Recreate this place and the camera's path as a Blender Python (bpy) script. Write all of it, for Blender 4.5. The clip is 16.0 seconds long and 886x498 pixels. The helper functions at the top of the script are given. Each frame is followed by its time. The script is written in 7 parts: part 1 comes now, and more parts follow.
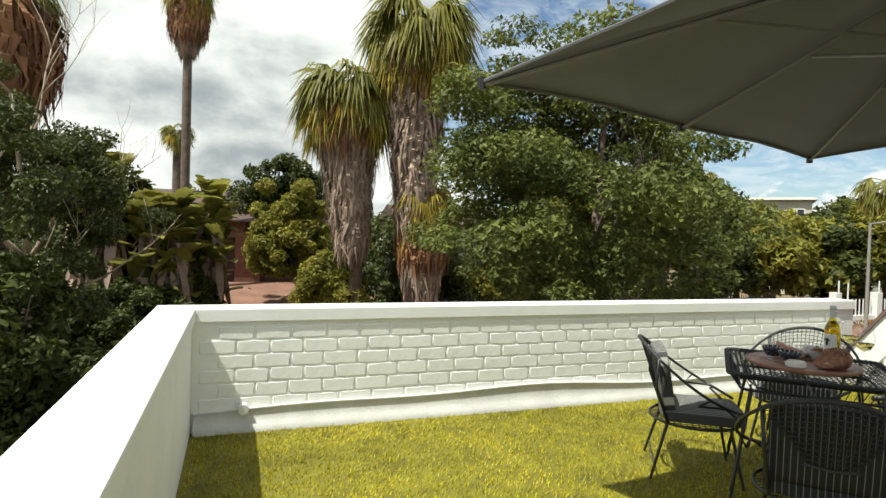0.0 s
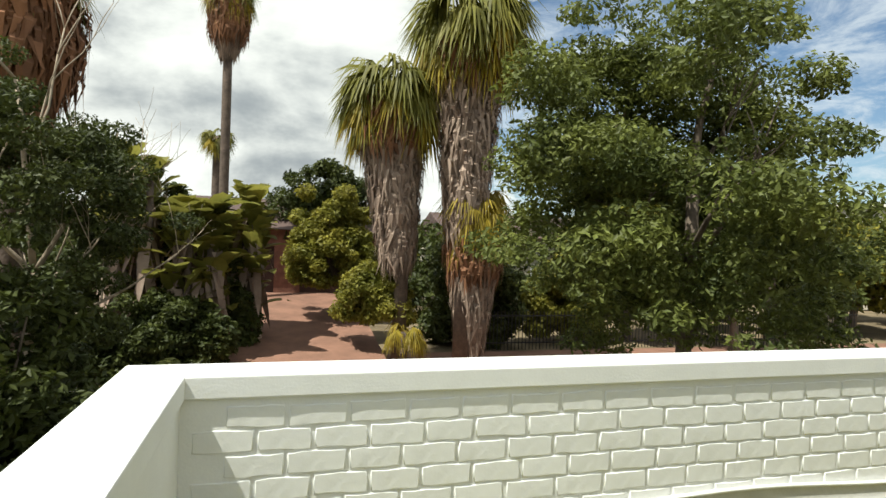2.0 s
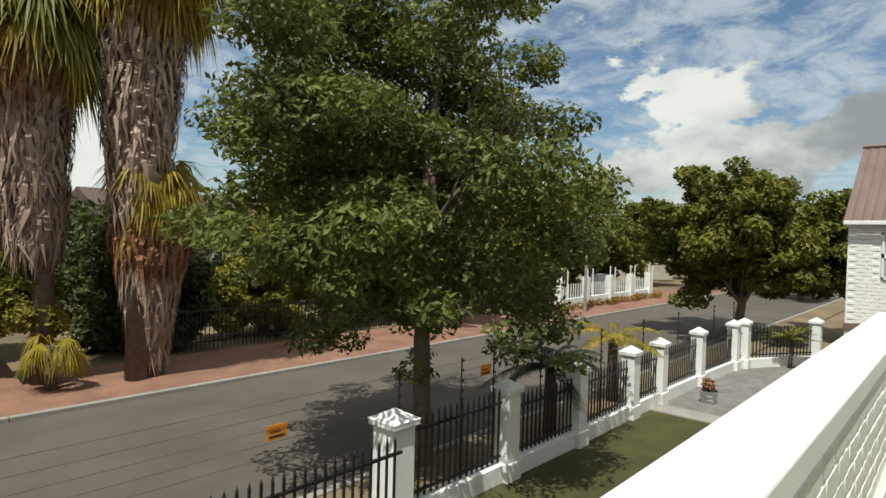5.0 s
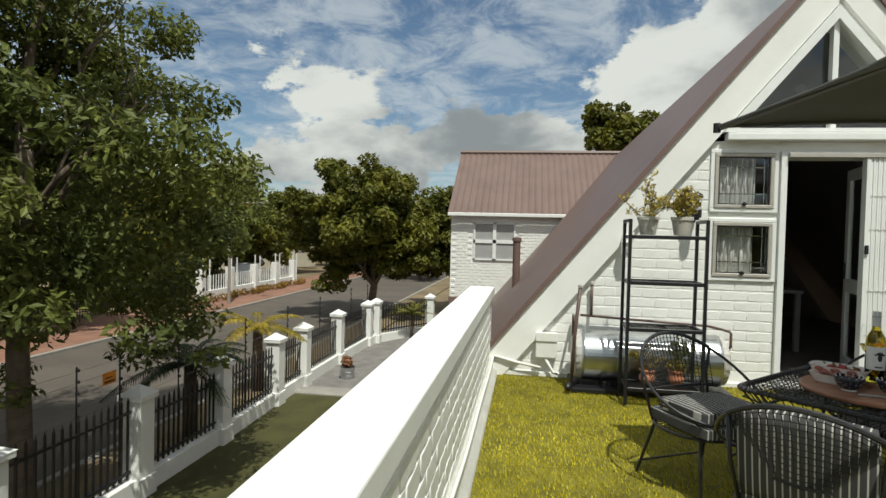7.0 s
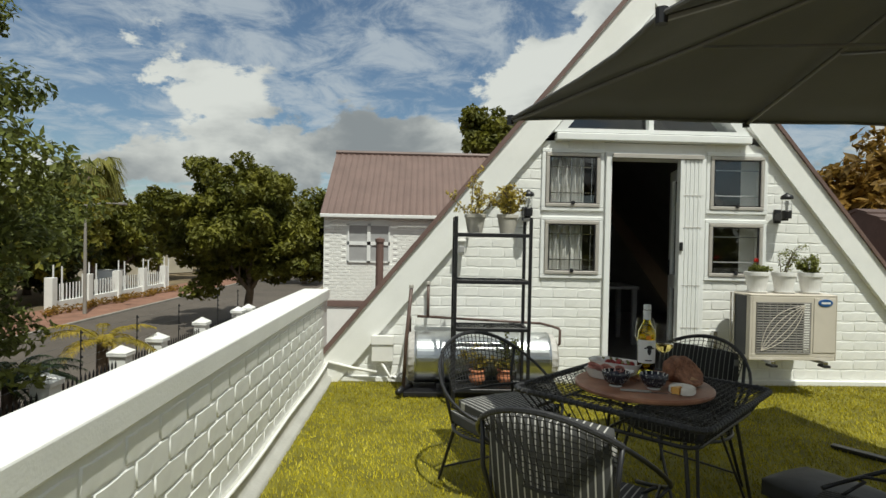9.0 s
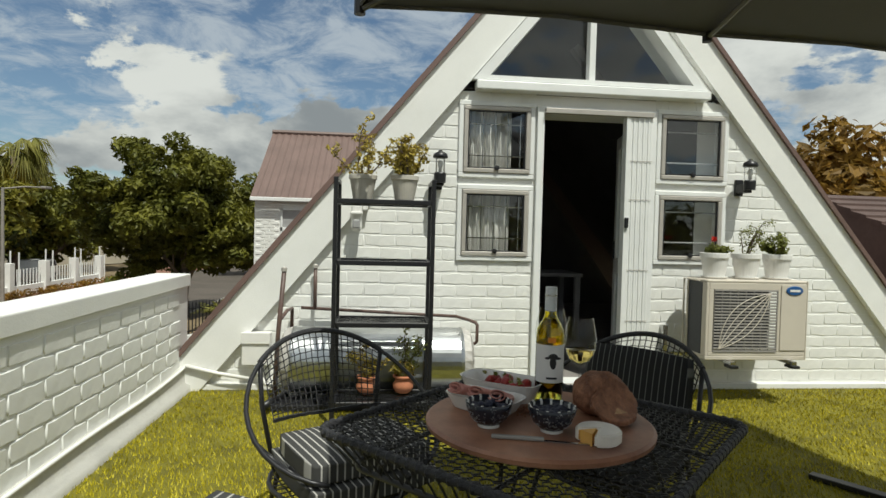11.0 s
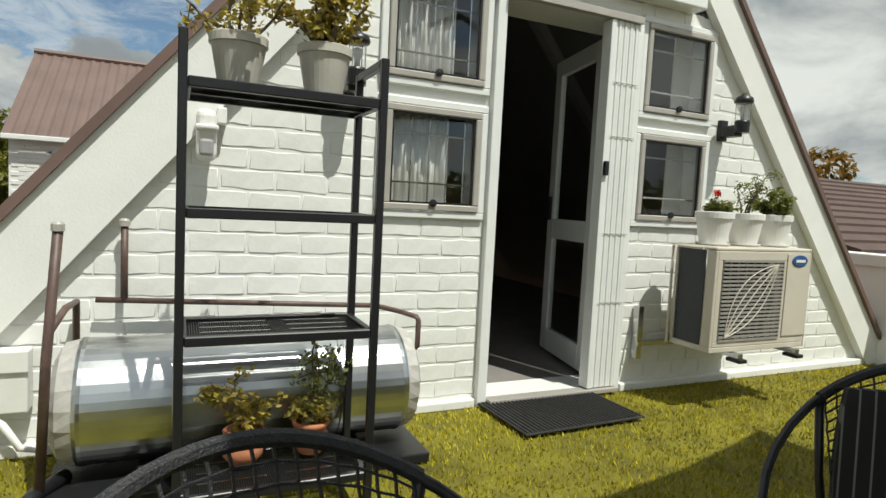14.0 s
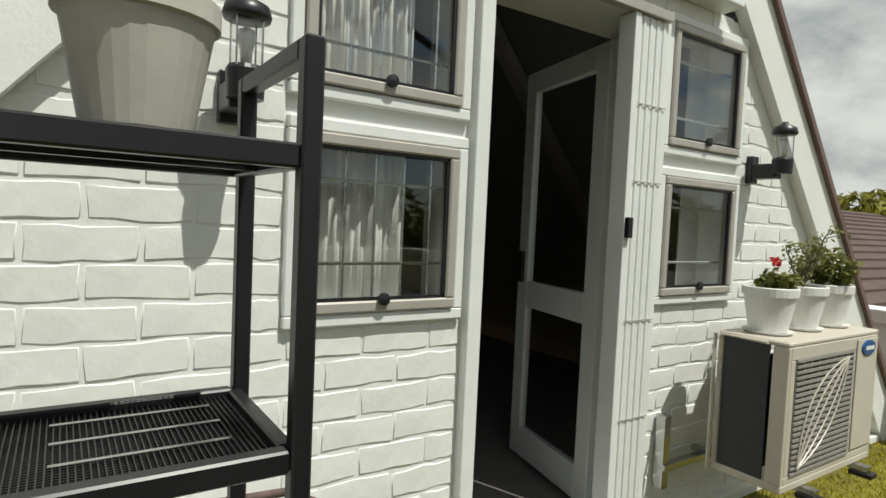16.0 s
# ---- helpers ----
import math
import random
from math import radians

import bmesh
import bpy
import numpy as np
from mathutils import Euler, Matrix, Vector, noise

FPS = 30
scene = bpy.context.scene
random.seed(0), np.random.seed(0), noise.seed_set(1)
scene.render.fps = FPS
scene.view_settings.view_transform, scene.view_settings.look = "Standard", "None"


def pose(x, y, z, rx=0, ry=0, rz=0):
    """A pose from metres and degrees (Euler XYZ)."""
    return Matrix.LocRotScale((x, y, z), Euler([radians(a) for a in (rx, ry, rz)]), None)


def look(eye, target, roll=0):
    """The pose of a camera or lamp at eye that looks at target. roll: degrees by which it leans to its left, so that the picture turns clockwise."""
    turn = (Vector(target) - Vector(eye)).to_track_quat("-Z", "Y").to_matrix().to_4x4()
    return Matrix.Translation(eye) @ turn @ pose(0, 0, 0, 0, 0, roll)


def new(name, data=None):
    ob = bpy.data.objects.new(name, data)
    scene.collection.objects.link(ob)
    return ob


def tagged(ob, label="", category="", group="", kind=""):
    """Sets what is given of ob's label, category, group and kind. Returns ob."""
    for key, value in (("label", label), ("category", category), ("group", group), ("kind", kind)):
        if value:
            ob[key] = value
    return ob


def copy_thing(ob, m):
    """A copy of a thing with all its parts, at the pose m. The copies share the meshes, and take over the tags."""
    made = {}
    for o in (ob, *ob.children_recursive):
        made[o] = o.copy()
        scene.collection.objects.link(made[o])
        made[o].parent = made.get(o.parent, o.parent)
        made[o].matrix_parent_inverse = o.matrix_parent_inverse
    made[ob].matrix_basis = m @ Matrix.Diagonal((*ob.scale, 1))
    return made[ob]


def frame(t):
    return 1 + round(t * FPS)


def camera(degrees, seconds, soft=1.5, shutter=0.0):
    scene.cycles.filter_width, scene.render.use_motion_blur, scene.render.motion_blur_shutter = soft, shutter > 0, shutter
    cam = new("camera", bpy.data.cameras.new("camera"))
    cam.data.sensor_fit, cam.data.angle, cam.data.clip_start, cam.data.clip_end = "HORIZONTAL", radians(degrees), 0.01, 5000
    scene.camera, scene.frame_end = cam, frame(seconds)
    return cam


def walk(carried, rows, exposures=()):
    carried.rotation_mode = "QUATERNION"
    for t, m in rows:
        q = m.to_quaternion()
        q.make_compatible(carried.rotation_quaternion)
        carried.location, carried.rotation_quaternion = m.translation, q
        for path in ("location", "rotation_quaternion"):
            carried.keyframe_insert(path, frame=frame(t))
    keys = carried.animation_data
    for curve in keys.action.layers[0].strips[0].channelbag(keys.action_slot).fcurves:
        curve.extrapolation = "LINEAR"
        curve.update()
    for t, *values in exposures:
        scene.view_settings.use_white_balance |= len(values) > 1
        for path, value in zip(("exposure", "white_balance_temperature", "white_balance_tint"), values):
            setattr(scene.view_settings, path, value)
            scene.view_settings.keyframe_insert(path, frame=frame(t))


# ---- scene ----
cam = camera(74.8, 16.0)
PATH = [
    (0, (-6.020, -4.233, 1.386), (-5.343, -2.351, 1.345), 1.7),
    (0.5, (-5.969, -3.820, 1.389), (-5.351, -1.919, 1.351), 1.8),
    (1, (-5.955, -3.382, 1.393), (-5.379, -1.468, 1.361), 1.9),
    (1.5, (-5.943, -2.905, 1.391), (-5.384, -0.985, 1.367), 1.9),
    (2, (-5.940, -2.418, 1.393), (-5.386, -0.497, 1.378), 1.9),
    (2.5, (-5.963, -1.951, 1.406), (-5.398, -0.033, 1.398), 1.9),
    (3, (-5.947, -1.493, 1.414), (-5.340, 0.413, 1.408), 1.7),
    (3.2, (-5.941, -1.311, 1.425), (-5.307, 0.585, 1.419), 1.6),
    (5.3, (-5.755, -0.235, 1.366), (-4.146, 0.954, 1.317), 1.5),
    (5.5, (-5.735, -0.208, 1.362), (-4.053, 0.874, 1.310), 1.5),
    (6, (-5.751, -0.228, 1.378), (-3.924, 0.584, 1.318), 1.7),
    (6.5, (-5.739, -0.280, 1.373), (-3.814, 0.267, 1.314), 1.7),
    (7, (-5.732, -0.326, 1.370), (-3.753, -0.037, 1.318), 1.4),
    (7.5, (-5.730, -0.398, 1.363), (-3.736, -0.258, 1.319), 1.1),
    (8, (-5.701, -0.513, 1.363), (-3.702, -0.455, 1.322), 1.1),
    (8.5, (-5.602, -0.703, 1.367), (-3.603, -0.718, 1.327), 1.1),
    (9, (-5.443, -0.877, 1.346), (-3.444, -0.950, 1.312), 1.1),
    (11.3, (-4.216, -1.479, 1.160), (-2.235, -1.746, 1.087), 1.6),
    (11.5, (-4.081, -1.494, 1.120), (-2.109, -1.819, 1.031), 1.7),
    (12, (-3.789, -1.503, 1.029), (-1.853, -1.989, 0.894), 1.9),
    (12.5, (-3.526, -1.401, 0.997), (-1.619, -1.986, 0.847), 2.3),
    (13, (-3.262, -1.330, 0.981), (-1.385, -2.005, 0.826), 2.4),
    (13.5, (-2.984, -1.252, 0.973), (-1.135, -2.002, 0.826), 2.5),
    (14, (-2.687, -1.149, 1.071), (-0.871, -1.975, 0.918), 2.9),
    (14.5, (-2.388, -1.148, 1.147), (-0.608, -2.050, 1.014), 2.8),
    (15, (-2.091, -1.169, 1.229), (-0.352, -2.149, 1.112), 2.8),
    (15.5, (-1.794, -1.246, 1.283), (-0.098, -2.303, 1.182), 2.6),
    (16, (-1.542, -1.491, 1.315), (0.124, -2.593, 1.217), 2.6),
]
walk(cam, [(t, look(eye, target, roll)) for t, eye, target, roll in PATH], exposures=[(0, 0.45, 6450, 2), (1.5, 0.44, 6450, 2), (3, 0.25, 6450, 2), (6, -0.05, 6450, 2), (8.5, -0.24, 6450, 2), (11.5, -0.18, 6450, 2), (13, -0.05, 6450, 2), (14.5, -0.05, 6450, 2), (16, -0.2, 6450, 2)])

# ---- world, sun ----
SUN_TO = Vector((-0.48, -0.18, 1.0)).normalized()
world = bpy.data.worlds.new("sky")
scene.world = world
world.use_nodes = True
wn, wl = world.node_tree.nodes, world.node_tree.links
wn.clear()


def wnode(kind, **inputs):
    n = wn.new(kind)
    for k, v in inputs.items():
        n.inputs[k].default_value = v
    return n


w_out = wnode("ShaderNodeOutputWorld")
w_bg = wnode("ShaderNodeBackground", Strength=0.092)
w_sky = wn.new("ShaderNodeTexSky")
w_sky.sky_type = "NISHITA"
w_sky.sun_disc = False
w_sky.sun_elevation = math.asin(SUN_TO.z)
w_sky.sun_rotation = math.atan2(SUN_TO.x, SUN_TO.y)
w_sky.air_density, w_sky.dust_density, w_sky.ozone_density = 1.0, 0.6, 2.5
# clouds: the direction is laid on a flat deck and given two layers of noise
w_tc = wn.new("ShaderNodeTexCoord")
w_sep = wn.new("ShaderNodeSeparateXYZ")
wl.new(w_tc.outputs["Generated"], w_sep.inputs[0])
w_h = wn.new("ShaderNodeMath")
w_h.operation = "MAXIMUM"
w_h.inputs[1].default_value = 0.0
wl.new(w_sep.outputs["Z"], w_h.inputs[0])
w_h2 = wn.new("ShaderNodeMath")
w_h2.operation = "ADD"
w_h2.inputs[1].default_value = 0.16
wl.new(w_h.outputs[0], w_h2.inputs[0])
w_deck = wn.new("ShaderNodeVectorMath")
w_deck.operation = "DIVIDE"
wl.new(w_tc.outputs["Generated"], w_deck.inputs[0])
w_cmb = wn.new("ShaderNodeCombineXYZ")
w_cmb.inputs[2].default_value = 1.0
wl.new(w_h2.outputs[0], w_cmb.inputs[0])
wl.new(w_h2.outputs[0], w_cmb.inputs[1])
wl.new(w_cmb.outputs[0], w_deck.inputs[1])


def deck_noise(scale, detail, rough, dist, shift, lo, hi, deck=True, heaps=()):
    """A layer of cloud noise; heaps thicken it (or thin it, below nought) round given directions."""
    mp = wn.new("ShaderNodeMapping")
    mp.inputs["Location"].default_value = shift
    if not deck:
        mp.inputs["Scale"].default_value = (1.0, 1.0, 1.9)
    wl.new(w_deck.outputs[0] if deck else w_tc.outputs["Generated"], mp.inputs["Vector"])
    n = wnode("ShaderNodeTexNoise", Scale=scale, Detail=detail, Roughness=rough, Distortion=dist)
    wl.new(mp.outputs[0], n.inputs["Vector"])
    total = n.outputs["Fac"]
    for centre, wide, tall, weight in heaps:
        sub, mul, ln = wn.new("ShaderNodeVectorMath"), wn.new("ShaderNodeVectorMath"), wn.new("ShaderNodeVectorMath")
        sub.operation, mul.operation, ln.operation = "SUBTRACT", "MULTIPLY", "LENGTH"
        sub.inputs[1].default_value, mul.inputs[1].default_value = centre, (1 / wide, 1 / wide, 1 / tall)
        wl.new(w_tc.outputs["Generated"], sub.inputs[0])
        wl.new(sub.outputs[0], mul.inputs[0])
        wl.new(mul.outputs[0], ln.inputs[0])
        fall, add = wn.new("ShaderNodeMapRange"), wn.new("ShaderNodeMath")
        fall.interpolation_type = "SMOOTHSTEP"
        fall.inputs["From Min"].default_value, fall.inputs["From Max"].default_value = 0.35, 1.5
        fall.inputs["To Min"].default_value, fall.inputs["To Max"].default_value = weight, 0.0
        wl.new(ln.outputs["Value"], fall.inputs["Value"])
        wl.new(total, add.inputs[0])
        wl.new(fall.outputs[0], add.inputs[1])
        total = add.outputs[0]
    r = wn.new("ShaderNodeMapRange")
    r.interpolation_type = "SMOOTHSTEP"
    r.inputs["From Min"].default_value, r.inputs["From Max"].default_value = lo, hi
    wl.new(total, r.inputs["Value"])
    return r.outputs[0]


HEAPS = [((0.885, 0.36, 0.285), 0.12, 0.07, 0.2), ((0.93, 0.30, 0.213), 0.07, 0.025, 0.2), ((0.955, -0.13, 0.262), 0.11, 0.055, 0.18), ((0.984, 0.0, 0.165), 0.3, 0.035, 0.14),
         ((0.83, -0.46, 0.32), 0.2, 0.1, 0.14), ((0.945, 0.12, 0.33), 0.3, 0.13, -0.24), ((0.80, 0.57, 0.24), 0.2, 0.16, -0.16), ((0.449, 0.852, 0.28), 0.22, 0.2, -0.3),
         ((0.70, 0.66, 0.32), 0.16, 0.14, -0.2), ((0.75, -0.62, 0.235), 0.06, 0.05, -0.16), ((0.66, -0.71, 0.2), 0.2, 0.1, 0.16), ((0.45, -0.87, 0.2), 0.25, 0.15, 0.16), ((0.0, 0.96, 0.3), 0.4, 0.3, 0.26)]
heap = deck_noise(5.2, 13.0, 0.6, 0.2, (3.1, 1.7, 0.4), 0.44, 0.5, False, HEAPS)
shade = deck_noise(3.6, 8.0, 0.55, 0.2, (3.4, 1.5, 1.2), 0.31, 0.6, False)
veil = deck_noise(4.2, 10.0, 0.66, 0.5, (0.3, 5.7, 2.0), 0.38, 0.66)
w_col = wn.new("ShaderNodeMix")
w_col.data_type = "RGBA"
w_col.inputs[6].default_value = (3.3, 3.5, 3.75, 1)
w_col.inputs[7].default_value = (9.0, 8.9, 8.6, 1)
wl.new(shade, w_col.inputs[0])
w_veilmix = wn.new("ShaderNodeMix")
w_veilmix.data_type = "RGBA"
w_veilmix.inputs[7].default_value = (6.6, 7.0, 7.6, 1)
wl.new(w_sky.outputs[0], w_veilmix.inputs[6])
w_vs = wn.new("ShaderNodeMath")
w_vs.operation = "MULTIPLY"
w_vs.inputs[1].default_value = 0.72
wl.new(veil, w_vs.inputs[0])
wl.new(w_vs.outputs[0], w_veilmix.inputs[0])
w_mix = wn.new("ShaderNodeMix")
w_mix.data_type = "RGBA"
wl.new(heap, w_mix.inputs[0])
wl.new(w_veilmix.outputs[2], w_mix.inputs[6])
wl.new(w_col.outputs[2], w_mix.inputs[7])
wl.new(w_mix.outputs[2], w_bg.inputs["Color"])
wl.new(w_bg.outputs[0], w_out.inputs["Surface"])

sun = new("sun", bpy.data.lights.new("sun", "SUN"))
sun.data.energy, sun.data.angle, sun.data.color = 5.0, radians(0.53), (1.0, 0.955, 0.885)
sun.matrix_world = look(SUN_TO * 40, (0, 0, 0))


# ---- materials ----
def mat(name, col, rough=0.6, metal=0.0, var=0.12, scale=6.0, bump=0.0, bscale=60.0, col2=None, spec=0.5, rnd=0.0, fine=0.0):
    """Principled surface with two scales of colour variation, optional relief and a random shift per object or island."""
    m = bpy.data.materials.new(name)
    m.use_nodes = True
    nt = m.node_tree
    b = nt.nodes["Principled BSDF"]
    b.inputs["Roughness"].default_value, b.inputs["Metallic"].default_value = rough, metal
    b.inputs["Specular IOR Level"].default_value = spec
    tc = nt.nodes.new("ShaderNodeTexCoord")
    n1 = nt.nodes.new("ShaderNodeTexNoise")
    n1.inputs["Scale"].default_value, n1.inputs["Detail"].default_value, n1.inputs["Roughness"].default_value = scale, 6, 0.6
    nt.links.new(tc.outputs["Object"], n1.inputs["Vector"])
    mx = nt.nodes.new("ShaderNodeMix")
    mx.data_type = "RGBA"
    c2 = col2 or tuple(max(0.0, c * (1 - 2.2 * var)) for c in col)
    mx.inputs[6].default_value, mx.inputs[7].default_value = (*c2, 1), (*col, 1)
    rp = nt.nodes.new("ShaderNodeMapRange")
    rp.inputs["From Min"].default_value, rp.inputs["From Max"].default_value = 0.32, 0.62
    nt.links.new(n1.outputs["Fac"], rp.inputs["Value"])
    nt.links.new(rp.outputs[0], mx.inputs[0])
    out = mx.outputs[2]
    if fine or rnd:
        hs = nt.nodes.new("ShaderNodeHueSaturation")
        nt.links.new(out, hs.inputs["Color"])
        val = None
        if fine:
            n2 = nt.nodes.new("ShaderNodeTexNoise")
            n2.inputs["Scale"].default_value, n2.inputs["Detail"].default_value = bscale, 3
            nt.links.new(tc.outputs["Object"], n2.inputs["Vector"])
            r2 = nt.nodes.new("ShaderNodeMapRange")
            r2.inputs["To Min"].default_value, r2.inputs["To Max"].default_value = 1 - fine, 1 + fine
            nt.links.new(n2.outputs["Fac"], r2.inputs["Value"])
            val = r2.outputs[0]
        if rnd:
            oi = nt.nodes.new("ShaderNodeNewGeometry")
            r3 = nt.nodes.new("ShaderNodeMapRange")
            r3.inputs["To Min"].default_value, r3.inputs["To Max"].default_value = 1 - rnd, 1 + rnd
            nt.links.new(oi.outputs["Random Per Island"], r3.inputs["Value"])
            if val:
                mu = nt.nodes.new("ShaderNodeMath")
                mu.operation = "MULTIPLY"
                nt.links.new(val, mu.inputs[0])
                nt.links.new(r3.outputs[0], mu.inputs[1])
                val = mu.outputs[0]
            else:
                val = r3.outputs[0]
        nt.links.new(val, hs.inputs["Value"])
        out = hs.outputs[0]
    nt.links.new(out, b.inputs["Base Color"])
    if bump:
        n3 = nt.nodes.new("ShaderNodeTexNoise")
        n3.inputs["Scale"].default_value, n3.inputs["Detail"].default_value = bscale, 5
        nt.links.new(tc.outputs["Object"], n3.inputs["Vector"])
        bp = nt.nodes.new("ShaderNodeBump")
        bp.inputs["Strength"].default_value, bp.inputs["Distance"].default_value = bump, 0.01
        nt.links.new(n3.outputs["Fac"], bp.inputs["Height"])
        nt.links.new(bp.outputs[0], b.inputs["Normal"])
    return m


def leafmat(name, col, col2, trans=0.42, rough=0.55):
    m = mat(name, col, rough, col2=col2, scale=0.9, rnd=0.35, spec=0.3)
    nt = m.node_tree
    b = nt.nodes["Principled BSDF"]
    t = nt.nodes.new("ShaderNodeBsdfTranslucent")
    s = b.inputs["Base Color"].links[0].from_socket
    nt.links.new(s, t.inputs["Color"])
    a = nt.nodes.new("ShaderNodeMixShader")
    a.inputs[0].default_value = trans
    nt.links.new(b.outputs[0], a.inputs[1])
    nt.links.new(t.outputs[0], a.inputs[2])
    nt.links.new(a.outputs[0], nt.nodes["Material Output"].inputs["Surface"])
    return m


def glassmat(name, col=(1, 1, 1), rough=0.0, ior=1.45):
    m = bpy.data.materials.new(name)
    m.use_nodes = True
    b = m.node_tree.nodes["Principled BSDF"]
    b.inputs["Base Color"].default_value = (*col, 1)
    b.inputs["Transmission Weight"].default_value = 1.0
    b.inputs["Roughness"].default_value, b.inputs["IOR"].default_value = rough, ior
    return m


M_PAINT = mat("white_wall_paint", (0.80, 0.80, 0.77), 0.62, var=0.03, scale=3, bump=0.12, bscale=90, fine=0.03)
M_BRICKP = mat("white_painted_brick", (0.80, 0.80, 0.765), 0.55, var=0.03, scale=5, bump=0.22, bscale=26, fine=0.03)
M_TRIM = mat("white_gloss_trim", (0.79, 0.80, 0.785), 0.4, var=0.03, scale=5, bump=0.06, bscale=120)
M_SKIRT = mat("grey_waterproof_skirting", (0.56, 0.55, 0.51), 0.6, var=0.06, scale=6, bump=0.3, bscale=40)
M_ROOF = mat("brown_metal_roofing", (0.165, 0.105, 0.09), 0.45, var=0.08, scale=2.0, fine=0.05, bscale=30)
M_ROOF2 = mat("brown_profiled_roofing", (0.175, 0.118, 0.102), 0.5, var=0.08, scale=1.5, fine=0.05, bscale=30)
M_TURF = mat("artificial_turf_blades", (0.40, 0.34, 0.016), 0.55, col2=(0.25, 0.22, 0.011), scale=2.2, rnd=0.4, spec=0.25)
M_TURFB = mat("artificial_turf_backing", (0.2, 0.18, 0.012), 0.8, var=0.25, scale=4, bump=0.8, bscale=150, fine=0.3)
M_BLACK = mat("black_powder_coat", (0.014, 0.014, 0.016), 0.38, var=0.1, scale=20, fine=0.1)
M_CORD = mat("black_woven_cord", (0.02, 0.02, 0.023), 0.5, var=0.2, scale=80, bump=0.4, bscale=300)
# indoor dimness is put into this dark wall and ceiling colour
M_DIMROOM = mat("room_paint_with_shade", (0.16, 0.155, 0.15), 0.8, var=0.1, scale=2)
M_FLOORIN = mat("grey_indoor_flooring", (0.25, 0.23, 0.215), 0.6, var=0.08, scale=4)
M_ALU = mat("beige_aluminium_frame", (0.47, 0.44, 0.40), 0.35, metal=0.2, var=0.05, scale=10)
M_GALV = mat("galvanised_sheet", (0.62, 0.64, 0.65), 0.28, metal=1.0, var=0.08, scale=5, bump=0.08, bscale=12, fine=0.06)
M_FOILEND = mat("dull_wrapped_cap", (0.55, 0.53, 0.5), 0.55, metal=0.3, var=0.1, scale=9, bump=0.3, bscale=20)
M_PIPE = mat("brown_painted_pipe", (0.12, 0.075, 0.062), 0.5, var=0.2, scale=15, fine=0.2, bscale=80)
M_CREAM = mat("cream_enamel", (0.58, 0.53, 0.45), 0.4, var=0.04, scale=4)
M_GRILL = mat("grey_grille", (0.30, 0.285, 0.265), 0.5, var=0.06, scale=10)
M_FIN = mat("dark_condenser_fins", (0.03, 0.033, 0.04), 0.5, var=0.1, scale=30)
M_BLUE = mat("blue_badge", (0.02, 0.09, 0.26), 0.35, var=0.02)
M_WHITEP = mat("white_plastic", (0.78, 0.77, 0.74), 0.45, var=0.03, scale=10)
M_POTG = mat("beige_plastic_pot", (0.53, 0.50, 0.44), 0.55, var=0.06, scale=14, fine=0.05, bscale=90)
M_TERRA = mat("terracotta", (0.52, 0.20, 0.10), 0.8, var=0.12, scale=12, bump=0.2, bscale=90, fine=0.1)
M_SOIL = mat("potting_soil", (0.045, 0.032, 0.022), 0.95, var=0.3, scale=40, bump=0.8, bscale=90)
M_BARK = mat("grey_brown_bark", (0.17, 0.13, 0.095), 0.9, var=0.2, scale=4, bump=1.0, bscale=22, fine=0.25)
M_PALMB = mat("palm_trunk_bark", (0.15, 0.11, 0.085), 0.9, var=0.2, scale=4, bump=1.0, bscale=18, fine=0.3)
M_ASPH = mat("worn_asphalt", (0.102, 0.085, 0.07), 0.85, var=0.12, scale=0.6, bump=0.4, bscale=60, fine=0.15)
M_KERB = mat("concrete_kerb", (0.30, 0.28, 0.25), 0.85, var=0.1, scale=2, bump=0.4, bscale=40, fine=0.1)
M_PAVE = mat("red_brick_paving", (0.26, 0.135, 0.09), 0.85, var=0.16, scale=1.2, bump=0.4, bscale=30, fine=0.2)
# lawn green darkened: the shade over the garden is in the colour
M_LAWN = mat("green_mat_with_shade", (0.06, 0.057, 0.012), 0.9, var=0.2, scale=1.5, bump=0.6, bscale=80, fine=0.25)
M_GRAVEL = mat("grey_gravel", (0.20, 0.185, 0.175), 0.9, var=0.15, scale=3, bump=1.0, bscale=45, fine=0.45)
M_EARTH = mat("dry_ground", (0.20, 0.15, 0.085), 0.95, var=0.2, scale=0.4, bump=0.5, bscale=10, fine=0.2)
M_FACE = mat("red_facebrick", (0.24, 0.10, 0.065), 0.85, var=0.2, scale=3, bump=0.5, bscale=30, fine=0.25)
M_GARAGE = mat("brown_garage_door", (0.075, 0.035, 0.025), 0.6, var=0.15, scale=3)
M_CANOPY = mat("grey_canopy_fabric", (0.15, 0.15, 0.155), 0.85, var=0.05, scale=3, bump=0.15, bscale=200, fine=0.04)
_ct = M_CANOPY.node_tree
_tr, _ms = _ct.nodes.new("ShaderNodeBsdfTranslucent"), _ct.nodes.new("ShaderNodeMixShader")
_tr.inputs["Color"].default_value, _ms.inputs[0].default_value = (0.28, 0.275, 0.27, 1), 0.2
_ct.links.new(_ct.nodes["Principled BSDF"].outputs[0], _ms.inputs[1])
_ct.links.new(_tr.outputs[0], _ms.inputs[2])
_ct.links.new(_ms.outputs[0], _ct.nodes["Material Output"].inputs["Surface"])
M_RIB = mat("grey_aluminium_rib", (0.20, 0.20, 0.21), 0.4, metal=0.5, var=0.05)
M_WOOD = mat("brown_board_wood", (0.38, 0.185, 0.11), 0.45, col2=(0.18, 0.075, 0.045), scale=6, fine=0.12, bscale=60)
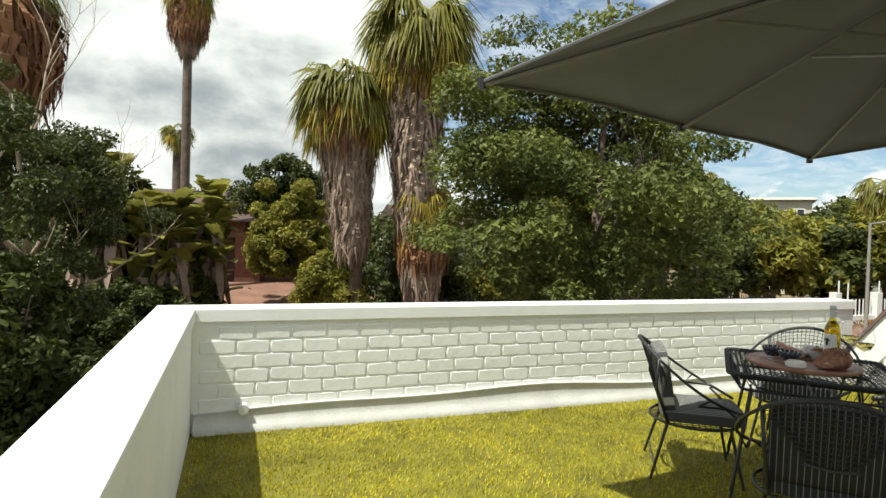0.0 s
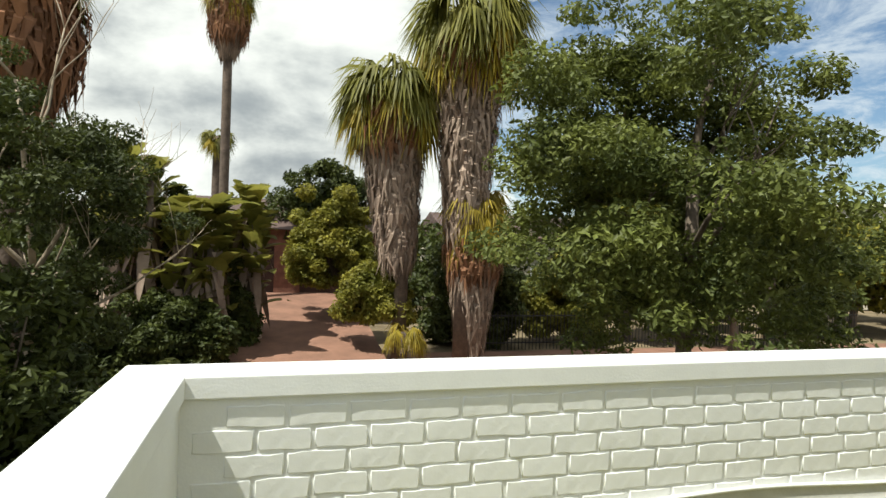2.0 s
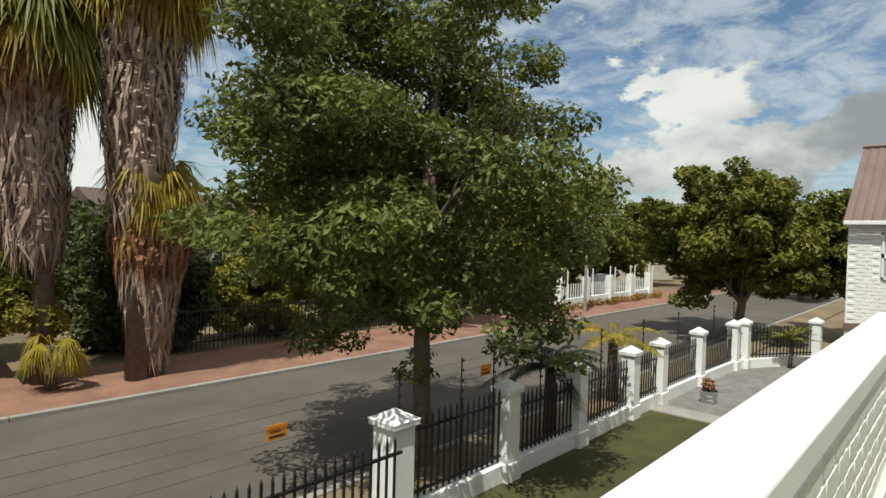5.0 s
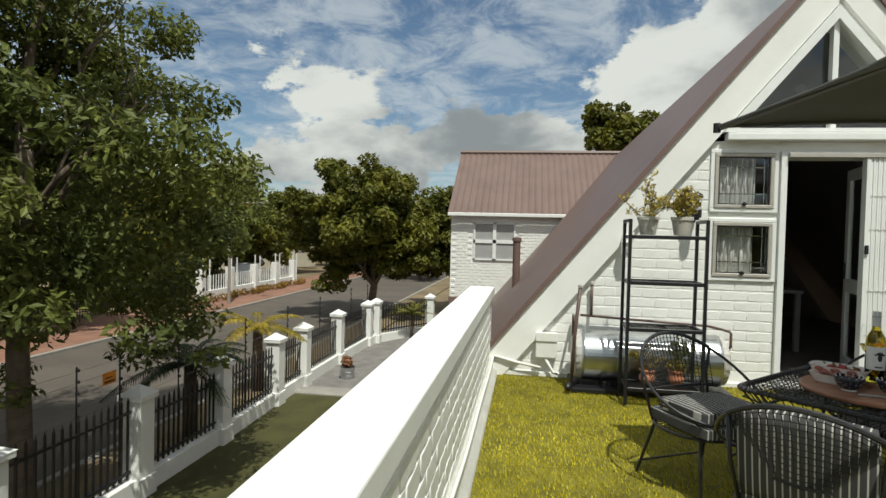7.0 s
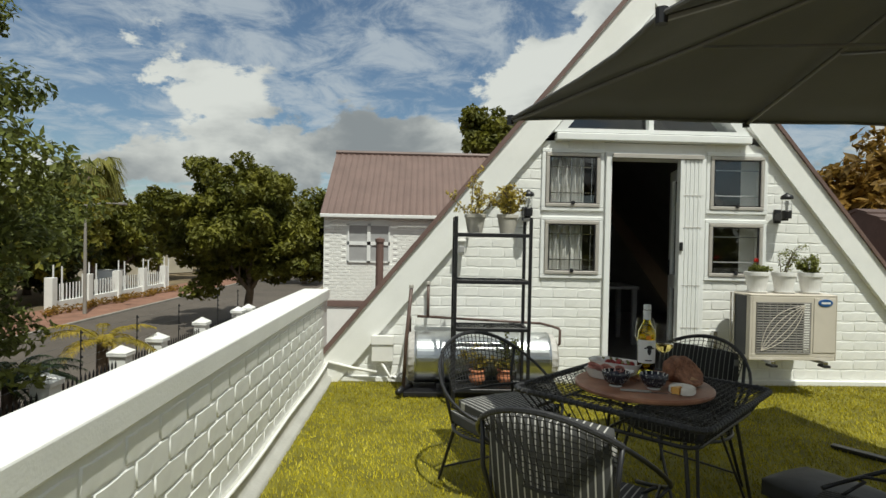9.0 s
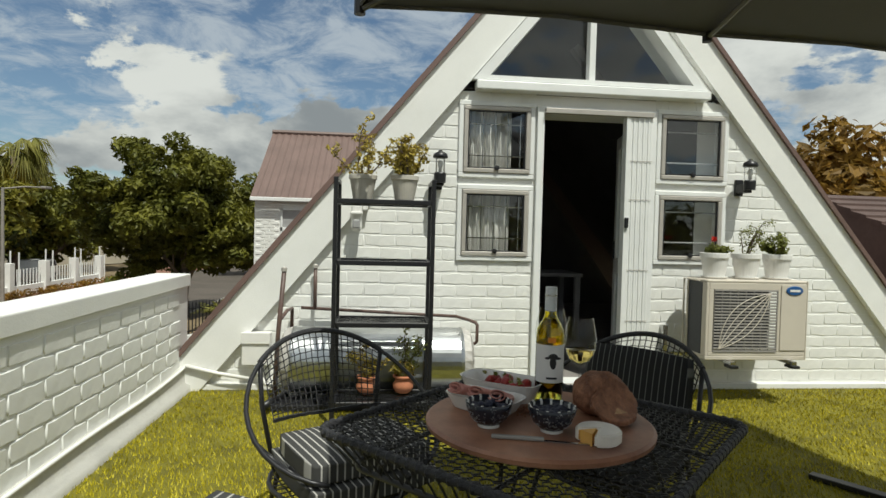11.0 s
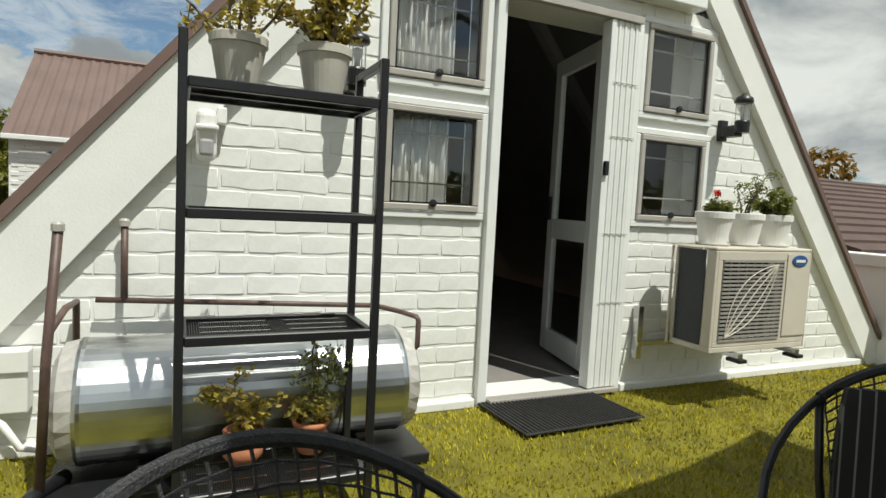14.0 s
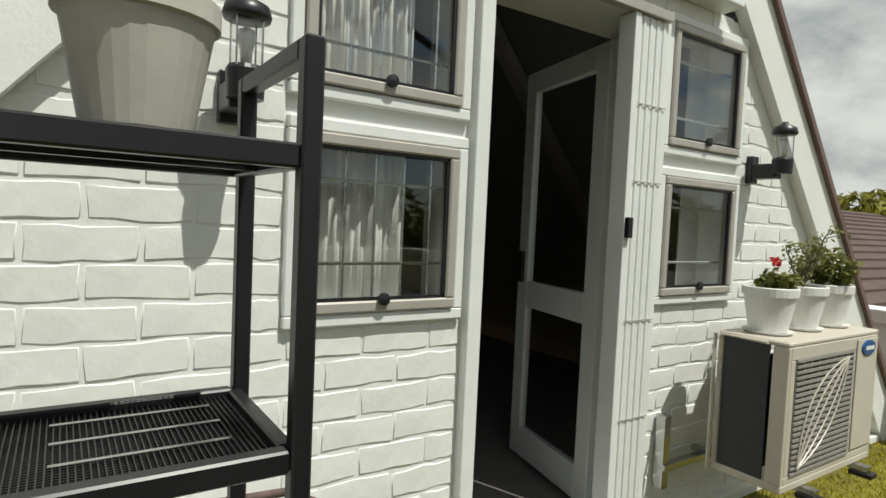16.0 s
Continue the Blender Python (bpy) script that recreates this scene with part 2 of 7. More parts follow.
M_CRUST = mat("bread_crust", (0.33, 0.15, 0.08), 0.7, col2=(0.12, 0.045, 0.024), scale=24, bump=0.9, bscale=70, fine=0.25)
M_CRUMB = mat("bread_crumb", (0.55, 0.34, 0.18), 0.9, var=0.2, scale=30, bump=0.6, bscale=90)
M_CERAM = mat("white_ceramic", (0.74, 0.73, 0.70), 0.2, var=0.03, scale=8)
M_NAVY = mat("navy_patterned_glaze", (0.025, 0.027, 0.04), 0.25, var=0.2, scale=30)
M_BERRYR = mat("strawberry_red", (0.36, 0.02, 0.015), 0.35, col2=(0.24, 0.01, 0.01), scale=25, bump=0.5, bscale=200, rnd=0.2)
M_BERRYB = mat("blueberry_skin", (0.018, 0.02, 0.045), 0.5, var=0.2, scale=40, rnd=0.3)
M_HAM = mat("pink_ham", (0.56, 0.27, 0.22), 0.5, col2=(0.46, 0.18, 0.15), scale=30)
M_CHEESE = mat("white_cheese_rind", (0.78, 0.73, 0.66), 0.6, var=0.06, scale=20, bump=0.2, bscale=60)
M_CHEESEY = mat("yellow_cheese_inside", (0.72, 0.40, 0.10), 0.5, var=0.08, scale=20)
M_STEEL = mat("steel", (0.55, 0.55, 0.55), 0.25, metal=1.0, var=0.05)
M_LABEL = mat("white_paper_label", (0.75, 0.74, 0.72), 0.7, var=0.02)
M_INK = mat("dark_ink", (0.02, 0.02, 0.02), 0.7, var=0.02)
M_CAP = mat("white_bottle_cap", (0.62, 0.64, 0.66), 0.35, var=0.04)
M_CURTAIN = mat("white_curtain", (0.82, 0.80, 0.76), 0.85, var=0.05, scale=8)
M_MATTE = mat("dark_rubber_mat", (0.028, 0.027, 0.027), 0.85, var=0.2, scale=20, bump=0.5, bscale=100)
M_GREY = mat("dark_grey_tarp", (0.04, 0.042, 0.048), 0.6, var=0.2, scale=6, bump=0.3, bscale=12)
M_ORANGE = mat("orange_sign", (0.72, 0.25, 0.02), 0.5, var=0.05)
M_PLAST = mat("cream_house_plaster", (0.55, 0.50, 0.40), 0.85, var=0.08, scale=0.6)
M_CARW = mat("white_car_paint", (0.75, 0.75, 0.75), 0.25, var=0.02)
M_TILE = mat("brown_roof_tiles", (0.10, 0.062, 0.052), 0.7, var=0.12, scale=1.5, fine=0.15, bscale=12)
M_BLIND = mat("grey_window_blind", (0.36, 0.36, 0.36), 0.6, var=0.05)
def thinglass(name, tint=(1, 1, 1), boost=0.0):
    """Thin clear sheet: see-through, with a mirror gloss that grows at grazing angles."""
    m = bpy.data.materials.new(name)
    m.use_nodes = True
    nt = m.node_tree
    nt.nodes.remove(nt.nodes["Principled BSDF"])
    t, g = nt.nodes.new("ShaderNodeBsdfTransparent"), nt.nodes.new("ShaderNodeBsdfGlossy")
    t.inputs["Color"].default_value = (*tint, 1)
    g.inputs["Roughness"].default_value = 0.01
    fr, mx, ad = nt.nodes.new("ShaderNodeLayerWeight"), nt.nodes.new("ShaderNodeMixShader"), nt.nodes.new("ShaderNodeMath")
    pw = nt.nodes.new("ShaderNodeMath")
    pw.operation, pw.inputs[1].default_value = "POWER", 4.0
    ad.operation, ad.inputs[1].default_value, ad.inputs[2].default_value = "MULTIPLY_ADD", 0.7, 0.03 + boost
    nt.links.new(fr.outputs["Facing"], pw.inputs[0])
    nt.links.new(pw.outputs[0], ad.inputs[0])
    nt.links.new(ad.outputs[0], mx.inputs[0])
    nt.links.new(t.outputs[0], mx.inputs[1])
    nt.links.new(g.outputs[0], mx.inputs[2])
    nt.links.new(mx.outputs[0], nt.nodes["Material Output"].inputs["Surface"])
    return m


M_GLASS = thinglass("clear_glass", (0.985, 0.99, 0.99), 0.01)
M_PANE = thinglass("window_glass", (0.95, 0.96, 0.96), 0.03)
M_WINE = glassmat("pale_wine", (0.93, 0.75, 0.25), ior=1.34)
M_BOTTLE = glassmat("yellow_green_bottle_glass", (0.80, 0.72, 0.10), ior=1.45)

M_TWIG = mat("pale_twig_bark", (0.40, 0.32, 0.23), 0.8, var=0.15, scale=8, fine=0.1)
L_TREE = leafmat("dark_tree_leaves", (0.175, 0.195, 0.043), (0.055, 0.074, 0.02), 0.36)
L_TREE2 = leafmat("mid_green_leaves", (0.17, 0.165, 0.022), (0.06, 0.072, 0.012), 0.3)
L_BUSH = leafmat("olive_bush_leaves", (0.3, 0.27, 0.045), (0.13, 0.14, 0.02))
L_DARK = leafmat("deep_green_leaves", (0.075, 0.088, 0.018), (0.028, 0.04, 0.009), 0.3)
L_PALM = leafmat("palm_frond_green", (0.27, 0.25, 0.055), (0.13, 0.14, 0.03))
L_YELLOW = leafmat("yellow_frond", (0.42, 0.31, 0.035), (0.23, 0.19, 0.025))
L_DEAD = leafmat("dead_palm_thatch", (0.40, 0.30, 0.23), (0.20, 0.135, 0.10), 0.1, 0.8)
L_DEADR = leafmat("rusty_palm_thatch", (0.27, 0.13, 0.065), (0.16, 0.075, 0.04), 0.1, 0.8)
L_OLIVE = leafmat("ochre_leaves", (0.30, 0.17, 0.03), (0.14, 0.09, 0.02))
L_SUCC = leafmat("yellow_succulent_leaves", (0.5, 0.36, 0.06), (0.27, 0.24, 0.05), 0.2, 0.45)
L_HERB = leafmat("herb_green_leaves", (0.26, 0.27, 0.07), (0.15, 0.17, 0.045))
L_CYCAD = leafmat("cycad_green", (0.045, 0.075, 0.025), (0.02, 0.035, 0.012), 0.2)
L_RED = leafmat("red_petals", (0.75, 0.03, 0.015), (0.55, 0.02, 0.012), 0.2)


# ---- building blocks ----
def link_mesh(name, verts, faces, material, parent=None, label="", smooth=False):
    me = bpy.data.meshes.new(name)
    me.from_pydata([tuple(v) for v in verts], [], [tuple(f) for f in faces])
    me.materials.append(material)
    if smooth:
        me.polygons.foreach_set("use_smooth", [True] * len(me.polygons))
    ob = new(name, me)
    if parent:
        ob.parent = parent
    if label:
        ob["label"] = label
    return ob


def part(name, bm, material, parent=None, label="", smooth=False):
    me = bpy.data.meshes.new(name)
    bm.to_mesh(me)
    bm.free()
    me.materials.append(material)
    if smooth:
        me.polygons.foreach_set("use_smooth", [True] * len(me.polygons))
    ob = new(name, me)
    if parent:
        ob.parent = parent
    if label:
        ob["label"] = label
    return ob


def empty(name, m, label, category, group="", kind=""):
    e = new(name)
    e.empty_display_size = 0.1
    e.matrix_world = m
    return tagged(e, label, category, group, kind)


def box(x0, x1, y0, y1, z0, z1, bevel=0.0, bm=None, m=None, seg=2):
    bm2 = bmesh.new()
    bmesh.ops.create_cube(bm2, size=1.0, matrix=Matrix.Translation(((x0 + x1) / 2, (y0 + y1) / 2, (z0 + z1) / 2)) @ Matrix.Diagonal((abs(x1 - x0), abs(y1 - y0), abs(z1 - z0), 1)))
    if bevel:
        bmesh.ops.bevel(bm2, geom=list(bm2.edges), offset=bevel, segments=seg, affect="EDGES", profile=0.5)
    if m is not None:
        bm2.transform(m)
    return joined(bm, bm2)


def joined(bm, bm2):
    if bm is None:
        return bm2
    me = bpy.data.meshes.new("tmp")
    bm2.to_mesh(me)
    bm2.free()
    bm.from_mesh(me)
    bpy.data.meshes.remove(me)
    return bm


def tube(pts, r, n=8, bm=None, closed=False, caps=True):
    """A round bar along a line of points; r may be one radius or one a point."""
    if bm is None:
        bm = bmesh.new()
    pts = [Vector(p) for p in pts]
    k = len(pts)
    rs = r if isinstance(r, (list, tuple)) else [r] * k
    rings, ref = [], None
    for i, p in enumerate(pts):
        if closed:
            d = pts[(i + 1) % k] - pts[i - 1]
        else:
            d = pts[min(i + 1, k - 1)] - pts[max(i - 1, 0)]
        d.normalize()
        if ref is None:
            ref = d.orthogonal().normalized()
        ref = (ref - d * ref.dot(d))
        if ref.length < 1e-6:
            ref = d.orthogonal()
        ref.normalize()
        side = d.cross(ref)
        rings.append([bm.verts.new(p + (ref * math.cos(a) + side * math.sin(a)) * rs[i]) for a in (2 * math.pi * j / n for j in range(n))])
    span = range(k) if closed else range(k - 1)
    for i in span:
        a, b = rings[i], rings[(i + 1) % k]
        for j in range(n):
            bm.faces.new((a[j], a[(j + 1) % n], b[(j + 1) % n], b[j]))
    if caps and not closed:
        bm.faces.new(list(reversed(rings[0])))
        bm.faces.new(rings[-1])
    return bm


def lathe(profile, n=24, bm=None, m=None):
    """A turned body from (radius, height) pairs."""
    b = bmesh.new()
    rings = []
    for r, z in profile:
        if r < 1e-5:
            rings.append([b.verts.new((0, 0, z))])
        else:
            rings.append([b.verts.new((r * math.cos(2 * math.pi * j / n), r * math.sin(2 * math.pi * j / n), z)) for j in range(n)])
    for a, c in zip(rings, rings[1:]):
        for j in range(n):
            k = (j + 1) % n
            if len(a) == 1 and len(c) == 1:
                continue
            if len(a) == 1:
                b.faces.new((a[0], c[k], c[j]))
            elif len(c) == 1:
                b.faces.new((a[j], a[k], c[0]))
            else:
                b.faces.new((a[j], a[k], c[k], c[j]))
    bmesh.ops.recalc_face_normals(b, faces=b.faces)
    if m is not None:
        b.transform(m)
    return joined(bm, b)


def prism(poly, axis, lo, hi, bm=None):
    """A flat polygon pushed through a thickness. axis 'x': poly is (y, z); 'y': (x, z); 'z': (x, y)."""
    b = bmesh.new()
    put = {"x": lambda p, c: (c, p[0], p[1]), "y": lambda p, c: (p[0], c, p[1]), "z": lambda p, c: (p[0], p[1], c)}[axis]
    lo_v = [b.verts.new(put(p, lo)) for p in poly]
    hi_v = [b.verts.new(put(p, hi)) for p in poly]
    b.faces.new(lo_v)
    b.faces.new(hi_v)
    for i in range(len(poly)):
        j = (i + 1) % len(poly)
        b.faces.new((lo_v[i], lo_v[j], hi_v[j], hi_v[i]))
    bmesh.ops.recalc_face_normals(b, faces=b.faces)
    return joined(bm, b)


def structure(ob, label, category=""):
    return tagged(ob, label, category or "structure", kind="structure")


# ---- setting: terrace, parapets, gable, house wing ----
G = -2.6                      # street level
TX0, TY0 = -6.26, -6.1        # inner faces of the terrace parapets
PH, CH = 0.852, 0.095         # parapet height, coping height
AP_Y, AP_Z, SL = -3.02, 3.97, 1.21   # ridge line of the steep roof


def roof_z(y, drop=0.0):
    return AP_Z - SL * abs(y - AP_Y) - drop


structure(part("floor", box(TX0 - 0.24, 0.0, TY0 - 0.2, 0.24, -0.25, 0.0), M_TURFB), "green backing of the artificial lawn on the roof terrace", "floor")


def blades(name, x0, x1, y0, y1, z, count, h, w, material, seed, keep=None):
    rng = np.random.default_rng(seed)
    c = np.column_stack([rng.uniform(x0, x1, count), rng.uniform(y0, y1, count), np.full(count, z)])
    a = rng.uniform(0, 2 * np.pi, count)
    side = np.column_stack([np.cos(a), np.sin(a), np.zeros(count)]) * (w * rng.uniform(0.7, 1.3, count))[:, None]
    b = rng.uniform(0, 2 * np.pi, count)
    # the pile is brushed over in drifts that change slowly along the terrace
    drift = np.sin(c[:, 0] * 2.1 + np.sin(c[:, 1] * 1.7)) * 0.5 + 0.4
    lean = np.column_stack([np.cos(b) * 0.6 + drift * 0.7, np.sin(b) * 0.6 + 0.3 * drift, np.zeros(count)]) * (h * rng.uniform(0.3, 0.9, count))[:, None]
    top = c + lean + np.column_stack([np.zeros(count), np.zeros(count), h * rng.uniform(0.5, 1.1, count)])
    v = np.stack([c - side, c + side, top], 1).reshape(-1, 3)
    f = np.arange(count * 3).reshape(-1, 3)
    return link_mesh(name, v.tolist(), f.tolist(), material)


tagged(blades("artificial_grass", TX0, -0.01, TY0, -0.06, 0.0, 150000, 0.022, 0.0035, M_TURF, 3), "yellow-green artificial grass pile covering the roof terrace", "grass", kind="stuff")

# parapet cores, with the street face going down to the garden
structure(part("wall_street", box(TX0 - 0.23, 0.1, 0.014, 0.22, G, PH - CH), M_PAINT), "white painted parapet wall above the street garden", "wall")
structure(part("wall_west", box(TX0 - 0.23, TX0 - 0.02, TY0 - 0.2, 0.013, G, PH - CH), M_PAINT), "smooth white painted parapet wall at the terrace end", "wall")
structure(part("wall_south", box(TX0 - 0.23, 0.5, TY0 - 0.2, TY0, G, PH - CH), M_PAINT), "white painted parapet wall on the neighbour's side", "wall")
structure(part("coping_street", box(TX0 - 0.26, 0.1, -0.008, 0.238, PH - CH, PH, 0.008), M_PAINT), "white painted coping on the street parapet", "coping")
structure(part("coping_west", box(TX0 - 0.26, TX0, TY0 - 0.22, -0.009, PH - CH, PH, 0.008), M_PAINT), "white painted coping on the terrace end parapet", "coping")
structure(part("coping_south", box(TX0 + 0.001, 0.5, TY0 - 0.23, TY0 + 0.02, PH - CH, PH, 0.008), M_PAINT), "white painted coping on the neighbour's side", "coping")


def skirting():
    """Waterproofing strip with a wavy upper lip along the street parapet."""
    b = bmesh.new()
    prev = None
    for i in range(61):
        x = TX0 + (0.0 - TX0) * i / 60
        top = 0.165 + 0.02 * math.sin(x * 1.35 + 0.6) + 0.012 * math.sin(x * 3.1)
        ring = [b.verts.new((x, y, z)) for y, z in ((-0.065, -0.005), (-0.06, 0.045), (-0.026, 0.06), (-0.014, top - 0.012), (-0.022, top), (0.014, top + 0.004))]
        if prev:
            for j in range(5):
                b.faces.new((prev[j], ring[j], ring[j + 1], prev[j + 1]))
        prev = ring
    bmesh.ops.recalc_face_normals(b, faces=b.faces)
    return b


structure(part("baseboard_street", skirting(), M_SKIRT, smooth=True), "grey painted waterproofing skirting with a wavy upper lip", "skirting")
lip = [(TX0 + (0.0 - TX0) * i / 60, -0.02, 0.168 + 0.02 * math.sin((TX0 - TX0 * i / 60) * 1.35 + 0.6) + 0.012 * math.sin((TX0 - TX0 * i / 60) * 3.1)) for i in range(3, 61)]
structure(part("trim_skirting_lip", tube(lip, 0.011, 6), M_PAINT, smooth=True), "white painted bead along the top of the skirting", "trim")
tagged(part("pipe_stub", tube([(-5.94, 0.0, 0.165), (-5.94, -0.06, 0.16)], 0.035, 14), M_WHITEP), "short white plastic pipe stub in the parapet corner", "pipe")

# gable wall with its openings
W_T, W_M1, W_M2, W_B = 2.221, 1.637, 1.582, 0.999      # upper and lower window bands
WL0, WL1, WR0, WR1 = -1.995, -2.587, -3.574, -4.171      # window edges beside the door
D0, D1, DT = -2.656, -3.52, 2.15                       # doorway, with the folded gate in it
FRZ0, FRZ1 = 2.29, 2.36


def gable_piece(y_hi, y_lo, z0, z1=None):
    """One upright strip of gable between two widths, cut by the slope where z1 is not given."""
    if z1 is None:
        poly = [(y_hi, z0), (y_lo, z0), (y_lo, roof_z(y_lo, 0.12)), (y_hi, roof_z(y_hi, 0.12))]
        if y_lo < AP_Y < y_hi:
            poly.insert(3, (AP_Y, AP_Z - 0.12))
    else:
        poly = [(y_hi, z0), (y_lo, z0), (y_lo, z1), (y_hi, z1)]
    return poly


bm_g = bmesh.new()
prism([(0.3, G), (0.3, -0.1), (WL0, roof_z(WL0, 0.12)), (WL0, G)], "x", 0.012, 0.25, bm_g)
prism([(WR1, G), (WR1, roof_z(WR1, 0.12)), (-6.2, 0.0), (-6.2, G)], "x", 0.012, 0.25, bm_g)
prism(gable_piece(WL0 - 0.0005, WL1, -0.3, W_B), "x", 0.012, 0.25, bm_g)
prism(gable_piece(WL0 - 0.0005, WL1, W_M1, W_M2), "x", 0.012, 0.25, bm_g)
prism(gable_piece(WR0, WR1 + 0.0005, -0.3, W_B), "x", 0.012, 0.25, bm_g)
prism(gable_piece(WR0, WR1 + 0.0005, W_M1, W_M2), "x", 0.012, 0.25, bm_g)
prism(gable_piece(WL1 - 0.0005, D0, -0.3, FRZ0), "x", 0.012, 0.25, bm_g)
prism(gable_piece(D1, WR0 + 0.0005, -0.3, FRZ0), "x", 0.012, 0.25, bm_g)
prism(gable_piece(D0 - 0.0005, D1 + 0.0005, DT, FRZ0), "x", 0.012, 0.25, bm_g)
prism(gable_piece(D0 - 0.0005, D1 + 0.0005, -0.3, 0.03), "x", 0.012, 0.25, bm_g)
prism(gable_piece(WL0 - 0.0005, WL1, W_T, FRZ0), "x", 0.012, 0.25, bm_g)
prism(gable_piece(WR0, WR1 + 0.0005, W_T, FRZ0), "x", 0.012, 0.25, bm_g)
gable = structure(part("wall_gable", bm_g, M_PAINT), "white painted brick gable wall of the steep-roofed house", "wall")
structure(part("baseboard_gable", box(-0.035, 0.0115, -6.0, D1 - 0.05, 0.0, 0.05, 0.008), M_PAINT), "white painted plinth under the gable wall", "plinth")
structure(part("baseboard_gable_street", box(-0.035, 0.0115, D0 + 0.07, -0.02, 0.0, 0.05, 0.008), M_PAINT), "white painted plinth under the gable wall", "plinth")


def slope_board(y_sign, z_off0, z_off1, x0, x1, z_end):
    """A board along one slope between two drops below the roof line."""
    def yy(z, off):
        return AP_Y + y_sign * (AP_Z - off - z) / SL
    poly = [(AP_Y, AP_Z - z_off0), (yy(z_end, z_off0), z_end), (yy(z_end, z_off1), z_end), (AP_Y, AP_Z - z_off1)]
    return prism(poly, "x", x0, x1)


for s_, nm, ze in ((1, "street", -0.3), (-1, "neighbour", -0.01)):
    structure(part("trim_barge_" + nm, slope_board(s_, 0.03, 0.46 if s_ > 0 else 0.37, -0.045, 0.011, ze), M_PAINT), "broad white painted bargeboard under the roof edge", "bargeboard")
    structure(part("trim_verge_" + nm, slope_board(s_, -0.005, 0.045, -0.07, -0.046, ze), M_ROOF), "thin dark brown metal verge trim on the roof edge", "trim")
    structure(part("roof_slope_" + nm, slope_board(s_, -0.02, 0.1, -0.044, 13.5, -1.6), M_ROOF), "steep brown painted metal roof slope", "roof")

# triangular gable light
TB, TH = 2.37, 3.5
structure(part("trim_frieze", box(-0.1, 0.011, AP_Y - 0.94, AP_Y + 0.91, FRZ0 + 0.002, FRZ1, 0.008), M_TRIM), "white painted projecting sill under the gable light", "sill")


def tri(off_base, off_side):
    h = TH - off_side
    z0 = TB + off_base
    return [(AP_Y, h), (AP_Y + (h - z0) / SL, z0), (AP_Y - (h - z0) / SL, z0)]


def tri_ring(a, b, x0, x1):
    bm = bmesh.new()
    for i in range(3):
        j = (i + 1) % 3
        prism([a[i], a[j], b[j], b[i]], "x", x0, x1, bm)
    return bm


win_tri = empty("window_5", pose(0, 0, 0), "triangular gable window with a white frame and dark glass", "window", kind="structure")
part("window_frame", tri_ring(tri(0.0, 0.0), tri(0.035, 0.12), -0.07, 0.2), M_TRIM, win_tri)
part("mullion", box(-0.03, 0.05, AP_Y - 0.025, AP_Y + 0.025, TB + 0.03, TH - 0.13, 0.004), M_TRIM, win_tri)
part("pane", prism(tri(0.03, 0.11), "x", 0.06, 0.066), M_PANE, win_tri)
structure(part("wall_gable_top", tri_ring([(AP_Y, AP_Z - 0.12), (AP_Y + (AP_Z - 0.12 - TB) / SL, TB), (AP_Y - (AP_Z - 0.12 - TB) / SL, TB)], tri(0.001, 0.001), 0.012, 0.25), M_PAINT), "white painted wall around the gable light", "wall")

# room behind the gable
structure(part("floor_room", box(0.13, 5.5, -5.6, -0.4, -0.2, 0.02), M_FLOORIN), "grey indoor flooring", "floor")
structure(part("floor_threshold", box(0.0, 0.129, D1, D0, -0.05, 0.04, 0.004), M_TRIM), "white painted door threshold", "threshold")
# back wall and ceilings carry the room's shade in their colour
structure(part("wall_room_back", prism([(-0.3, 0.0), (AP_Y, AP_Z - 0.2), (-5.7, 0.0)], "x", 5.5, 5.6), M_DIMROOM), "back wall of the room, dimness put into its colour", "wall")
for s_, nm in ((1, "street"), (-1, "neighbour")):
    structure(part("ceiling_" + nm, slope_board(s_, 0.13, 0.16, 0.26, 5.49, 0.02), M_DIMROOM), "sloping ceiling under the roof, dimness put into its colour", "ceiling")


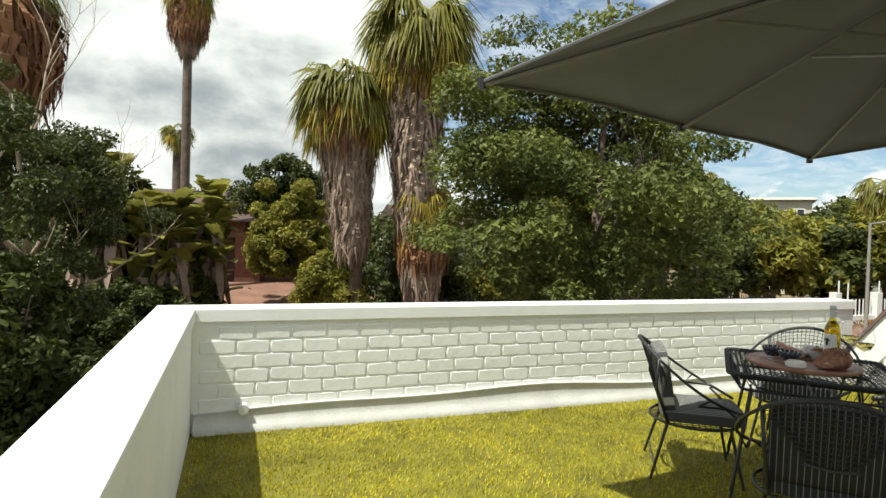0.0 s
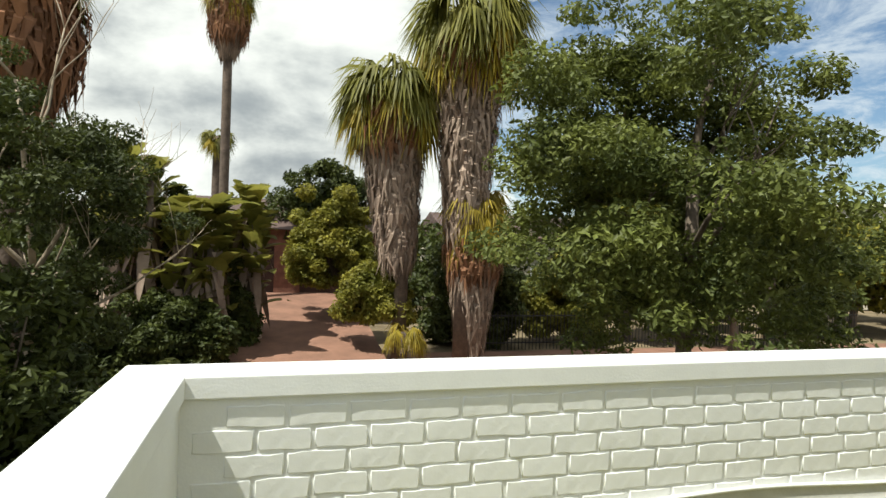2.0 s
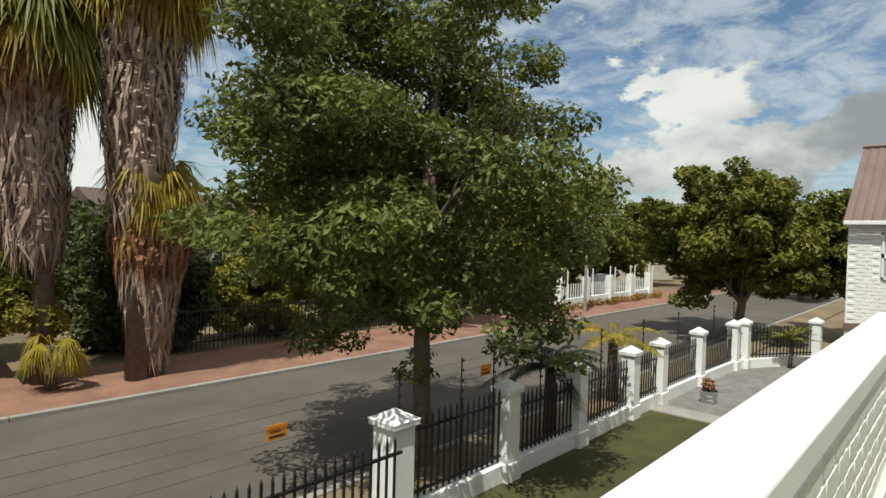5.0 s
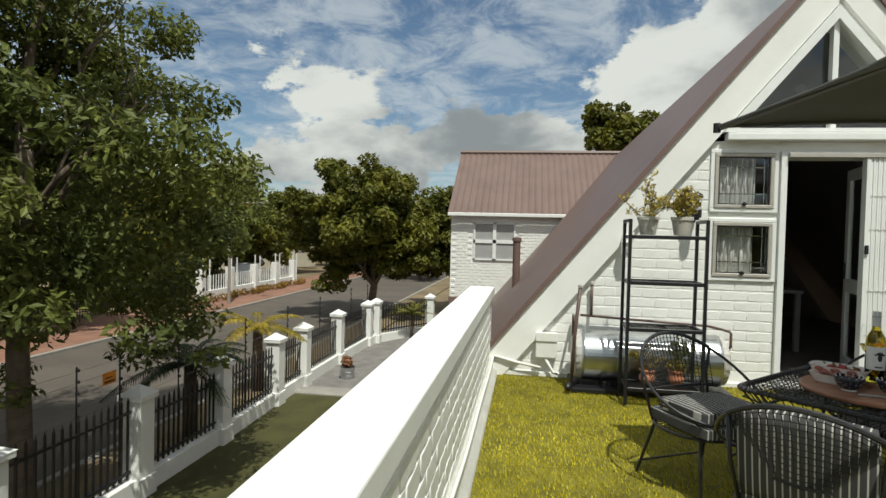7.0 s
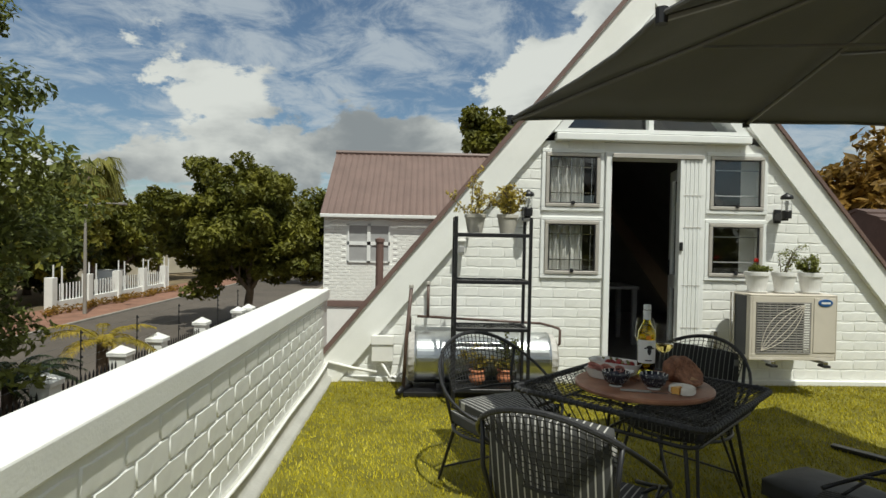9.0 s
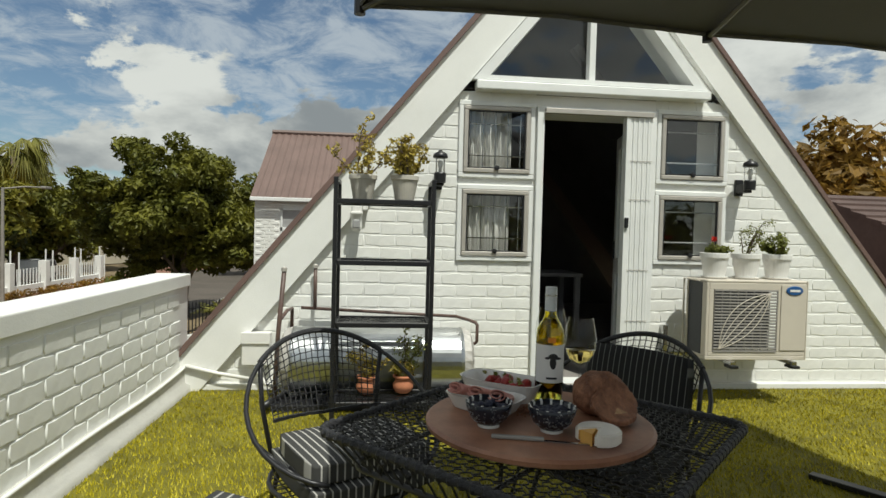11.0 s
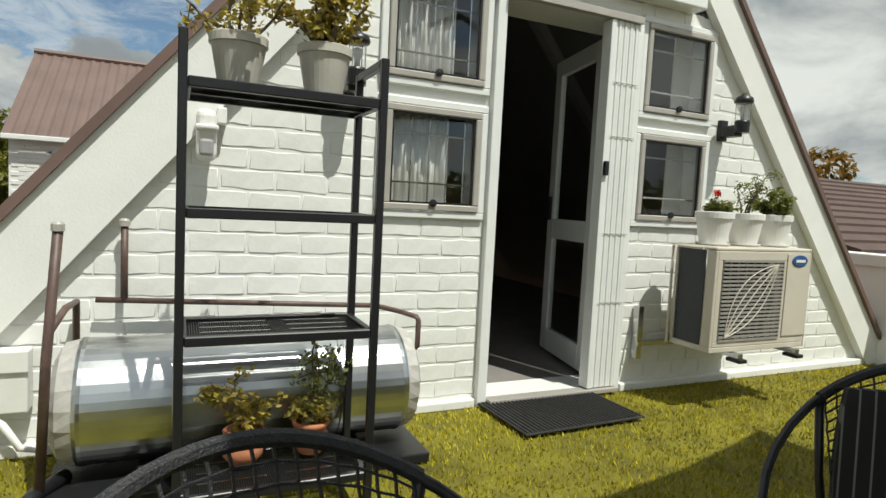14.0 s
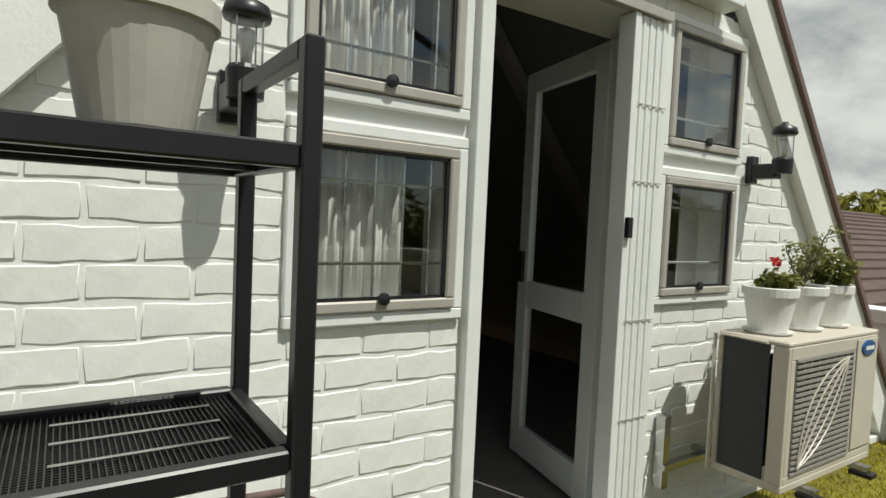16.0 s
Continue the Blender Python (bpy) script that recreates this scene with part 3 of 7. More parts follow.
def casement(name, y0, y1, z0, z1, curtain, seed):
    """Square top-hung window: white surround, metal sash, pane, burglar bars, curtain."""
    e = empty(name, pose(0, 0, 0), "small square window with beige metal frame, burglar bars and " + ("a white curtain" if curtain else "a dark room behind"), "window", kind="structure")
    t = 0.035
    bm = bmesh.new()
    for a, b, c, d in ((y0, y1, z1 - t, z1), (y0, y1, z0, z0 + t), (y0, y0 - t, z0 + t + 0.0005, z1 - t - 0.0005), (y1 + t, y1, z0 + t + 0.0005, z1 - t - 0.0005)):
        box(-0.012, 0.1, min(a, b), max(a, b), c, d, 0.004, bm, seg=1)
    part("window_frame", bm, M_TRIM, e, "white painted window surround")
    u, v = t + 0.003, t + 0.036
    bm = bmesh.new()
    for a, b, c, d in ((y0 - u, y1 + u, z1 - v, z1 - u), (y0 - u, y1 + u, z0 + u, z0 + v), (y0 - u, y0 - v, z0 + v + 0.0005, z1 - v - 0.0005), (y1 + v, y1 + u, z0 + v + 0.0005, z1 - v - 0.0005)):
        box(-0.022, 0.03, min(a, b), max(a, b), c, d, 0.005, bm, seg=1)
    part("sash", bm, M_ALU, e, "beige aluminium sash")
    p = part("pane", box(0.0, 0.005, y1 + v - 0.004, y0 - v + 0.004, z0 + v - 0.004, z1 - v + 0.004), M_PANE, e)
    p.visible_shadow = False
    bm = bmesh.new()
    for a, b, c, d in ((y0 - v, y1 + v, z1 - v - 0.01, z1 - v), (y0 - v, y1 + v, z0 + v, z0 + v + 0.01), (y0 - v, y0 - v - 0.01, z0 + v, z1 - v), (y1 + v + 0.01, y1 + v, z0 + v, z1 - v)):
        box(-0.012, -0.001, min(a, b), max(a, b), c, d, 0, bm)
    part("seal", bm, M_BLACK, e, "black rubber glazing seal")
    ym = (y0 + y1) / 2
    bm = lathe([(0.0, 0.0), (0.019, 0.0), (0.019, 0.012), (0.0, 0.016)], 12, m=pose(-0.023, ym, z0 + v + 0.005, 0, -90, 0))
    part("handle", bm, M_BLACK, e, "black round window fastener")
    bm = bmesh.new()
    for k in range(1, 6 if curtain else 2):
        y = y0 + (y1 - y0) * k / 6
        tube([(0.055, y, z0), (0.055, y, z1)], 0.005, 5, bm)
    for k in (0.3, 0.72):
        tube([(0.055, y0, z0 + (z1 - z0) * k), (0.055, y1, z0 + (z1 - z0) * k)], 0.006, 5, bm)
    part("burglar_bars", bm, M_STEEL if curtain else M_BLIND, e)
    if curtain:
        verts, faces = [], []
        n = 60
        ye = y0 + (y1 - y0) * 0.74
        for i in range(n + 1):
            y = y0 + (ye - y0) * i / n
            x = 0.105 + 0.022 * math.sin(i * 0.62 + seed) + 0.01 * math.sin(i * 1.7)
            verts += [(x, y, z0 - 0.1), (x + 0.004, y, z1 + 0.05)]
        for i in range(n):
            faces.append((2 * i, 2 * i + 2, 2 * i + 3, 2 * i + 1))
        c = link_mesh("curtain", verts, faces, M_CURTAIN, None, "", True)
        tagged(c, "white pleated curtain drawn over most of a window", "curtain", "window curtains")
        sol = c.modifiers.new("thick", "SOLIDIFY")
        sol.thickness = 0.004
    else:
        c = part("curtain", box(0.19, 0.2, y1 - 0.02, y1 + 0.15, z0 - 0.1, z1 + 0.05), M_CURTAIN)
        tagged(c, "white curtain pulled to the side of a window", "curtain", "window curtains")
    return e


casement("window_1", WL0, WL1, W_M1, W_T, True, 1)
casement("window_2", WL0, WL1, W_B, W_M2, True, 2)
casement("window_3", WR0, WR1, W_M1, W_T, False, 3)
casement("window_4", WR0, WR1, W_B, W_M2, False, 4)

# door, its frame, the folded gate
bm = box(-0.03, 0.12, D0, D0 + 0.055, 0.0, DT + 0.05, 0.004)
box(-0.03, 0.12, D1 - 0.04, D1, 0.0, DT + 0.05, 0.004, bm)
box(-0.029, 0.12, D1 + 0.0005, D0 - 0.0005, DT, DT + 0.05, 0.004, bm)
structure(part("door_frame", bm, M_TRIM), "white painted door frame", "door frame")
door = empty("door_1", pose(0.2, -3.49, 0.05, 0, 0, -12), "white glazed door standing half open into the dark room", "door", kind="structure")
DW, DH = 0.72, 2.08
bm = bmesh.new()
for a, b, c, d in ((0, 0.1, 0, DH), (DW - 0.1, DW, 0, DH), (0.1005, DW - 0.1005, 0, 0.16), (0.1005, DW - 0.1005, 0.82, 0.96), (0.1005, DW - 0.1005, DH - 0.11, DH)):
    box(a, b, -0.02, 0.02, c, d, 0.004, bm, seg=1)
part("leaf_frame", bm, M_TRIM, door)
part("pane", box(0.1, DW - 0.1, -0.003, 0.003, 0.16, 0.82), M_PANE, door)
part("pane", box(0.1, DW - 0.1, -0.003, 0.003, 0.96, DH - 0.11), M_PANE, door)
part("handle", box(DW - 0.07, DW - 0.035, -0.04, 0.04, 0.95, 1.12, 0.006), M_BLACK, door, "black door lock and lever")

gate = empty("folding_security_gate", pose(0, 0, 0), "white slatted folding security gate pushed to the door side", "security gate")
g0, g1 = -3.335, D1 + 0.005
for k in range(9):
    y = g0 + (g1 - g0) * (k + 0.5) / 9
    part("slat", box(-0.05 - 0.004 * (k % 2), -0.03 - 0.004 * (k % 2), y - 0.0095, y + 0.0095, 0.05, DT - 0.01, 0.003, seg=1), M_TRIM, gate)
part("lead_post", box(-0.06, 0.02, g0 + 0.001, g0 + 0.035, 0.05, DT - 0.01, 0.004), M_TRIM, gate)
for z in (0.55, 0.95, 1.5, 1.8):
    part("hinge_link", box(-0.0575, -0.0545, g1, g0, z, z + 0.004), M_ALU, gate)
part("lock", box(-0.08, -0.055, g0 + 0.003, g0 + 0.03, 1.28, 1.36, 0.004), M_BLACK, gate, "black gate lock")
part("top_track", box(-0.07, -0.032, D1, D0, DT - 0.008, DT + 0.03, 0.003), M_ALU, gate, "beige aluminium top track")
part("bottom_track", box(-0.075, -0.002, D1, D0, 0.02, 0.045, 0.003), M_ALU, gate)

# house wing behind
HX = 11.07
hx1 = HX + 5.5
structure(part("wall_wing", box(HX, HX + 0.3, -6, 1.9, G, 1.98), M_PAINT), "white painted brick wall of the house wing", "wall")
structure(part("wall_wing_end", box(HX + 0.3, hx1, 1.6, 1.9, G, 1.98), M_PAINT), "white painted end wall of the house wing", "wall")
structure(part("wall_wing_gable_end", prism([(HX, 2.0), (HX + 2.75, 4.05), (hx1, 2.0)], "y", 1.62, 1.88), M_PAINT), "white painted gable end of the house wing", "wall")
structure(part("trim_wing_band", box(HX - 0.04, HX - 0.001, -6, 1.93, -0.62, -0.45, 0.01), M_ROOF2), "brown metal band over the lower wing roof", "trim")
wing = bmesh.new()
for sgn in (1,):
    n = 130
    prev = None
    for i in range(n + 1):
        y = 1.98 - 8.4 * i / n
        d = 0.0 if i % 3 else 0.03
        ring = [wing.verts.new(p) for p in ((HX - 0.15 - d * 0.6, y, 1.98 + d), (HX + 2.75, y, 4.1 + d), (hx1 + 0.15, y, 1.98 + d))]
        if prev:
            wing.faces.new((prev[0], prev[1], ring[1], ring[0]))
            wing.faces.new((prev[1], prev[2], ring[2], ring[1]))
        prev = ring
structure(part("roof_wing", wing, M_ROOF2), "ribbed brown metal roof of the house wing", "roof")
structure(part("trim_wing_ridge", tube([(HX + 2.75, 2.0, 4.14), (HX + 2.75, -6.4, 4.14)], 0.07, 8), M_ROOF2), "brown metal ridge capping", "trim")
structure(part("trim_wing_gutter", box(HX - 0.24, HX - 0.16, -6, 1.98, 1.9, 2.0, 0.015), M_TRIM), "white gutter along the wing roof", "gutter")
wy0, wy1, wz0, wz1 = 1.23, 0.03, 0.64, 1.73
ww = empty("window_6", pose(0, 0, 0), "white four-pane window with grey blinds in the house wing", "window", kind="structure")
bm = bmesh.new()
for a, b, c, d in ((wy1, wy0, wz0, wz0 + 0.045), (wy1, wy0, wz1 - 0.045, wz1), (wy1, wy1 + 0.045, wz0, wz1), (wy0 - 0.045, wy0, wz0, wz1), ((wy0 + wy1) / 2 - 0.05, (wy0 + wy1) / 2 + 0.05, wz0, wz1), (wy1, wy0, (wz0 + wz1) / 2 - 0.05, (wz0 + wz1) / 2 + 0.05)):
    box(HX - 0.05, HX - 0.001, a, b, c, d, 0, bm)
part("window_frame", bm, M_TRIM, ww)
for k in range(2):
    for l in range(2):
        ya, yb = (wy1 + 0.045, (wy0 + wy1) / 2 - 0.05) if k else ((wy0 + wy1) / 2 + 0.05, wy0 - 0.045)
        za, zb = (wz0 + 0.045, (wz0 + wz1) / 2 - 0.05) if l else ((wz0 + wz1) / 2 + 0.05, wz1 - 0.045)
        part("pane", box(HX - 0.02, HX - 0.004, ya, yb, za, zb), M_BLIND, ww, "grey closed blind behind glass")
vent = tube([(4.9, -0.13, 0.35), (4.9, -0.13, 1.32)], 0.07, 12)
lathe([(0.0, 1.36), (0.085, 1.33), (0.085, 1.27), (0.07, 1.27)], 12, vent, pose(4.9, -0.13, 0))
tagged(part("vent_pipe", vent, M_ROOF), "brown vent pipe standing on the roof slope", "vent pipe")

# ---- ground and street ----
structure(part("ground", box(-400, 700, -500, 700, G - 0.6, G - 0.08), M_EARTH), "dry earth ground reaching the horizon", "ground")
structure(part("road", box(-120, 160, 7.0, 14.15, G - 0.3, G - 0.07), M_ASPH), "worn grey asphalt street", "road")
KL = 3.0
for yk, nm in ((14.15, "far"), (6.85, "near")):
    kerb = empty("kerb_" + nm, pose(0, 0, 0), "grey concrete kerb stones beside the street", "kerb", kind="structure")
    for i in range(22):
        part("kerb_stone", box(-18 + KL * i + 0.006, -18 + KL * (i + 1) - 0.006, yk, yk + 0.15, G - 0.3, G + 0.03, 0.015, seg=1), M_KERB, kerb)
structure(part("pavement_far", box(-120, 160, 14.3, 18.2, G - 0.3, G - 0.005), M_PAVE), "red brick paved verge across the street", "pavement")
structure(part("pavement_near", box(-120, 160, 5.5, 6.85, G - 0.3, G - 0.005), M_EARTH), "dry earth verge before the garden fence", "pavement")
structure(part("floor_lawn", box(-12, 7.6, 0.24, 5.2, G - 0.3, G + 0.0), M_LAWN), "flat green turf in the street garden, shade put into its colour", "lawn")
structure(part("floor_edging", box(7.6, 8.25, 0.24, 5.2, G - 0.3, G + 0.03), M_KERB), "pale concrete edging strip in the garden", "edging")
structure(part("floor_gravel", box(8.25, 18.5, 0.24, 5.2, G - 0.3, G + 0.01), M_GRAVEL), "grey gravel bed in the street garden", "gravel")
drive = prism([(14.3, G - 0.3), (14.3, G + 0.0), (16.0, G + 0.05), (26.0, -1.13), (34, -1.13), (34, G - 0.3)], "x", -8.6, -2.3)
structure(part("pavement_driveway", drive, M_PAVE), "brick paved driveway rising to a garage", "driveway")


# ---- vegetation ----
def leaf_cloud(name, clumps, per, size, material, seed, parent=None, squash=0.75, droop=0.0, aspect=0.45):
    """Many small folded leaves around clump centres given as (x, y, z, radius)."""
    rng = np.random.default_rng(seed)
    cl = np.array(clumps, float)
    idx = np.repeat(np.arange(len(cl)), np.maximum(6, (per * (cl[:, 3] / cl[:, 3].mean()) ** 2).astype(int)))
    n = len(idx)
    d = rng.normal(size=(n, 3))
    d /= np.linalg.norm(d, axis=1)[:, None]
    r = rng.uniform(0.35, 1.05, n) ** 0.6
    c = cl[idx, :3] + d * (cl[idx, 3] * r)[:, None] * np.array([1, 1, squash])
    nrm = d * 0.6 + rng.normal(size=(n, 3)) * 0.6 + np.array([0, 0, 0.55])
    nrm /= np.linalg.norm(nrm, axis=1)[:, None]
    ax = np.cross(nrm, rng.normal(size=(n, 3)))
    ax[:, 2] -= droop
    ax /= np.linalg.norm(ax, axis=1)[:, None]
    sd = np.cross(nrm, ax)
    sd /= np.linalg.norm(sd, axis=1)[:, None]
    s = size * rng.uniform(0.6, 1.35, n)
    L, Wd = ax * s[:, None], sd * (s * aspect)[:, None]
    up = nrm * (s * 0.12)[:, None]
    v = np.stack([c - L, c + Wd + up, c + L, c - Wd + up], 1).reshape(-1, 3)
    b = np.arange(n)[:, None] * 4
    f = np.concatenate([b + np.array([[0, 1, 2]]), b + np.array([[0, 2, 3]])])
    return link_mesh(name, v.tolist(), f.tolist(), material, parent)


def limb(bm, p, d, length, r, depth, rng, tips, n=7, spread=0.75, up=0.25):
    pts, rad = [Vector(p)], [r]
    d = Vector(d).normalized()
    seg = 5
    for i in range(seg):
        d = (d + Vector((rng.uniform(-1, 1), rng.uniform(-1, 1), rng.uniform(-0.5, 1) + up * 0.4)) * 0.16).normalized()
        pts.append(pts[-1] + d * length / seg)
        rad.append(r * (1 - 0.5 * (i + 1) / seg))
    tube(pts, rad, n, bm)
    if depth == 0:
        tips.append(pts[-1])
        tips.append(pts[-3])
        return
    for k in range(rng.choice((2, 3, 3))):
        a = rng.uniform(0, 2 * math.pi)
        q = pts[rng.choice((-1, -1, -2, -3))]
        e = (d * (1 - spread * 0.4) + Vector((math.cos(a), math.sin(a), rng.uniform(-0.2, 0.6) + up)) * spread).normalized()
        limb(bm, q, e, length * rng.uniform(0.6, 0.85), rad[-2] * 0.75, depth - 1, rng, tips, max(4, n - 1), spread, up)


def tree(name, base, height, trunk_r, centre, radii, nclump, clump_r, per, leaf, material, seed, label, lean=(0, 0), bark=M_BARK, group="", depth=3, shell=0.35, cut=None, gap=-9.0, squash=0.75, reach=0.32):
    """A tapered trunk with limbs, and a crown of leaf clumps that fill an uneven ellipsoid."""
    rng = random.Random(seed)
    e = empty(name, pose(*base), label, "tree", group)
    bm = bmesh.new()
    tips = []
    top = Vector((lean[0], lean[1], height))
    pts = [Vector((0, 0, -0.1)), Vector((0.02, 0, 0.15)), top * 0.4 + Vector((rng.uniform(-0.08, 0.08), 0.05, 0)), top * 0.7 + Vector((rng.uniform(-0.08, 0.08), -0.05, 0)), top]
    tube(pts, [trunk_r * 1.45, trunk_r * 1.12, trunk_r * 0.95, trunk_r * 0.85, trunk_r * 0.7], 12, bm)
    for k in range(6):
        a = 2 * math.pi * k / 6 + rng.uniform(-0.4, 0.4)
        limb(bm, pts[3 if k % 3 else 4], (math.cos(a), math.sin(a), rng.uniform(0.3, 1.3)), radii[0] * reach, trunk_r * 0.5, depth - 1, rng, tips)
    limb(bm, top, (0, 0, 1), radii[2] * 0.9 * (0.6 if reach < 0.5 else 1), trunk_r * 0.6, depth - 1, rng, tips, up=0.6)
    part("trunk", bm, bark, e, smooth=True)
    clumps = []
    while len(clumps) < nclump:
        v = Vector((rng.gauss(0, 1), rng.gauss(0, 1), rng.gauss(0, 1))).normalized() * rng.uniform(shell, 1.0)
        wob = 0.78 + 0.34 * noise.noise(v * 1.9 + Vector((seed, 0, 0)))
        c = Vector((centre[0] + v.x * radii[0] * wob, centre[1] + v.y * radii[1] * wob, centre[2] + v.z * radii[2] * wob))
        if (cut and cut(c)) or noise.noise(c * 0.6 + Vector((seed, 0, 0))) < gap:
            continue
        clumps.append((*c, clump_r * rng.uniform(0.5, 1.25)))
    leaf_cloud("crown", clumps, per, leaf, material, seed, e, squash)
    return e


def frond_mesh(bm, root, direction, length, width, rng, sag=0.6, fan=False, leaflets=26):
    """A feather or fan palm leaf of narrow blades on a curved rib."""
    d = Vector(direction).normalized()
    side = d.cross(Vector((0, 0, 1)))
    if side.length < 0.1:
        side = Vector((1, 0, 0))
    side.normalize()
    pts = []
    for i in range(9):
        t = i / 8
        pts.append(Vector(root) + d * length * t + Vector((0, 0, -sag * length * t * t)))

    def blade(p, dirv, ln, w):
        dirv = dirv.normalized()
        s = dirv.cross(Vector((rng.uniform(-0.4, 0.4), rng.uniform(-0.4, 0.4), 1))).normalized() * w
        a = bm.verts.new(p - s * 0.6)
        b = bm.verts.new(p + s * 0.6)
        m1 = bm.verts.new(p + dirv * ln * 0.5 + s)
        m2 = bm.verts.new(p + dirv * ln * 0.5 - s)
        c = bm.verts.new(p + dirv * ln + Vector((0, 0, -ln * rng.uniform(0.2, 0.8))))
        bm.faces.new((a, b, m1, m2))
        bm.faces.new((m2, m1, c))
    if fan:
        tube([pts[0], pts[2], pts[4]], length * 0.012, 4, bm)
        hub = pts[4]
        fd = (pts[5] - pts[3]).normalized()
        for k in range(leaflets):
            a = (k / (leaflets - 1) - 0.5) * math.radians(230)
            dv = fd * math.cos(a) + side * math.sin(a) + Vector((0, 0, -0.45 - 0.5 * abs(math.sin(a))))
            blade(hub, dv, width * rng.uniform(0.8, 1.1), width * 0.035)
    else:
        tube(pts, [length * 0.012 * (1 - 0.8 * i / 8) for i in range(9)], 4, bm)
        for k in range(leaflets):
            t = 0.12 + 0.88 * k / leaflets
            i = min(7, int(t * 8))
            p = pts[i].lerp(pts[i + 1], t * 8 - i)
            fw = (pts[i + 1] - pts[i]).normalized()
            ln = width * math.sin(math.pi * (0.12 + 0.85 * t)) ** 0.6
            for s in (1, -1):
                blade(p, fw * 0.55 + side * s + Vector((0, 0, 0.25 - 0.5 * sag)), ln * rng.uniform(0.85, 1.1), ln * 0.045 + 0.006)


def thatch(name, axis_pts, r_top, r_bot, strips, length, material, seed, parent, w=0.05):
    """A skirt of hanging dead leaves round a palm trunk."""
    rng = np.random.default_rng(seed)
    p0, p1 = np.array(axis_pts[0], float), np.array(axis_pts[1], float)
    t = rng.uniform(0, 1, strips)
    a = rng.uniform(0, 2 * np.pi, strips)
    r = (r_top + (r_bot - r_top) * t) * rng.uniform(0.7, 1.08, strips)
    c = p0 + (p1 - p0) * t[:, None]
    out = np.column_stack([np.cos(a), np.sin(a), np.zeros(strips)])
    tan = np.column_stack([-np.sin(a), np.cos(a), np.zeros(strips)])
    root = c + out * (r * 0.6)[:, None]
    ln = length * rng.uniform(0.5, 1.5, strips)
    ww = w * rng.uniform(0.4, 1.5, strips)
    mid = root + out * (r * 0.45)[:, None] - np.column_stack([np.zeros(strips), np.zeros(strips), ln * 0.5]) + tan * rng.normal(0, 0.05, strips)[:, None]
    end = root + out * (r * rng.uniform(0.1, 0.5, strips))[:, None] - np.column_stack([np.zeros(strips), np.zeros(strips), ln]) + tan * rng.normal(0, 0.12, strips)[:, None]
    s = tan * ww[:, None]
    v = np.stack([root - s, root + s, mid + s, mid - s, end], 1).reshape(-1, 3)
    b = np.arange(strips)[:, None] * 5
    f4 = (b + np.array([[0, 1, 2, 3]])).tolist()
    f3 = (b + np.array([[3, 2, 4]])).tolist()
    return link_mesh(name, v.tolist(), f4 + f3, material, parent)


def fan_palm(base, height, crown_r, skirt, seed, label, trunk_r=0.22, nf=42, green=L_PALM, dead=L_DEAD, name="fan_palm", yellow=0.25, skirt_r=0.9, lean=(0, 0)):
    rng = random.Random(seed)
    e = empty(name, pose(*base), label, "palm tree")
    top = Vector((lean[0], lean[1], height))
    part("trunk", tube([(0, 0, -0.1), (0, 0, height * 0.4), (lean[0] * 0.5, 0, height * 0.7), top], [trunk_r * 1.25, trunk_r, trunk_r, trunk_r * 0.9], 12), M_PALMB, e, smooth=True)
    if skirt:
        z1, z0 = skirt
        thatch("dead_skirt", ((lean[0], 0, z1), (lean[0] * 0.3, 0, z0)), skirt_r, skirt_r * 0.5, 4200, 1.0, dead, seed, e)
        thatch("rusty_skirt", ((lean[0], 0, z1 + 0.2), (lean[0] * 0.9, 0, z1 - 1.0)), skirt_r * 1.1, skirt_r, 1500, 1.0, L_DEADR, seed + 1, e)
    bm, by = bmesh.new(), bmesh.new()
    for k in range(nf):
        a = rng.uniform(0, 2 * math.pi)
        el = rng.uniform(-0.95, 1.0)
        b = by if (el < -0.15 and rng.random() < yellow * 2.5) else bm
        frond_mesh(b, top, (math.cos(a), math.sin(a), el), crown_r * rng.uniform(0.75, 1.0), crown_r * 0.5, rng, 0.3, True, 24)
    part("fronds", bm, green, e)
    part("yellowing_fronds", by, L_YELLOW, e)
    return e


def feather_palm(base, stem, length, nf, seed, label, material=L_CYCAD, name="cycad", el=(0.15, 1.2), sag=0.55, stem_r=0.14, width=0.2, cat="cycad"):
    rng = random.Random(seed)
    e = empty(name, pose(*base), label, cat)
    part("stem", tube([(0, 0, -0.05), (0, 0, stem)], [stem_r, stem_r * 0.8], 10), M_PALMB, e, smooth=True)
    bm = bmesh.new()
    for k in range(nf):
        a = 2 * math.pi * k / nf + rng.uniform(-0.2, 0.2)
        frond_mesh(bm, (0, 0, stem), (math.cos(a), math.sin(a), rng.uniform(*el)), length * rng.uniform(0.8, 1.1), width, rng, sag, False, 34)
    part("fronds", bm, material, e)
    return e


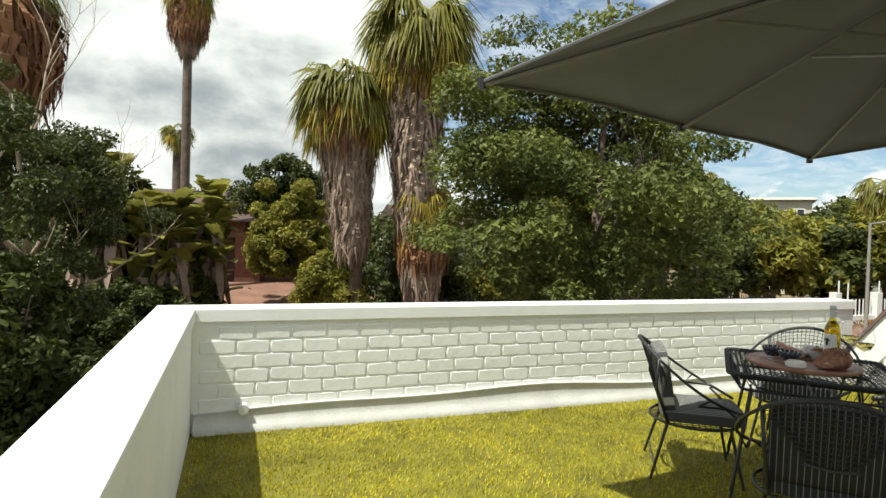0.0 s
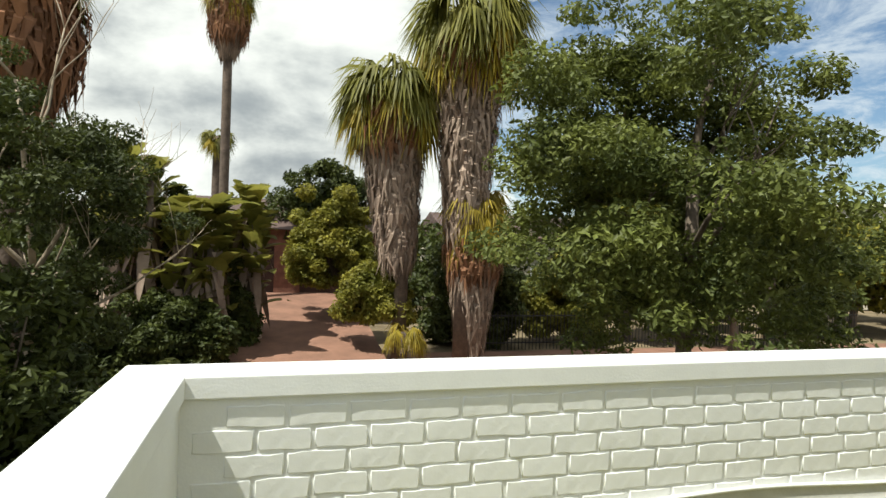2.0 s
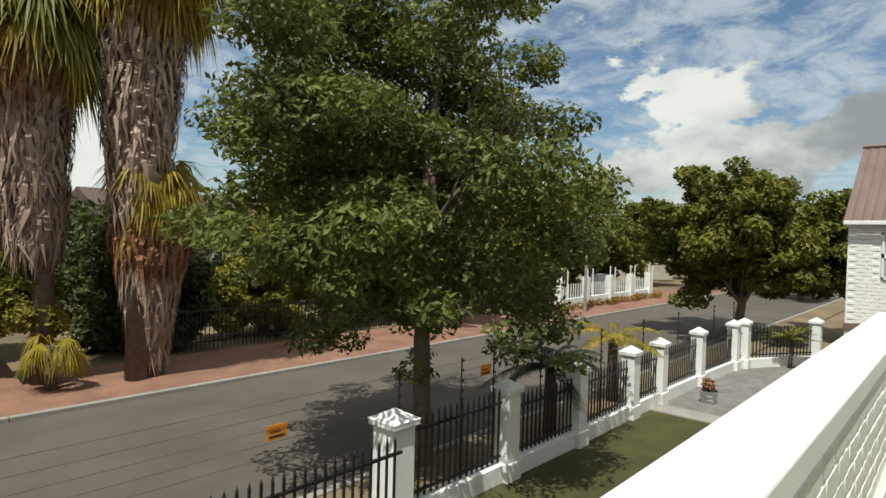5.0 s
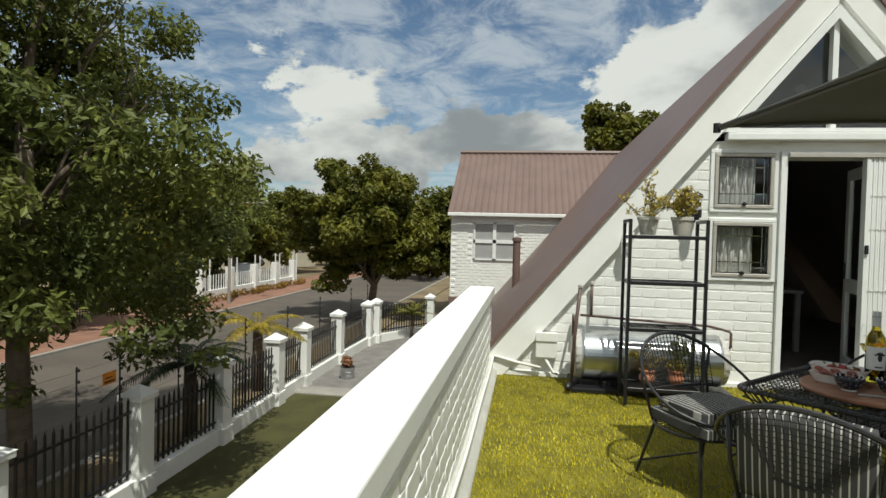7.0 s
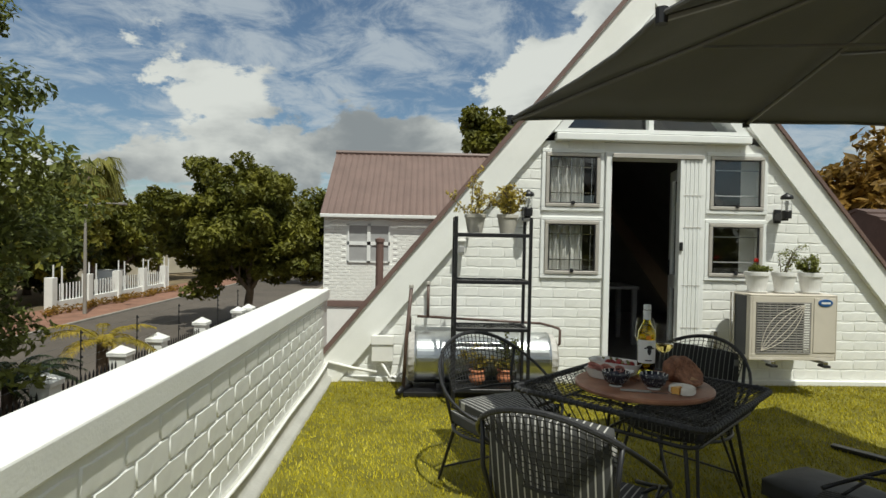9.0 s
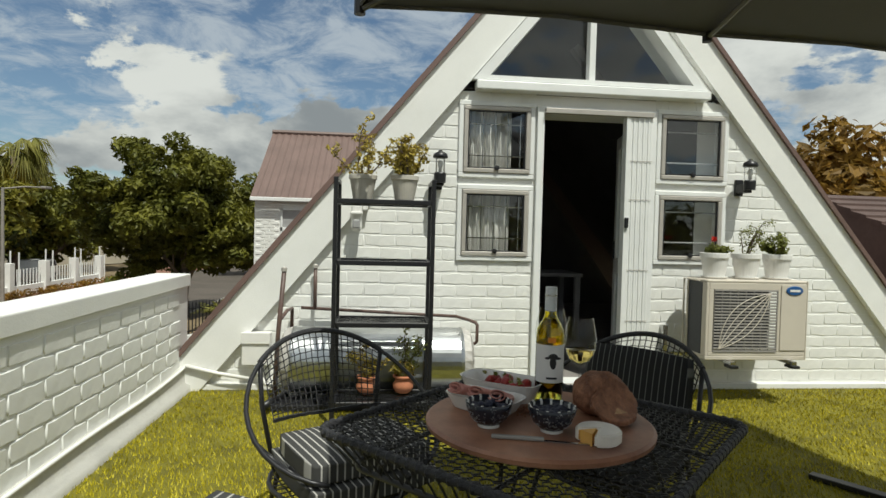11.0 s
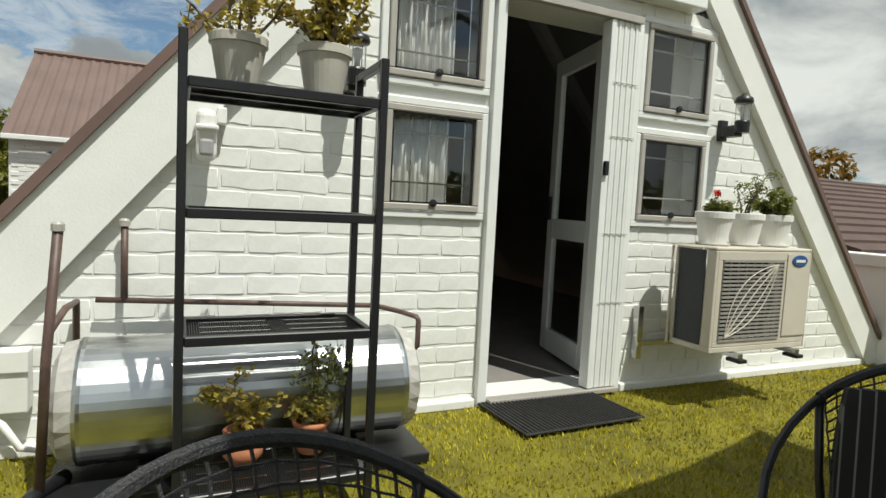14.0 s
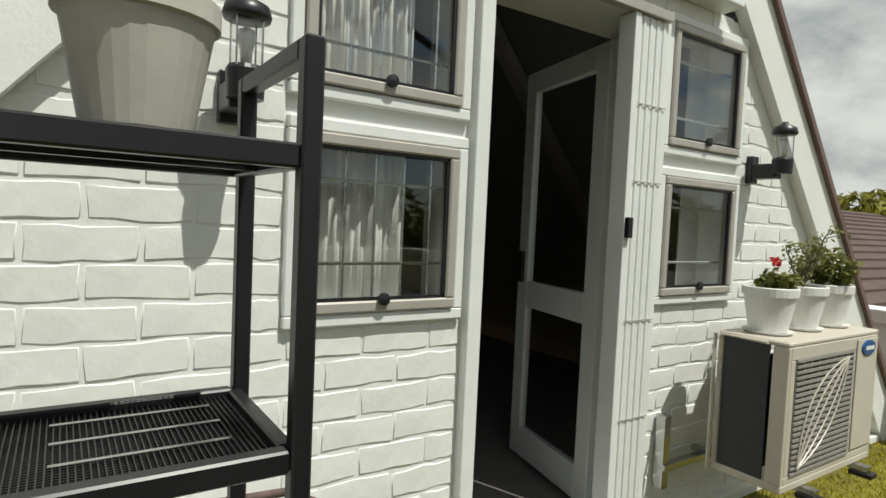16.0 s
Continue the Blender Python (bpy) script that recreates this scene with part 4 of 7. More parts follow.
def banana(base, height, n, seed, label):
    """Tall broad-leaved clump with split paddles and hanging dead leaves."""
    rng = random.Random(seed)
    e = empty("banana_palm", pose(*base), label, "banana plant")
    st, gr, de = bmesh.new(), bmesh.new(), bmesh.new()
    for k in range(n):
        ox, oy = rng.uniform(-0.6, 0.6), rng.uniform(-0.5, 0.5)
        h = height * rng.uniform(0.7, 1.0)
        tube([(ox, oy, 0), (ox + rng.uniform(-0.2, 0.2), oy, h)], [0.16, 0.1], 7, st)
        for j in range(34):
            a = rng.uniform(0, 2 * math.pi)
            b = gr if j < 18 else de
            d = Vector((math.cos(a), math.sin(a), rng.uniform(0.5, 2.6) if j < 18 else rng.uniform(-5.0, -1.2))).normalized()
            L = rng.uniform(1.2, 2.1) if j < 18 else rng.uniform(0.9, 1.9)
            start = h * (rng.uniform(0.86, 1.0) if j < 11 else rng.uniform(0.3, 0.85)) if j < 18 else h * rng.uniform(0.55, 0.98)
            side = d.cross(Vector((0, 0, 1))).normalized()
            prev = None
            for i in range(9):
                t = i / 8
                p = Vector((ox, oy, start)) + d * L * t + Vector((0, 0, -0.4 * L * t * t))
                w = 0.38 * math.sin(math.pi * min(1, 0.1 + 0.9 * t)) ** 0.7 * (1 if j < 18 else 0.42) * rng.uniform(0.75, 1.1)
                ring = [b.verts.new(p - side * w + Vector((0, 0, 0.25 * w))), b.verts.new(p), b.verts.new(p + side * w + Vector((0, 0, 0.25 * w)))]
                if prev and not (rng.random() < 0.12):
                    b.faces.new((prev[0], prev[1], ring[1], ring[0]))
                    b.faces.new((prev[1], prev[2], ring[2], ring[1]))
                prev = ring
    part("stem", st, M_PALMB, e, smooth=True)
    part("leaves", gr, L_PALM, e)
    part("dead_leaves", de, L_DEAD, e)
    return e


def shrub(base, radii, nclump, clump_r, per, leaf, material, seed, label, name="shrub"):
    rng = random.Random(seed)
    e = empty(name, pose(*base), label, "shrub")
    bm = bmesh.new()
    clumps = []
    for k in range(nclump):
        v = Vector((rng.gauss(0, 1), rng.gauss(0, 1), abs(rng.gauss(0, 1)))).normalized() * rng.uniform(0.45, 1.0)
        wob = 0.8 + 0.35 * noise.noise(v * 2.1 + Vector((seed, 3, 0)))
        c = Vector((v.x * radii[0] * wob, v.y * radii[1] * wob, 0.15 + v.z * radii[2] * wob))
        clumps.append((*c, clump_r * rng.uniform(0.5, 1.2)))
        if k % 4 == 0:
            tube([(v.x * 0.1, v.y * 0.1, -0.05), c * 0.5 + Vector((0, 0, 0.1)), c], [0.04, 0.025, 0.01], 5, bm)
    part("woody_stem", bm, M_BARK, e)
    leaf_cloud("foliage", clumps, per, leaf, material, seed, e)
    return e


# street tree before the fence
tree("street_tree", (1.45, 6.7, G), 5.4, 0.15, (-0.1, 0.5, 5.3), (4.65, 4.4, 5.6), 345, 0.6, 225, 0.066, L_TREE, 11,
     "tall leafy street tree with a grey trunk beside the road", lean=(0.12, 0.1), depth=3, cut=lambda c: c.z < 1.35 or (c.z < 2.3 and math.hypot(c.x, c.y) > 3.0), gap=-0.16, squash=0.5, reach=0.34)
# palms across the street
fan_palm((-1.8, 17.0, G), 9.3, 2.7, (8.8, 4.0), 21, "fan palm with a thick grey skirt of dead leaves", skirt_r=1.15, nf=60, yellow=0.35, lean=(-0.5, 0))
fan_palm((0.05, 15.9, G), 11.6, 3.0, (10.9, 5.0), 22, "tall fan palm with a thick grey skirt of dead leaves", skirt_r=1.25, nf=70, yellow=0.35)
fan_palm((0.5, 16.2, G), 5.4, 1.9, (4.6, 1.3), 23, "short fan palm with yellow fronds and a shaggy trunk", nf=30, yellow=0.5, green=L_YELLOW, trunk_r=0.3, skirt_r=0.9)
fan_palm((-1.8, 16.2, G), 1.1, 1.1, None, 27, "low young fan palm with yellow fronds under the tall palms", nf=14, green=L_YELLOW, trunk_r=0.12, name="young_fan_palm")
fan_palm((-8.2, 24.6, G), 14.8, 1.6, (14.4, 12.9), 24, "very tall slim fan palm with a dead leaf skirt", trunk_r=0.2, skirt_r=0.8)
fan_palm((-8.9, 28.6, G), 9.0, 1.3, None, 25, "distant fan palm behind the driveway", nf=26)
fan_palm((-10.4, 9.4, G), 8.6, 1.6, (8.3, 6.4), 26, "fan palm with a rusty dead leaf skirt", dead=L_DEADR, skirt_r=0.95)
banana((-8.3, 17.4, G), 5.3, 8, 31, "tall broad-leaved clump with brown hanging dead leaves")
banana((-7.0, 19.6, G), 5.4, 6, 32, "tall broad-leaved clump behind the driveway")
banana((-10.2, 17.8, G), 6.6, 8, 33, "tall broad-leaved clump with dark paddles")
shrub((-3.5, 21.6, -0.5), (2.5, 1.8, 5.2), 190, 0.5, 210, 0.10, L_BUSH, 41, "large olive green shrub beside the driveway")
shrub((-2.7, 17.7, -1.3), (1.6, 1.2, 2.5), 110, 0.38, 190, 0.085, L_BUSH, 42, "rounded light green shrub under the palms")
shrub((-3.6, 27.5, -0.6), (4.4, 2.2, 8.6), 140, 0.7, 200, 0.13, L_DARK, 43, "dense dark shrub behind the garage drive")
shrub((1.8, 20.0, G), (2.6, 1.4, 6.5), 120, 0.6, 190, 0.12, L_DARK, 44, "tall dark shrub behind the palms")
shrub((-11.4, 19.0, G), (2.6, 2.2, 6.4), 130, 0.6, 190, 0.12, L_DARK, 45, "tall dark shrub beside the driveway")
shrub((-8.9, 18.6, G), (1.9, 1.0, 6.2), 170, 0.5, 190, 0.12, L_DARK, 49, "tall dark shrub among the broad-leaved clumps")
shrub((-9.3, 16.7, G), (1.7, 0.9, 2.6), 90, 0.42, 180, 0.1, L_DARK, 46, "dark undergrowth below the broad-leaved clumps")
shrub((-8.3, 16.3, G), (1.4, 0.8, 2.9), 100, 0.42, 180, 0.1, L_DARK, 141, "dark leafy undergrowth beside the driveway")
shrub((-7.5, 18.7, G), (1.1, 0.9, 3.6), 100, 0.42, 180, 0.1, L_DARK, 142, "tall dark undergrowth among the broad-leaved clumps")
shrub((-10.0, 15.3, G), (1.8, 0.7, 1.9), 90, 0.4, 180, 0.1, L_DARK, 143, "low green shrub on the verge")
shrub((6.5, 20.5, G), (2.8, 1.6, 5.6), 110, 0.55, 190, 0.11, L_BUSH, 47, "light green shrub behind the railing")
tree("garden_tree", (-9.2, 7.0, G), 3.4, 0.085, (-0.2, 0.2, 4.7), (2.4, 3.2, 3.0), 120, 0.36, 280, 0.045, L_DARK, 51, "thin-stemmed garden tree with olive leaves and bare twigs", depth=4, bark=M_TWIG, reach=0.55, gap=-0.05, squash=0.55)
shrub((-9.2, 5.4, G), (1.6, 1.9, 4.2), 140, 0.42, 200, 0.075, L_DARK, 52, "dense dark hedge below the terrace end")
shrub((-11.4, 11.2, G), (2.0, 3.0, 5.6), 150, 0.5, 200, 0.085, L_DARK, 53, "dense dark shrubbery along the street garden")
tree("garden_tree", (12.6, 17.5, G), 3.0, 0.16, (0, 0, 5.4), (3.6, 3.0, 3.6), 150, 0.62, 200, 0.12, L_TREE, 54, "leafy garden tree across the street")
tree("garden_tree", (9.5, 20.5, G), 2.5, 0.16, (0, 0, 5.2), (4.0, 2.8, 4.2), 170, 0.62, 180, 0.13, L_BUSH, 55, "light green garden tree across the street")
tree("street_tree", (21.0, 6.9, G), 2.0, 0.2, (0.0, 0.6, 4.4), (4.6, 4.4, 3.6), 250, 0.62, 210, 0.13, L_TREE2, 56, "round-headed green street tree beside the road")
tree("street_tree", (24.5, 3.2, G), 2.0, 0.18, (0, 0.4, 4.2), (3.2, 3.2, 3.3), 130, 0.65, 180, 0.14, L_TREE2, 57, "round-headed green street tree by the house wing")
tree("garden_tree", (16.6, -3.6, G), 6.0, 0.15, (0, 0, 8.0), (1.5, 1.6, 1.5), 34, 0.5, 170, 0.12, L_TREE2, 58, "green tree top rising behind the roofs")
rngf = random.Random(9)
far_spots = [(34, 23, 8, 4.4), (40, 27, 9, 5), (30, 27, 7, 4), (46, 22, 9, 5), (28, 20, 6, 3), (52, 17, 9, 5), (60, 10, 9, 6), (24, 24, 6.5, 3.4), (20, 27, 7, 4), (16, 30, 8, 4.5), (44, 9, 7, 4), (28.5, 20, 6.5, 3.2), (36, 20.5, 6.8, 3.6), (19.5, 21.5, 6.8, 3.0), (23.5, 21.0, 6.4, 2.8), (14.5, 23.5, 7.2, 3.2), (32, 24, 7.4, 3.6)]
for i, (fx, fy, fh, fr) in enumerate(far_spots):
    tree("background_tree", (fx, fy, G), fh * 0.3, 0.2, (0, 0, fh * 0.55), (fr, fr * 0.8, fh * 0.5), 60, 0.95, 130, 0.24, (L_TREE2, L_DARK, L_BUSH)[i % 3], 70 + i, "distant green tree behind the street gardens", group="distant trees", depth=2)
fan_palm((31, 19.5, G), 8.0, 2.6, None, 91, "distant palm with drooping fronds", nf=30)
fan_palm((17.5, 20.5, G), 7.4, 1.8, (6.8, 5.4), 92, "distant palm with rusty hanging leaves", dead=L_DEADR, nf=30)
for i, (fx, fy, fh, fr, mm) in enumerate([(15.5, -25, 6.8, 5, L_OLIVE), (14, -16.5, 8.6, 3.2, L_OLIVE), (24, -26, 7.5, 6, L_TREE2), (22, -18, 7.4, 4, L_OLIVE), (8, -30, 6.4, 5, L_BUSH)]):
    tree("background_tree", (fx, fy, G), fh * 0.3, 0.2, (0, 0, fh * 0.55), (fr, fr * 0.9, fh * 0.48), 75, 0.95, 150, 0.22, mm, 110 + i, "ochre and green tree behind the neighbour's roof", group="neighbour's trees", depth=2)
for i, (fx, fy, fz) in enumerate([(-7.07, 6.0, 0.0)]):
    feather_palm((fx, fy, G), 1.60, 1.6, 28, 130 + i, "cycad with stiff arching green fronds beside the street", L_HERB, "cycad", (0.35, 1.9), 0.5, 0.16, 0.2)
feather_palm((4.5, 6.0, G), 1.35, 1.5, 26, 133, "cycad with dark arching fronds before the fence")
feather_palm((7.7, 6.2, G), 1.5, 1.6, 16, 134, "palm with dry orange-yellow fronds by the fence", L_YELLOW, "small_palm", cat="palm")
feather_palm((15.6, 3.9, G), 0.9, 1.0, 22, 135, "small spiky palm standing in the gravel", L_PALM, "small_palm", (0.3, 1.6), 0.3, 0.07, 0.12, cat="palm")


# ---- terrace things ----
def sph(bm, c, r, seg=8, rings=6, scale=(1, 1, 1)):
    b = bmesh.new()
    bmesh.ops.create_uvsphere(b, u_segments=seg, v_segments=rings, radius=r)
    b.transform(Matrix.Translation(c) @ Matrix.Diagonal((*scale, 1)))
    return joined(bm, b)


def shelving_rack():
    e = empty("shelving_rack", pose(-0.855, -1.148, 0), "black metal shelving rack on the grass before the gable wall", "rack")
    w, d, h, t = 0.595, 0.29, 1.53, 0.026
    for x in (0, d):
        for y in (0, -w):
            part("post", box(x - t / 2, x + t / 2, y - t / 2, y + t / 2, 0, h, 0.003, seg=1), M_BLACK, e)
    for y in (0, -w):
        part("top_bar", box(t / 2 + 0.001, d - t / 2 - 0.001, y - t / 2, y + t / 2, h - t, h, 0.003, seg=1), M_BLACK, e)
    for z in (1.4, 1.025, 0.645, 0.155):
        sh = new("shelf")
        sh.parent = e
        bm = bmesh.new()
        for a, b, c, f in ((-0.01, 0.014, -w + 0.014, -0.014), (d - 0.014, d + 0.01, -w + 0.014, -0.014), (0.0145, d - 0.0145, -w + 0.0, -w + 0.022), (0.0145, d - 0.0145, -0.022, 0.0)):
            box(a, b, c, f, z - 0.03, z, 0.003, bm, seg=1)
        part("frame", bm, M_BLACK, sh)
        bm = bmesh.new()
        for k in range(74):
            y = -w + 0.03 + (w - 0.06) * k / 73
            box(0.014, d - 0.014, y - 0.0008, y + 0.0008, z - 0.012, z - 0.009, 0, bm)
        for k in range(34):
            x = 0.02 + (d - 0.04) * k / 33
            box(x - 0.0008, x + 0.0008, -w + 0.022, -0.022, z - 0.0155, z - 0.0125, 0, bm)
        part("mesh_panel", bm, M_BLACK, sh)
        bm = bmesh.new()
        for k in (0.3, 0.55, 0.8):
            box(d * k - 0.004, d * k + 0.004, -w * 0.9, -w * 0.56, z - 0.0085, z - 0.0075, 0, bm)
            box(d * k - 0.004, d * k + 0.004, -w * 0.46, -w * 0.1, z - 0.0085, z - 0.0075, 0, bm)
        part("rib_line", bm, M_STEEL, sh)
        part("cross_rail", box(d * 0.5 - 0.008, d * 0.5 + 0.008, -w + 0.024, -0.024, z - 0.028, z - 0.016), M_BLACK, sh)
    return e


shelving_rack()


def stalk_plant(e, z0, n, hgt, spread, leaf, material, seed, bark, name="stems", droop=0.0, leaves_per=9, wood=0.006):
    """A few crooked stems with small leaves along them."""
    rng = random.Random(seed)
    bm = bmesh.new()
    cl = []
    for k in range(n):
        a = 2 * math.pi * k / n + rng.uniform(-0.5, 0.5)
        p = Vector((0.012 * math.cos(a), 0.012 * math.sin(a), z0 - 0.02))
        d = Vector((math.cos(a) * spread, math.sin(a) * spread, 1.0)).normalized()
        pts = [p]
        hh = hgt * rng.uniform(0.6, 1.0)
        for i in range(7):
            d = (d + Vector((rng.uniform(-1, 1) * 0.35, rng.uniform(-1, 1) * 0.35, rng.uniform(-0.15, 0.25) - droop * i / 7))).normalized()
            pts.append(pts[-1] + d * hh / 7)
            cl.append((*pts[-1], 0.022 + 0.12 * leaf))
            if i > 1 and rng.random() < 0.6:
                q = pts[-1] + Vector((rng.uniform(-1, 1), rng.uniform(-1, 1), rng.uniform(-0.3, 0.8))).normalized() * hh * 0.22
                tube([pts[-1], q], [wood * 0.5, wood * 0.3], 4, bm)
                cl.append((*q, 0.03 + 0.1 * leaf))
                cl.append((*(pts[-1].lerp(q, 0.6)), 0.025 + 0.1 * leaf))
        tube(pts, [wood * (1 - 0.6 * i / 7) for i in range(8)], 5, bm)
    part("stem", bm, bark, e)
    leaf_cloud("foliage", cl, leaves_per, leaf, material, seed, e, squash=1.0, aspect=0.6)


def flowerpot(x, y, z, r, h, material, label, rim=0.2, group="", name="flower_pot", saucer=False):
    e = empty(name, pose(x, y, z), label, "plant pot", group)
    rb = r * 0.68
    b = 0.004 if not saucer else 0.012
    prof = [(0.0, b), (rb, b), (rb + (r - rb) * (1 - rim) * 0.95, b + (h - b) * (1 - rim)), (r * 0.955 + 0.004, h * (1 - rim) + 0.003), (r, h - 0.003), (r - 0.003, h), (r - 0.009, h), (r - 0.014, h * 0.82), (0, h * 0.82)]
    part("pot", lathe(prof, 28), material, e, smooth=False)
    if saucer:
        part("saucer", lathe([(0, 0), (rb + 0.01, 0), (rb + 0.025, 0.014), (rb + 0.02, 0.014), (rb + 0.005, 0.005), (0, 0.005)], 26), material, e)
    part("soil", lathe([(0, h * 0.86), (r * 0.5, h * 0.862), (r - 0.013, h * 0.85)], 16), M_SOIL, e)
    return e


p = flowerpot(-0.745, -1.305, 1.4, 0.088, 0.155, M_POTG, "beige plastic pot with a leggy yellow-leaved succulent on the rack", group="pots on the rack")
stalk_plant(p, 0.14, 6, 0.36, 0.75, 0.013, L_SUCC, 201, M_BARK)
p = flowerpot(-0.775, -1.565, 1.4, 0.088, 0.155, M_POTG, "beige plastic pot with a bushy yellow-leaved succulent on the rack", group="pots on the rack")
stalk_plant(p, 0.14, 9, 0.34, 0.55, 0.014, L_SUCC, 202, M_BARK, leaves_per=11, wood=0.009)


def terracotta(x, y, z, seed, label, upright):
    e = empty("flower_pot", pose(x, y, z), label, "plant pot", "terracotta pots")
    part("pot", lathe([(0, 0.0), (0.042, 0.0), (0.066, 0.03), (0.068, 0.055), (0.052, 0.085), (0.05, 0.092), (0.066, 0.1), (0.068, 0.115), (0.06, 0.118), (0.054, 0.105), (0.0, 0.1)], 24), M_TERRA, e, smooth=True)
    part("soil", lathe([(0, 0.104), (0.053, 0.103)], 14), M_SOIL, e)
    if upright:
        stalk_plant(e, 0.11, 4, 0.3, 0.15, 0.011, L_HERB, seed, M_BARK)
        stalk_plant(e, 0.11, 5, 0.12, 0.9, 0.012, L_SUCC, seed + 50, M_BARK)
    else:
        stalk_plant(e, 0.11, 4, 0.22, 0.6, 0.013, L_SUCC, seed, M_BARK)
    return e


terracotta(-0.66, -1.355, 0.155, 211, "round terracotta pot with a yellow-leaved succulent", False)
terracotta(-0.64, -1.59, 0.155, 212, "round terracotta pot with an upright herb", True)


def water_tank():
    e = empty("water_tank", pose(-0.3, 0, 0.0), "horizontal galvanised hot water tank lying on the terrace", "water tank")
    r, zc = 0.225, 0.3
    prof = [(r, 0.0), (r + 0.004, 0.012), (r, 0.024), (r, 0.3), (r + 0.003, 0.305), (r + 0.003, 0.32), (r, 0.325), (r, 0.9), (r + 0.003, 0.905), (r + 0.003, 0.92), (r, 0.925), (r, 1.16), (r + 0.004, 1.172), (r, 1.184)]
    part("jacket", lathe(prof, 48, m=pose(0, -0.83, zc, 90, 0, 0)), M_GALV, e, smooth=False)
    for y0, s in ((-0.83, 1), (-2.014, -1)):
        b = bmesh.new()
        rings = []
        for k, (rr, dy) in enumerate(((r - 0.002, 0), (r - 0.02, 0.05), (r - 0.07, 0.075), (0.05, 0.08))):
            rings.append([b.verts.new((math.cos(2 * math.pi * j / 40) * (rr + (0.006 if j % 2 and k in (1, 2) else 0)), y0 + s * dy, zc + math.sin(2 * math.pi * j / 40) * (rr + (0.006 if j % 2 and k in (1, 2) else 0)))) for j in range(40)])
        for a, c in zip(rings, rings[1:]):
            for j in range(40):
                b.faces.new((a[j], a[(j + 1) % 40], c[(j + 1) % 40], c[j]))
        b.faces.new(rings[-1])
        bmesh.ops.recalc_face_normals(b, faces=b.faces)
        part("end_cap", b, M_FOILEND, e, "dull pleated end cap")
    part("drip_tray", box(-0.27, 0.27, -2.1, -0.74, 0.008, 0.05, 0.006), M_BLACK, e, "black drip tray")
    for y in (-1.05, -1.8):
        part("cradle", box(-0.16, 0.16, y - 0.03, y + 0.03, 0.05, 0.095, 0.005), M_BLACK, e)
    part("access_plate", box(-0.09, 0.09, -0.758, -0.752, 0.22, 0.38, 0.004), M_ALU, e)
    return e


water_tank()


def pipe_run(name, pts, r, label, material=M_PIPE):
    return tagged(part(name, tube(pts, r, 10), material, smooth=True), label, "pipe")


pipe_run("water_pipe", [(-0.05, -0.845, 0.625), (-0.05, -1.6, 0.59), (-0.07, -2.0, 0.575), (-0.2, -2.08, 0.568), (-0.31, -2.115, 0.565), (-0.315, -2.125, 0.55), (-0.315, -2.125, 0.43), (-0.31, -2.11, 0.415), (-0.3, -2.06, 0.41)], 0.012, "brown painted copper pipe running along the wall to the tank")
sp = pipe_run("standpipe", [(-0.05, -0.945, 0.615), (-0.05, -0.945, 0.925)], 0.014, "short brown vent pipe rising on the wall")
part("cap", lathe([(0, 0), (0.02, 0), (0.02, 0.022), (0.012, 0.03), (0, 0.03)], 12, m=pose(-0.05, -0.945, 0.921)), M_ALU, sp, "dull metal vent cap")
sp = pipe_run("standpipe", [(-0.5, -0.74, 0.06), (-0.505, -0.76, 0.5), (-0.515, -0.795, 0.93)], 0.016, "tall brown vent pipe standing beside the tank")
part("cap", lathe([(0, 0), (0.02, 0), (0.02, 0.022), (0.012, 0.03), (0, 0.03)], 12, m=pose(-0.515, -0.795, 0.926)), M_ALU, sp, "dull metal vent cap")
pipe_run("water_pipe", [(-0.62, -0.7, 0.06), (-0.5, -0.73, 0.06), (-0.4, -0.8, 0.07)], 0.026, "dark pipe elbow on the grass by the tank", M_BLACK)
pipe_run("valve_pipe", [(-0.505, -0.77, 0.6), (-0.25, -0.775, 0.63), (-0.05, -0.78, 0.62), (-0.05, -0.78, 0.4)], 0.013, "brown branch pipe with a valve")
jb = empty("junction_box", pose(-0.045, -0.53, 0.2), "white plastic electrical junction box on the wall", "junction box")
part("body", box(-0.05, 0.045, -0.1, 0.1, 0.0, 0.24, 0.008), M_WHITEP, jb)
part("lid", box(-0.062, -0.05, -0.104, 0.104, 0.16, 0.245, 0.005), M_WHITEP, jb)
pipe_run("conduit", [(-0.07, -0.52, 0.2), (-0.08, -0.6, 0.06), (-0.07, -0.66, 0.04), (-0.06, -0.7, 0.1)], 0.014, "white cable conduit looping below the junction box", M_WHITEP)
pipe_run("conduit", [(-0.06, -0.03, 0.19), (-0.07, -0.25, 0.14), (-0.07, -0.48, 0.1)], 0.014, "white cable conduit running to the parapet", M_WHITEP)


def motion_sensor():
    e = empty("motion_sensor", pose(-0.0, -1.245, 1.2), "white outdoor motion detector mounted on the brick wall", "sensor")
    part("mount", box(-0.06, 0.01, -0.075, -0.035, 0.16, 0.23, 0.006), M_WHITEP, e)
    part("body", box(-0.12, -0.045, -0.035, 0.045, 0.0, 0.21, 0.028, seg=3), M_WHITEP, e)
    part("lens", box(-0.124, -0.09, -0.024, 0.034, 0.02, 0.09, 0.012), M_BLIND, e, "grey sensor lens")
    part("hood", box(-0.14, -0.05, -0.04, 0.05, 0.125, 0.145, 0.006), M_WHITEP, e)


motion_sensor()


